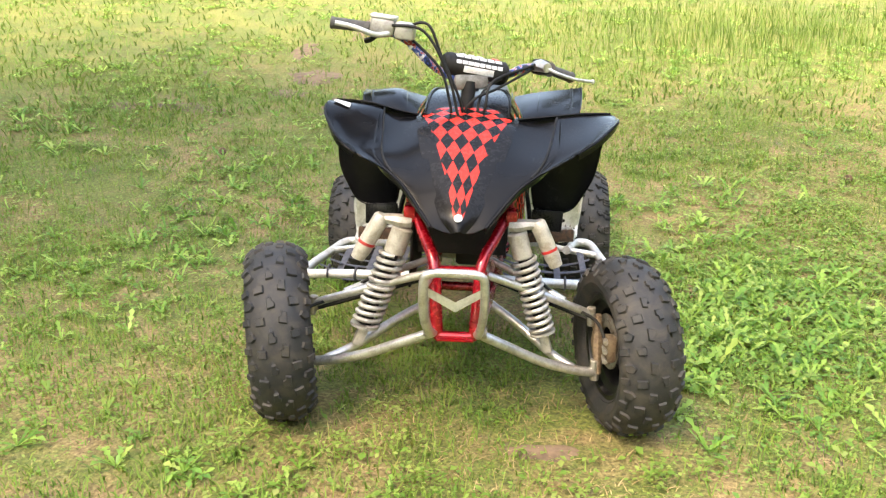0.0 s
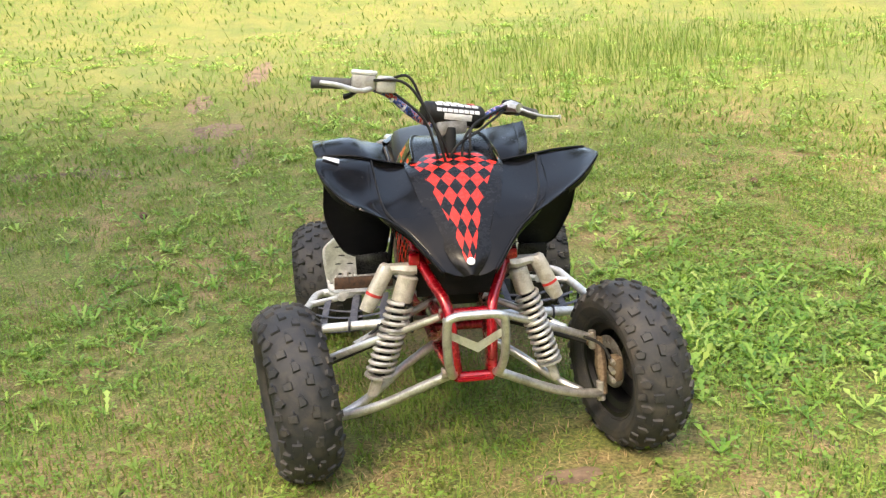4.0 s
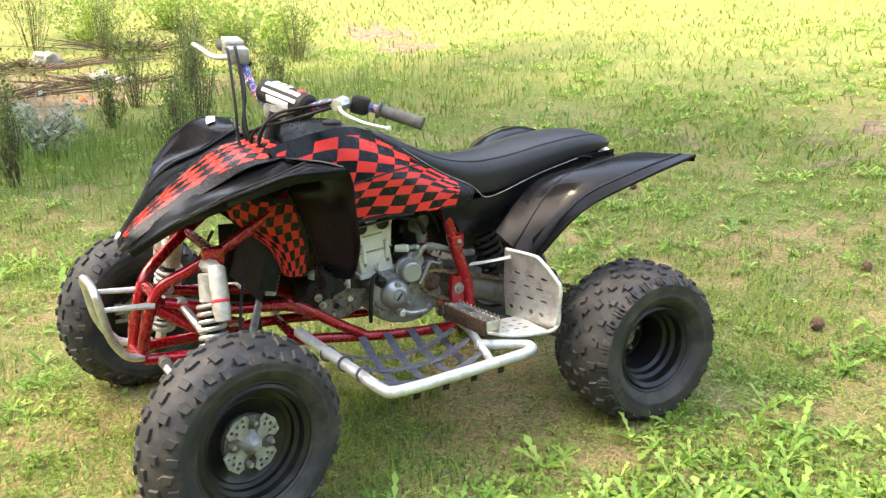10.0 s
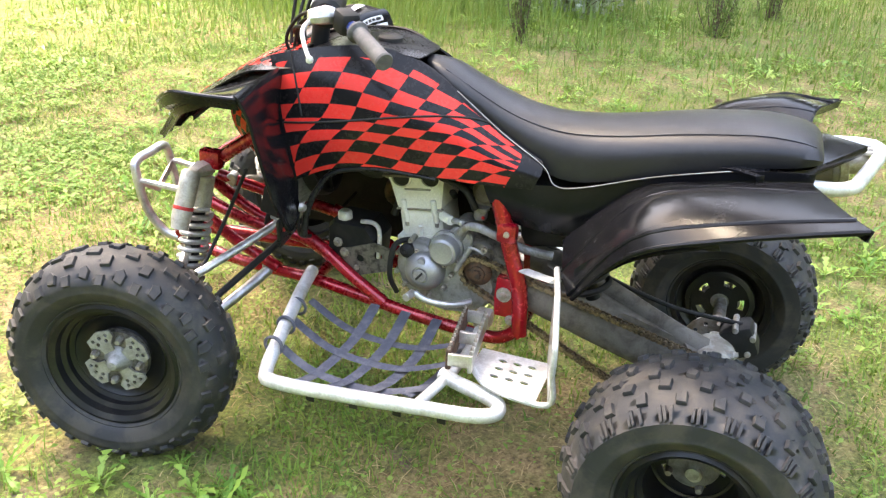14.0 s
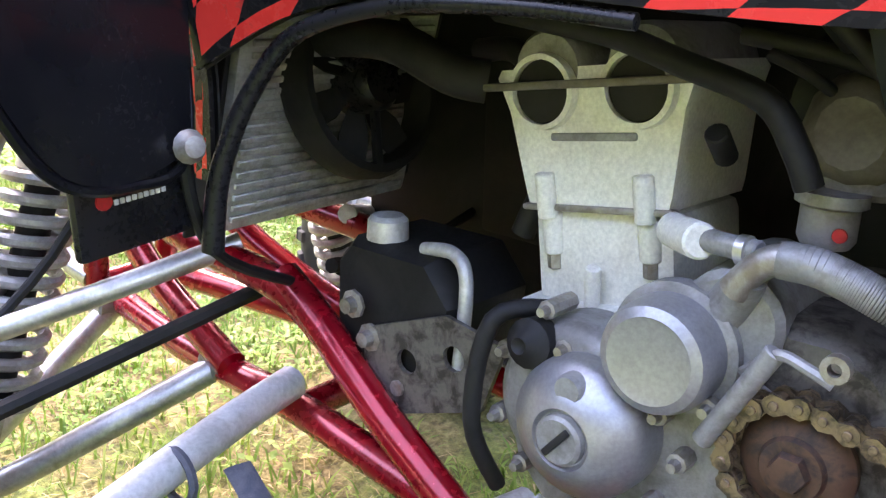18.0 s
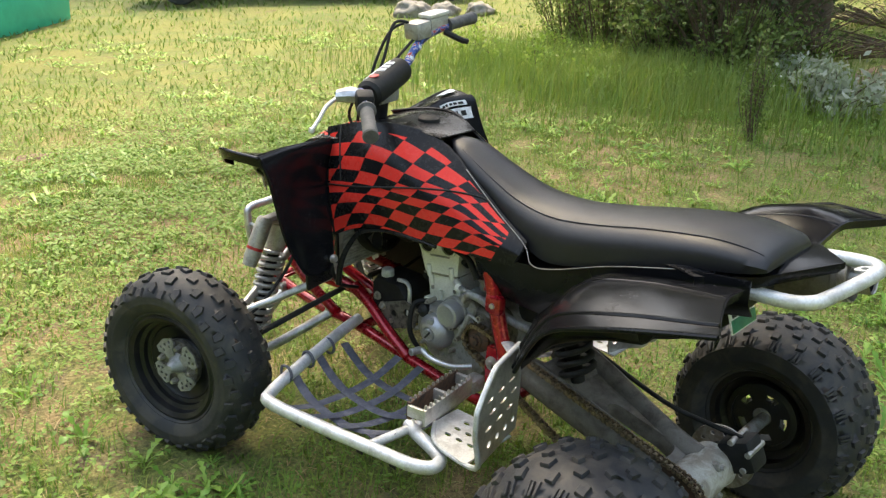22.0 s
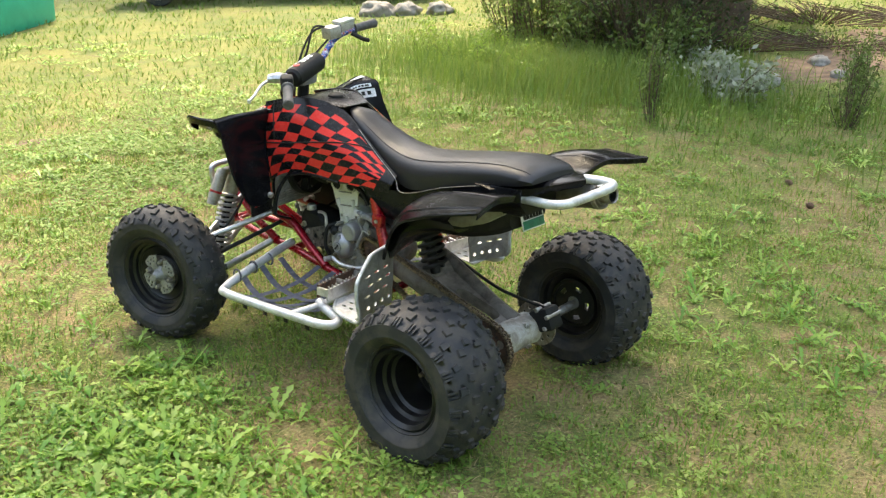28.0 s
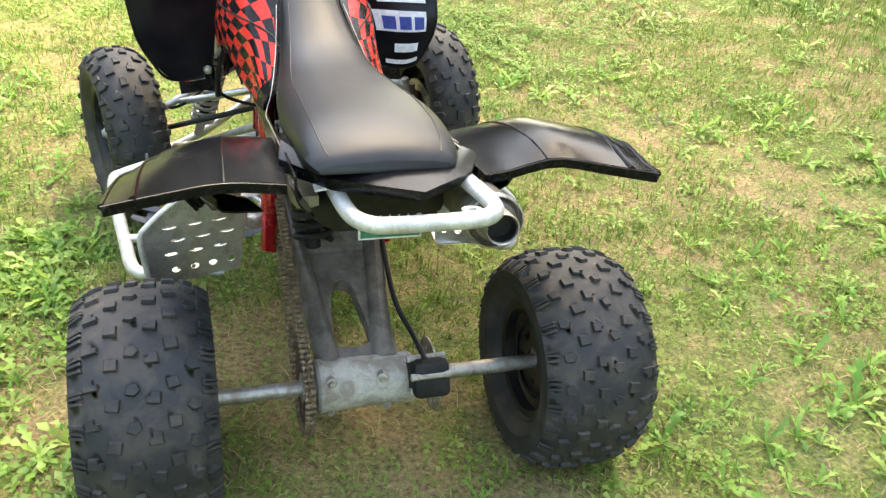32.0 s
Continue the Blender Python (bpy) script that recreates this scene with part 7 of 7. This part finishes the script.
def pine_cone(x, y, r):
    bm = bmesh.new()
    for i in range(9):
        t = i / 8
        rr = r * math.sin(math.pi * (0.12 + 0.8 * t)) * (1.1 - 0.4 * t)
        for k in range(8):
            a = 2 * math.pi * (k + 0.5 * (i % 2)) / 8
            box((r * 0.55, r * 0.45, r * 0.12), Matrix.Rotation(a, 4, "Z") @ Matrix.Translation((rr * 0.6, 0, r * (0.15 + 1.5 * t))) @ Matrix.Rotation(-0.5, 4, "Y"), r * 0.04, bm, 1)
    for v in bm.verts:
        v.co = Matrix.Translation((x, y, ground_z(x, y) + r * 0.75)) @ Matrix.Rotation(1.35, 4, "X") @ Matrix.Translation((0, 0, -r * 0.9)) @ v.co
    return tagged(part("pine_cone", bm, CONE), "small brown pine cone lying on the lawn", "pine cone", group="pine cones")


for x, y, r in ((0.30, 1.66, 0.035), (0.0, 2.32, 0.03), (-3.3, 0.35, 0.026), (-2.95, 0.62, 0.026), (-1.9, 2.5, 0.03), (2.1, 2.2, 0.03)):
    pine_cone(x, y, r)


# ---- bushes and the far side of the clearing ----
def twigs(bm_pts, n, spread, height, seed, base):
    rnd = random.Random(seed)
    lines = []
    for _ in range(n):
        a, q = rnd.uniform(0, 2 * math.pi), rnd.random()
        s0 = Vector((base[0] + 0.25 * spread * math.cos(a) * q, base[1] + 0.25 * spread * math.sin(a) * q, base[2] - 0.03))
        h = height * rnd.uniform(0.55, 1.05)
        tip = s0 + Vector((spread * q * math.cos(a) * rnd.uniform(0.5, 1.0), spread * q * math.sin(a) * rnd.uniform(0.5, 1.0), h))
        mid = s0.lerp(tip, 0.5) + Vector((rnd.uniform(-0.06, 0.06), rnd.uniform(-0.06, 0.06), 0.08 * h))
        lines.append(crom([s0, mid, tip], 5))
    return lines


def leaf_cloud(points, size, seed, droop=0.0):
    """Small two-triangle leaves turned every way, at the given places."""
    rng = np.random.default_rng(seed)
    pts = np.array(points)
    k = len(pts)
    a, b = rng.normal(size=(k, 3)), rng.normal(size=(k, 3))
    a[:, 2] -= droop
    a /= np.linalg.norm(a, axis=1)[:, None]
    b -= a * (a * b).sum(1)[:, None]
    b /= np.linalg.norm(b, axis=1)[:, None]
    ln = size * rng.uniform(0.6, 1.3, k)[:, None]
    v = np.stack([pts, pts + a * ln * 0.5 + b * ln * 0.25, pts + a * ln, pts + a * ln * 0.5 - b * ln * 0.25], 1).reshape(-1, 3)
    o = (np.arange(k) * 4)[:, None]
    return v, np.concatenate([o + [0, 1, 2], o + [0, 2, 3]], 0)


def shrub(name, x, y, spread, height, stems, leaves, leaf_size, leaf_mat, stem_mat, seed, label, start=0.25, stem_r=0.006, droop=0.0):
    z = ground_z(x, y)
    rnd = random.Random(seed)
    root = new(name)
    root.location = (x, y, z)
    lines = twigs(None, stems, spread, height, seed, (0, 0, 0))
    bm = bmesh.new()
    pts = []
    for ln in lines:
        tube(ln, (stem_r, stem_r * 0.35), 5, 1, bm=bm)
    for _ in range(leaves):
        ln = rnd.choice(lines)
        t = start + (1 - start) * rnd.random()
        i = min(int(t * (len(ln) - 1)), len(ln) - 2)
        p = ln[i].lerp(ln[i + 1], t * (len(ln) - 1) - i)
        j = 0.07 * spread + 0.02
        pts.append((p.x + rnd.gauss(0, j), p.y + rnd.gauss(0, j), max(p.z + rnd.gauss(0, j), 0.01)))
    part("branchwork", bm, stem_mat, root, lean=False)["kind"] = "stuff"
    v, t = leaf_cloud(pts, leaf_size, seed, droop)
    cr = mesh_of("crown", v, t, leaf_mat)
    cr.parent = root
    return tagged(root, label, "shrub", group="shrubs")


for i, (x, y, sp, h) in enumerate(((-5.65, 0.48, 0.45, 0.95), (-7.4, 0.7, 0.55, 1.15), (-6.6, 1.5, 0.35, 0.8), (-9.4, 2.6, 0.6, 1.0), (-8.2, 1.6, 0.5, 0.9), (-4.9, 0.15, 0.35, 0.75), (-4.08, -1.10, 0.16, 0.80), (-6.2, -0.2, 0.3, 0.6), (-7.2, 0.15, 0.45, 1.0), (-11.3, 0.3, 0.7, 1.3), (-9.8, 1.3, 0.6, 1.1), (-12.2, -0.6, 0.8, 1.3), (-8.3, 0.9, 0.4, 0.8))):
    shrub("broom_shrub", x, y, sp * 0.62, h * 0.9, 26, 800, 0.036, BROOM, TWIG, 40 + i, "upright dark green broom shrub in dry grass", 0.15, 0.004)
shrub("pale_shrub", -5.15, -1.05, 0.55, 0.40, 36, 1500, 0.06, PALE, TWIG, 71, "half-dead shrub with silvery white leaves")
shrub("pale_shrub", -5.75, -1.55, 0.4, 0.38, 26, 700, 0.06, PALE, TWIG, 72, "half-dead shrub with silvery white leaves")
for i, (x, y, sp, h) in enumerate(((-6.7, -2.6, 1.8, 3.0), (-9.0, -3.4, 1.6, 3.0))):
    shrub("dense_bush", x, y, sp, h, 150, 17000, 0.075, BUSH, TWIG, 90 + i, "dense dark bush with hanging brown twigs", 0.05, 0.010, 0.4)
for i, (x, y) in enumerate(((-5.0, -2.2), (-5.3, -3.2), (-4.9, -3.6), (-5.2, -4.2), (-6.1, -4.4), (-5.5, -5.0), (-4.7, -2.8))):
    shrub("leafy_weed", x, y, 0.32, 0.28 + 0.08 * (i % 3), 16, 700, 0.04, WEED, TWIG, 150 + i, "leafy green weed growing in the tall grass", 0.05, 0.003)
for i, (x, y, sp, h) in enumerate(((-6.2, -3.7, 0.8, 1.5), (-5.9, -2.9, 0.6, 0.9), (-6.6, -4.4, 0.9, 1.6), (-5.75, -2.0, 0.5, 0.75))):
    shrub("leafy_bush", x, y, sp, h, 60, 4200, 0.055, BROOM, TWIG, 210 + i, "leafy green bush growing in front of the dense one", 0.05, 0.006)
shrub("twig_heap", -6.15, -2.35, 1.3, 1.2, 260, 3500, 0.05, BUSH, TWIG, 171, "tangle of dead brown twigs round a tree foot", 0.0, 0.007)
for i, (x, y, sp, h) in enumerate(((-9.0, 0.15, 1.2, 0.14), (-10.8, -0.8, 1.9, 0.18), (-8.3, -1.2, 1.5, 0.13), (-7.6, -2.1, 1.5, 0.22), (-12.0, 0.9, 1.8, 0.20), (-10.0, -2.0, 1.9, 0.25))):
    shrub("twig_heap", x, y, sp, h, 130, 500, 0.05, BROOM, TWIG, 180 + i, "low heap of dead brown twigs on bare earth", 0.0, 0.010)
for i, (x, y) in enumerate(((-11.5, 2.2), (-12.8, 0.2), (-10.2, 2.6), (-13.2, 1.6))):
    shrub("leafy_weed", x, y, 0.8, 0.7, 26, 1500, 0.07, WEED, TWIG, 190 + i, "leafy green weed growing in the tall grass", 0.05, 0.004)
shrub("edge_bush", 5.7, 11.2, 1.3, 1.3, 40, 5200, 0.09, BUSH, TWIG, 172, "dark green bush at the top of the lawn", 0.03, 0.012)
for i, (x, y) in enumerate(((-10.5, 9.5), (-14, 8), (-17, 5), (6.5, 15.5), (0, 17.5), (-7, 16), (-18, 9), (-19, 1), (-16, 12), (-12, 14), (-19, -3))):
    shrub("edge_bush", x, y, 1.6, 1.6, 40, 4200, 0.10, BUSH, TWIG, 120 + i, "green bush at the edge of the clearing", 0.05, 0.012)

# earth mounds, stones
STONE = worn("pale_stone", (0.30, 0.28, 0.25), (0.19, 0.175, 0.155), (0.8, 0.95), scale=8, grain=90, relief=0.6)


def lump(name, x, y, sx, sy, h, mat, seed, label, category, rough=0.35, sink=0.25):
    bm = bmesh.new()
    bmesh.ops.create_icosphere(bm, subdivisions=4, radius=1.0)
    for v in bm.verts:
        d = 1 + rough * noise.noise(v.co * 1.7 + Vector((seed, 0, 0))) + rough * 0.5 * noise.noise(v.co * 4.5 + Vector((0, seed, 0)))
        v.co = Vector((v.co.x * sx * d, v.co.y * sy * d, v.co.z * h * d))
    ob = part(name, bm, mat, angle=150)
    ob.location = (x, y, ground_z(x, y) + h * (1 - sink) - h * 0.5)
    return tagged(ob, label, category)


lump("earth_mound", -13.0, 8.6, 3.0, 1.2, 0.3, EARTH, 9, "bare brown earth bank", "mound", 0.4)
for i, (x, y, r) in enumerate(((-7.85, -8.3, 0.30), (-8.25, -8.0, 0.26), (-8.6, -7.6, 0.24), (-5.5, -1.0, 0.14), (-7.2, -0.95, 0.12), (-6.8, -0.6, 0.10))):
    lump("boulder", x, y, r, r * 0.8, r * 0.6, STONE, 20 + i, "pale weathered stone in the grass", "stone", 0.3)

for i, (x, y, r) in enumerate(((-5.45, -1.42, 0.11), (-5.62, -1.30, 0.09), (-5.30, -1.25, 0.08), (-6.1, -0.95, 0.10), (-9.1, 0.0, 0.20), (-8.8, 0.25, 0.15), (-10.9, -0.5, 0.28))):
    lump("stone", x, y, r, r * 0.8, r * 0.6, STONE, 40 + i, "small pale stone lying in the weeds", "stone", 0.3)
lump("orange_scrap", -7.7, -0.35, 0.07, 0.04, 0.04, worn("orange_plastic", (0.75, 0.16, 0.03), (0.55, 0.10, 0.02), (0.4, 0.6)), 61, "small orange plastic scrap on bare earth", "scrap", 0.3)

# the teal box, the trailer, the trees beyond
TEAL = worn("teal_plastic", (0.01, 0.56, 0.40), (0.01, 0.48, 0.34), (0.35, 0.5), scale=2)
DARK = worn("trailer_black", (0.02, 0.02, 0.022), (0.05, 0.045, 0.04), (0.5, 0.7), scale=4)
WOOD = worn("weathered_wood", (0.30, 0.26, 0.21), (0.19, 0.16, 0.13), (0.8, 0.9), scale=5)
TARP = worn("pale_tarp", (0.50, 0.46, 0.40), (0.36, 0.33, 0.29), (0.6, 0.8), scale=3)


def stand(name, x, y, turn):
    ob = new(name)
    ob.matrix_world = pose(x, y, ground_z(x, y), 0, 0, turn)
    return ob


bin_ = tagged(stand("teal_tank", -3.05, -12.1, 38), "large teal plastic tank standing on the grass", "tank")
part("body", box((2.6, 1.3, 0.95), pose(0, 0, 0.46), 0.12), TEAL, bin_, lean=False)
part("lid", box((2.5, 1.2, 0.08), pose(0, 0, 0.95), 0.03), TEAL, bin_, lean=False)
trailer = tagged(stand("flat_trailer", -8.5, -11.3, 137), "black flatbed trailer loaded with boards and tarpaulin", "trailer")
part("bed", box((5.2, 1.7, 0.10), pose(0, 0, 0.62), 0.02), DARK, trailer, lean=False)
for k in range(7):
    part("rail_post", box((0.05, 0.05, 0.40), pose(-2.5 + 0.83 * k, 0.83, 0.85), 0.008), DARK, trailer, lean=False)
    part("rail_post", box((0.05, 0.05, 0.40), pose(-2.5 + 0.83 * k, -0.83, 0.85), 0.008), DARK, trailer, lean=False)
for y in (0.83, -0.83):
    part("side_rail", box((5.1, 0.05, 0.05), pose(0, y, 1.06), 0.008), DARK, trailer, lean=False)
for x in (-2.3, 2.3):
    part("leg", box((0.07, 0.07, 0.6), pose(x, 0.7, 0.30), 0.01), DARK, trailer, lean=False)
    part("leg", box((0.07, 0.07, 0.6), pose(x, -0.7, 0.30), 0.01), DARK, trailer, lean=False)
part("tarpaulin", loft([[(x, 0.6 * w * c, 0.72 + 0.32 * w * max(sn, -0.2)) for c, sn in ((math.cos(2 * math.pi * k / 14), math.sin(2 * math.pi * k / 14)) for k in range(14))] for x, w in ((-1.6, 0.4), (-1.2, 0.9), (-0.2, 1.0), (0.9, 0.8), (1.3, 0.3))], 3), TARP, trailer, lean=False)
for k in range(4):
    part("board", box((3.6, 0.18, 0.04), pose(0.4, -0.45 + 0.2 * k, 1.12 + 0.03 * (k % 2), 0, 2, 3 * k - 4), 0.006), WOOD, trailer, lean=False)
cart = tagged(stand("box_trailer", -6.55, -12.65, 137), "small black box trailer with a white wheel", "trailer")
part("body", box((1.8, 1.1, 0.5), pose(0, 0, 0.62), 0.03), DARK, cart, lean=False)
part("mudguard", box((0.8, 0.16, 0.06), pose(0.1, 0.66, 0.72), 0.02), DARK, cart, lean=False)
for y in (0.66, -0.66):
    tw = part("wheel", lathe([(0.20, -0.09), (0.29, -0.09), (0.31, -0.06), (0.31, 0.06), (0.29, 0.09), (0.20, 0.09)], along((0.1, y, 0.31), (0.1, y + 1, 0.31)), 28, closed=True), RUBBER, cart, lean=False)
    part("rim", lathe([(0, 0.06), (0.05, 0.07), (0.16, 0.03), (0.20, 0.08), (0.20, -0.08), (0, -0.05)], along((0.1, y, 0.31), (0.1, y + 1, 0.31)), 24), ALU_WHITE, tw, lean=False)
part("drawbar", rod((-0.9, 0, 0.5), (-1.9, 0, 0.4), 0.04), DARK, cart, lean=False)


def tree(x, y, height, crown_r, crown_h, crown_z, seed, leaves, label, trunk_r=0.2, shift=(0, 0), leaf=0.22):
    """A tapered trunk with limbs, and a crown of leaf clumps with gaps."""
    rnd = random.Random(seed)
    root = new("tree")
    root.location = (x, y, ground_z(x, y))
    bm = bmesh.new()
    top = Vector((shift[0] * 0.5, shift[1] * 0.5, height))
    tube([(0, 0, -0.3), (0.05, 0.03, height * 0.3), (shift[0] * 0.25, shift[1] * 0.25, height * 0.65), top], (trunk_r, trunk_r * 0.3), 10, 6, bm=bm)
    clumps = []
    for _ in range(60):
        a, q, h = rnd.uniform(0, 2 * math.pi), math.sqrt(rnd.random()), rnd.uniform(-1, 1)
        w = math.sqrt(max(1 - h * h, 0.05))
        c = Vector((shift[0] + crown_r * q * w * math.cos(a), shift[1] + crown_r * q * w * math.sin(a), crown_z + crown_h * h * 0.5))
        clumps.append((c, rnd.uniform(0.45, 0.95)))
        s0 = Vector((shift[0] * 0.3, shift[1] * 0.3, height * rnd.uniform(0.5, 0.9)))
        tube([s0, s0.lerp(c, 0.5) + Vector((0, 0, 0.3)), c], (trunk_r * 0.22, 0.012), 5, 4, bm=bm)
    part("trunk", bm, BARK, root, lean=False)
    pts = []
    for _ in range(leaves):
        c, r = rnd.choice(clumps)
        pts.append((c.x + rnd.gauss(0, r * 0.6), c.y + rnd.gauss(0, r * 0.6), c.z + rnd.gauss(0, r * 0.4)))
    v, t = leaf_cloud(pts, leaf, seed)
    cr = mesh_of("crown", v, t, BUSH)
    cr.parent = root
    return tagged(root, label, "tree", group="trees")


# the tall tree: its crown is out of view, placed so its shadow covers the bike
tree(-8.5, -2.6, 10.0, 5.75, 2.4, 10.6, 11, 15000, "tall tree, its unseen broad crown placed to shade the lawn", 0.26, (2.45, -1.65), 0.34)
for i, (x, y) in enumerate(((-9, -22), (-11.5, -24), (-13, -21), (-16, -23), (-6, -25), (-19, -18), (-21, -12), (-3, -26), (-24, -6), (-22, 3), (-19, 11), (-14, 19), (-6, 22), (3, 21), (9, 19))):
    tree(x, y, 11 + i % 3, 2.4, 7, 8.5, 200 + i, 3000, "slim dark tree beyond the clearing", 0.2, (0, 0), 0.4)

# unseen ring of trees, added to cut low skylight and darken reflections
for i in range(16):
    a = radians(-92 + 9 * i)
    r = 14.5 + 2.5 * (i % 2)
    tree(r * math.cos(a), r * math.sin(a), 7 + i % 3, 3.0, 6, 4.6, 300 + i, 2600, "unseen leafy tree added to block low skylight", 0.22, (0, 0), 0.6)

# trees hidden behind the rise, added to darken grazing reflections on the panels
for i in range(14):
    a = radians(112 + 9.5 * i)
    r = 25.0 + 2.0 * (i % 2)
    tree(r * math.cos(a), r * math.sin(a), 12 + i % 3, 3.4, 11, 6.5, 400 + i, 3000, "unseen dense tree added behind the rise to darken reflections", 0.25, (0, 0), 0.8)
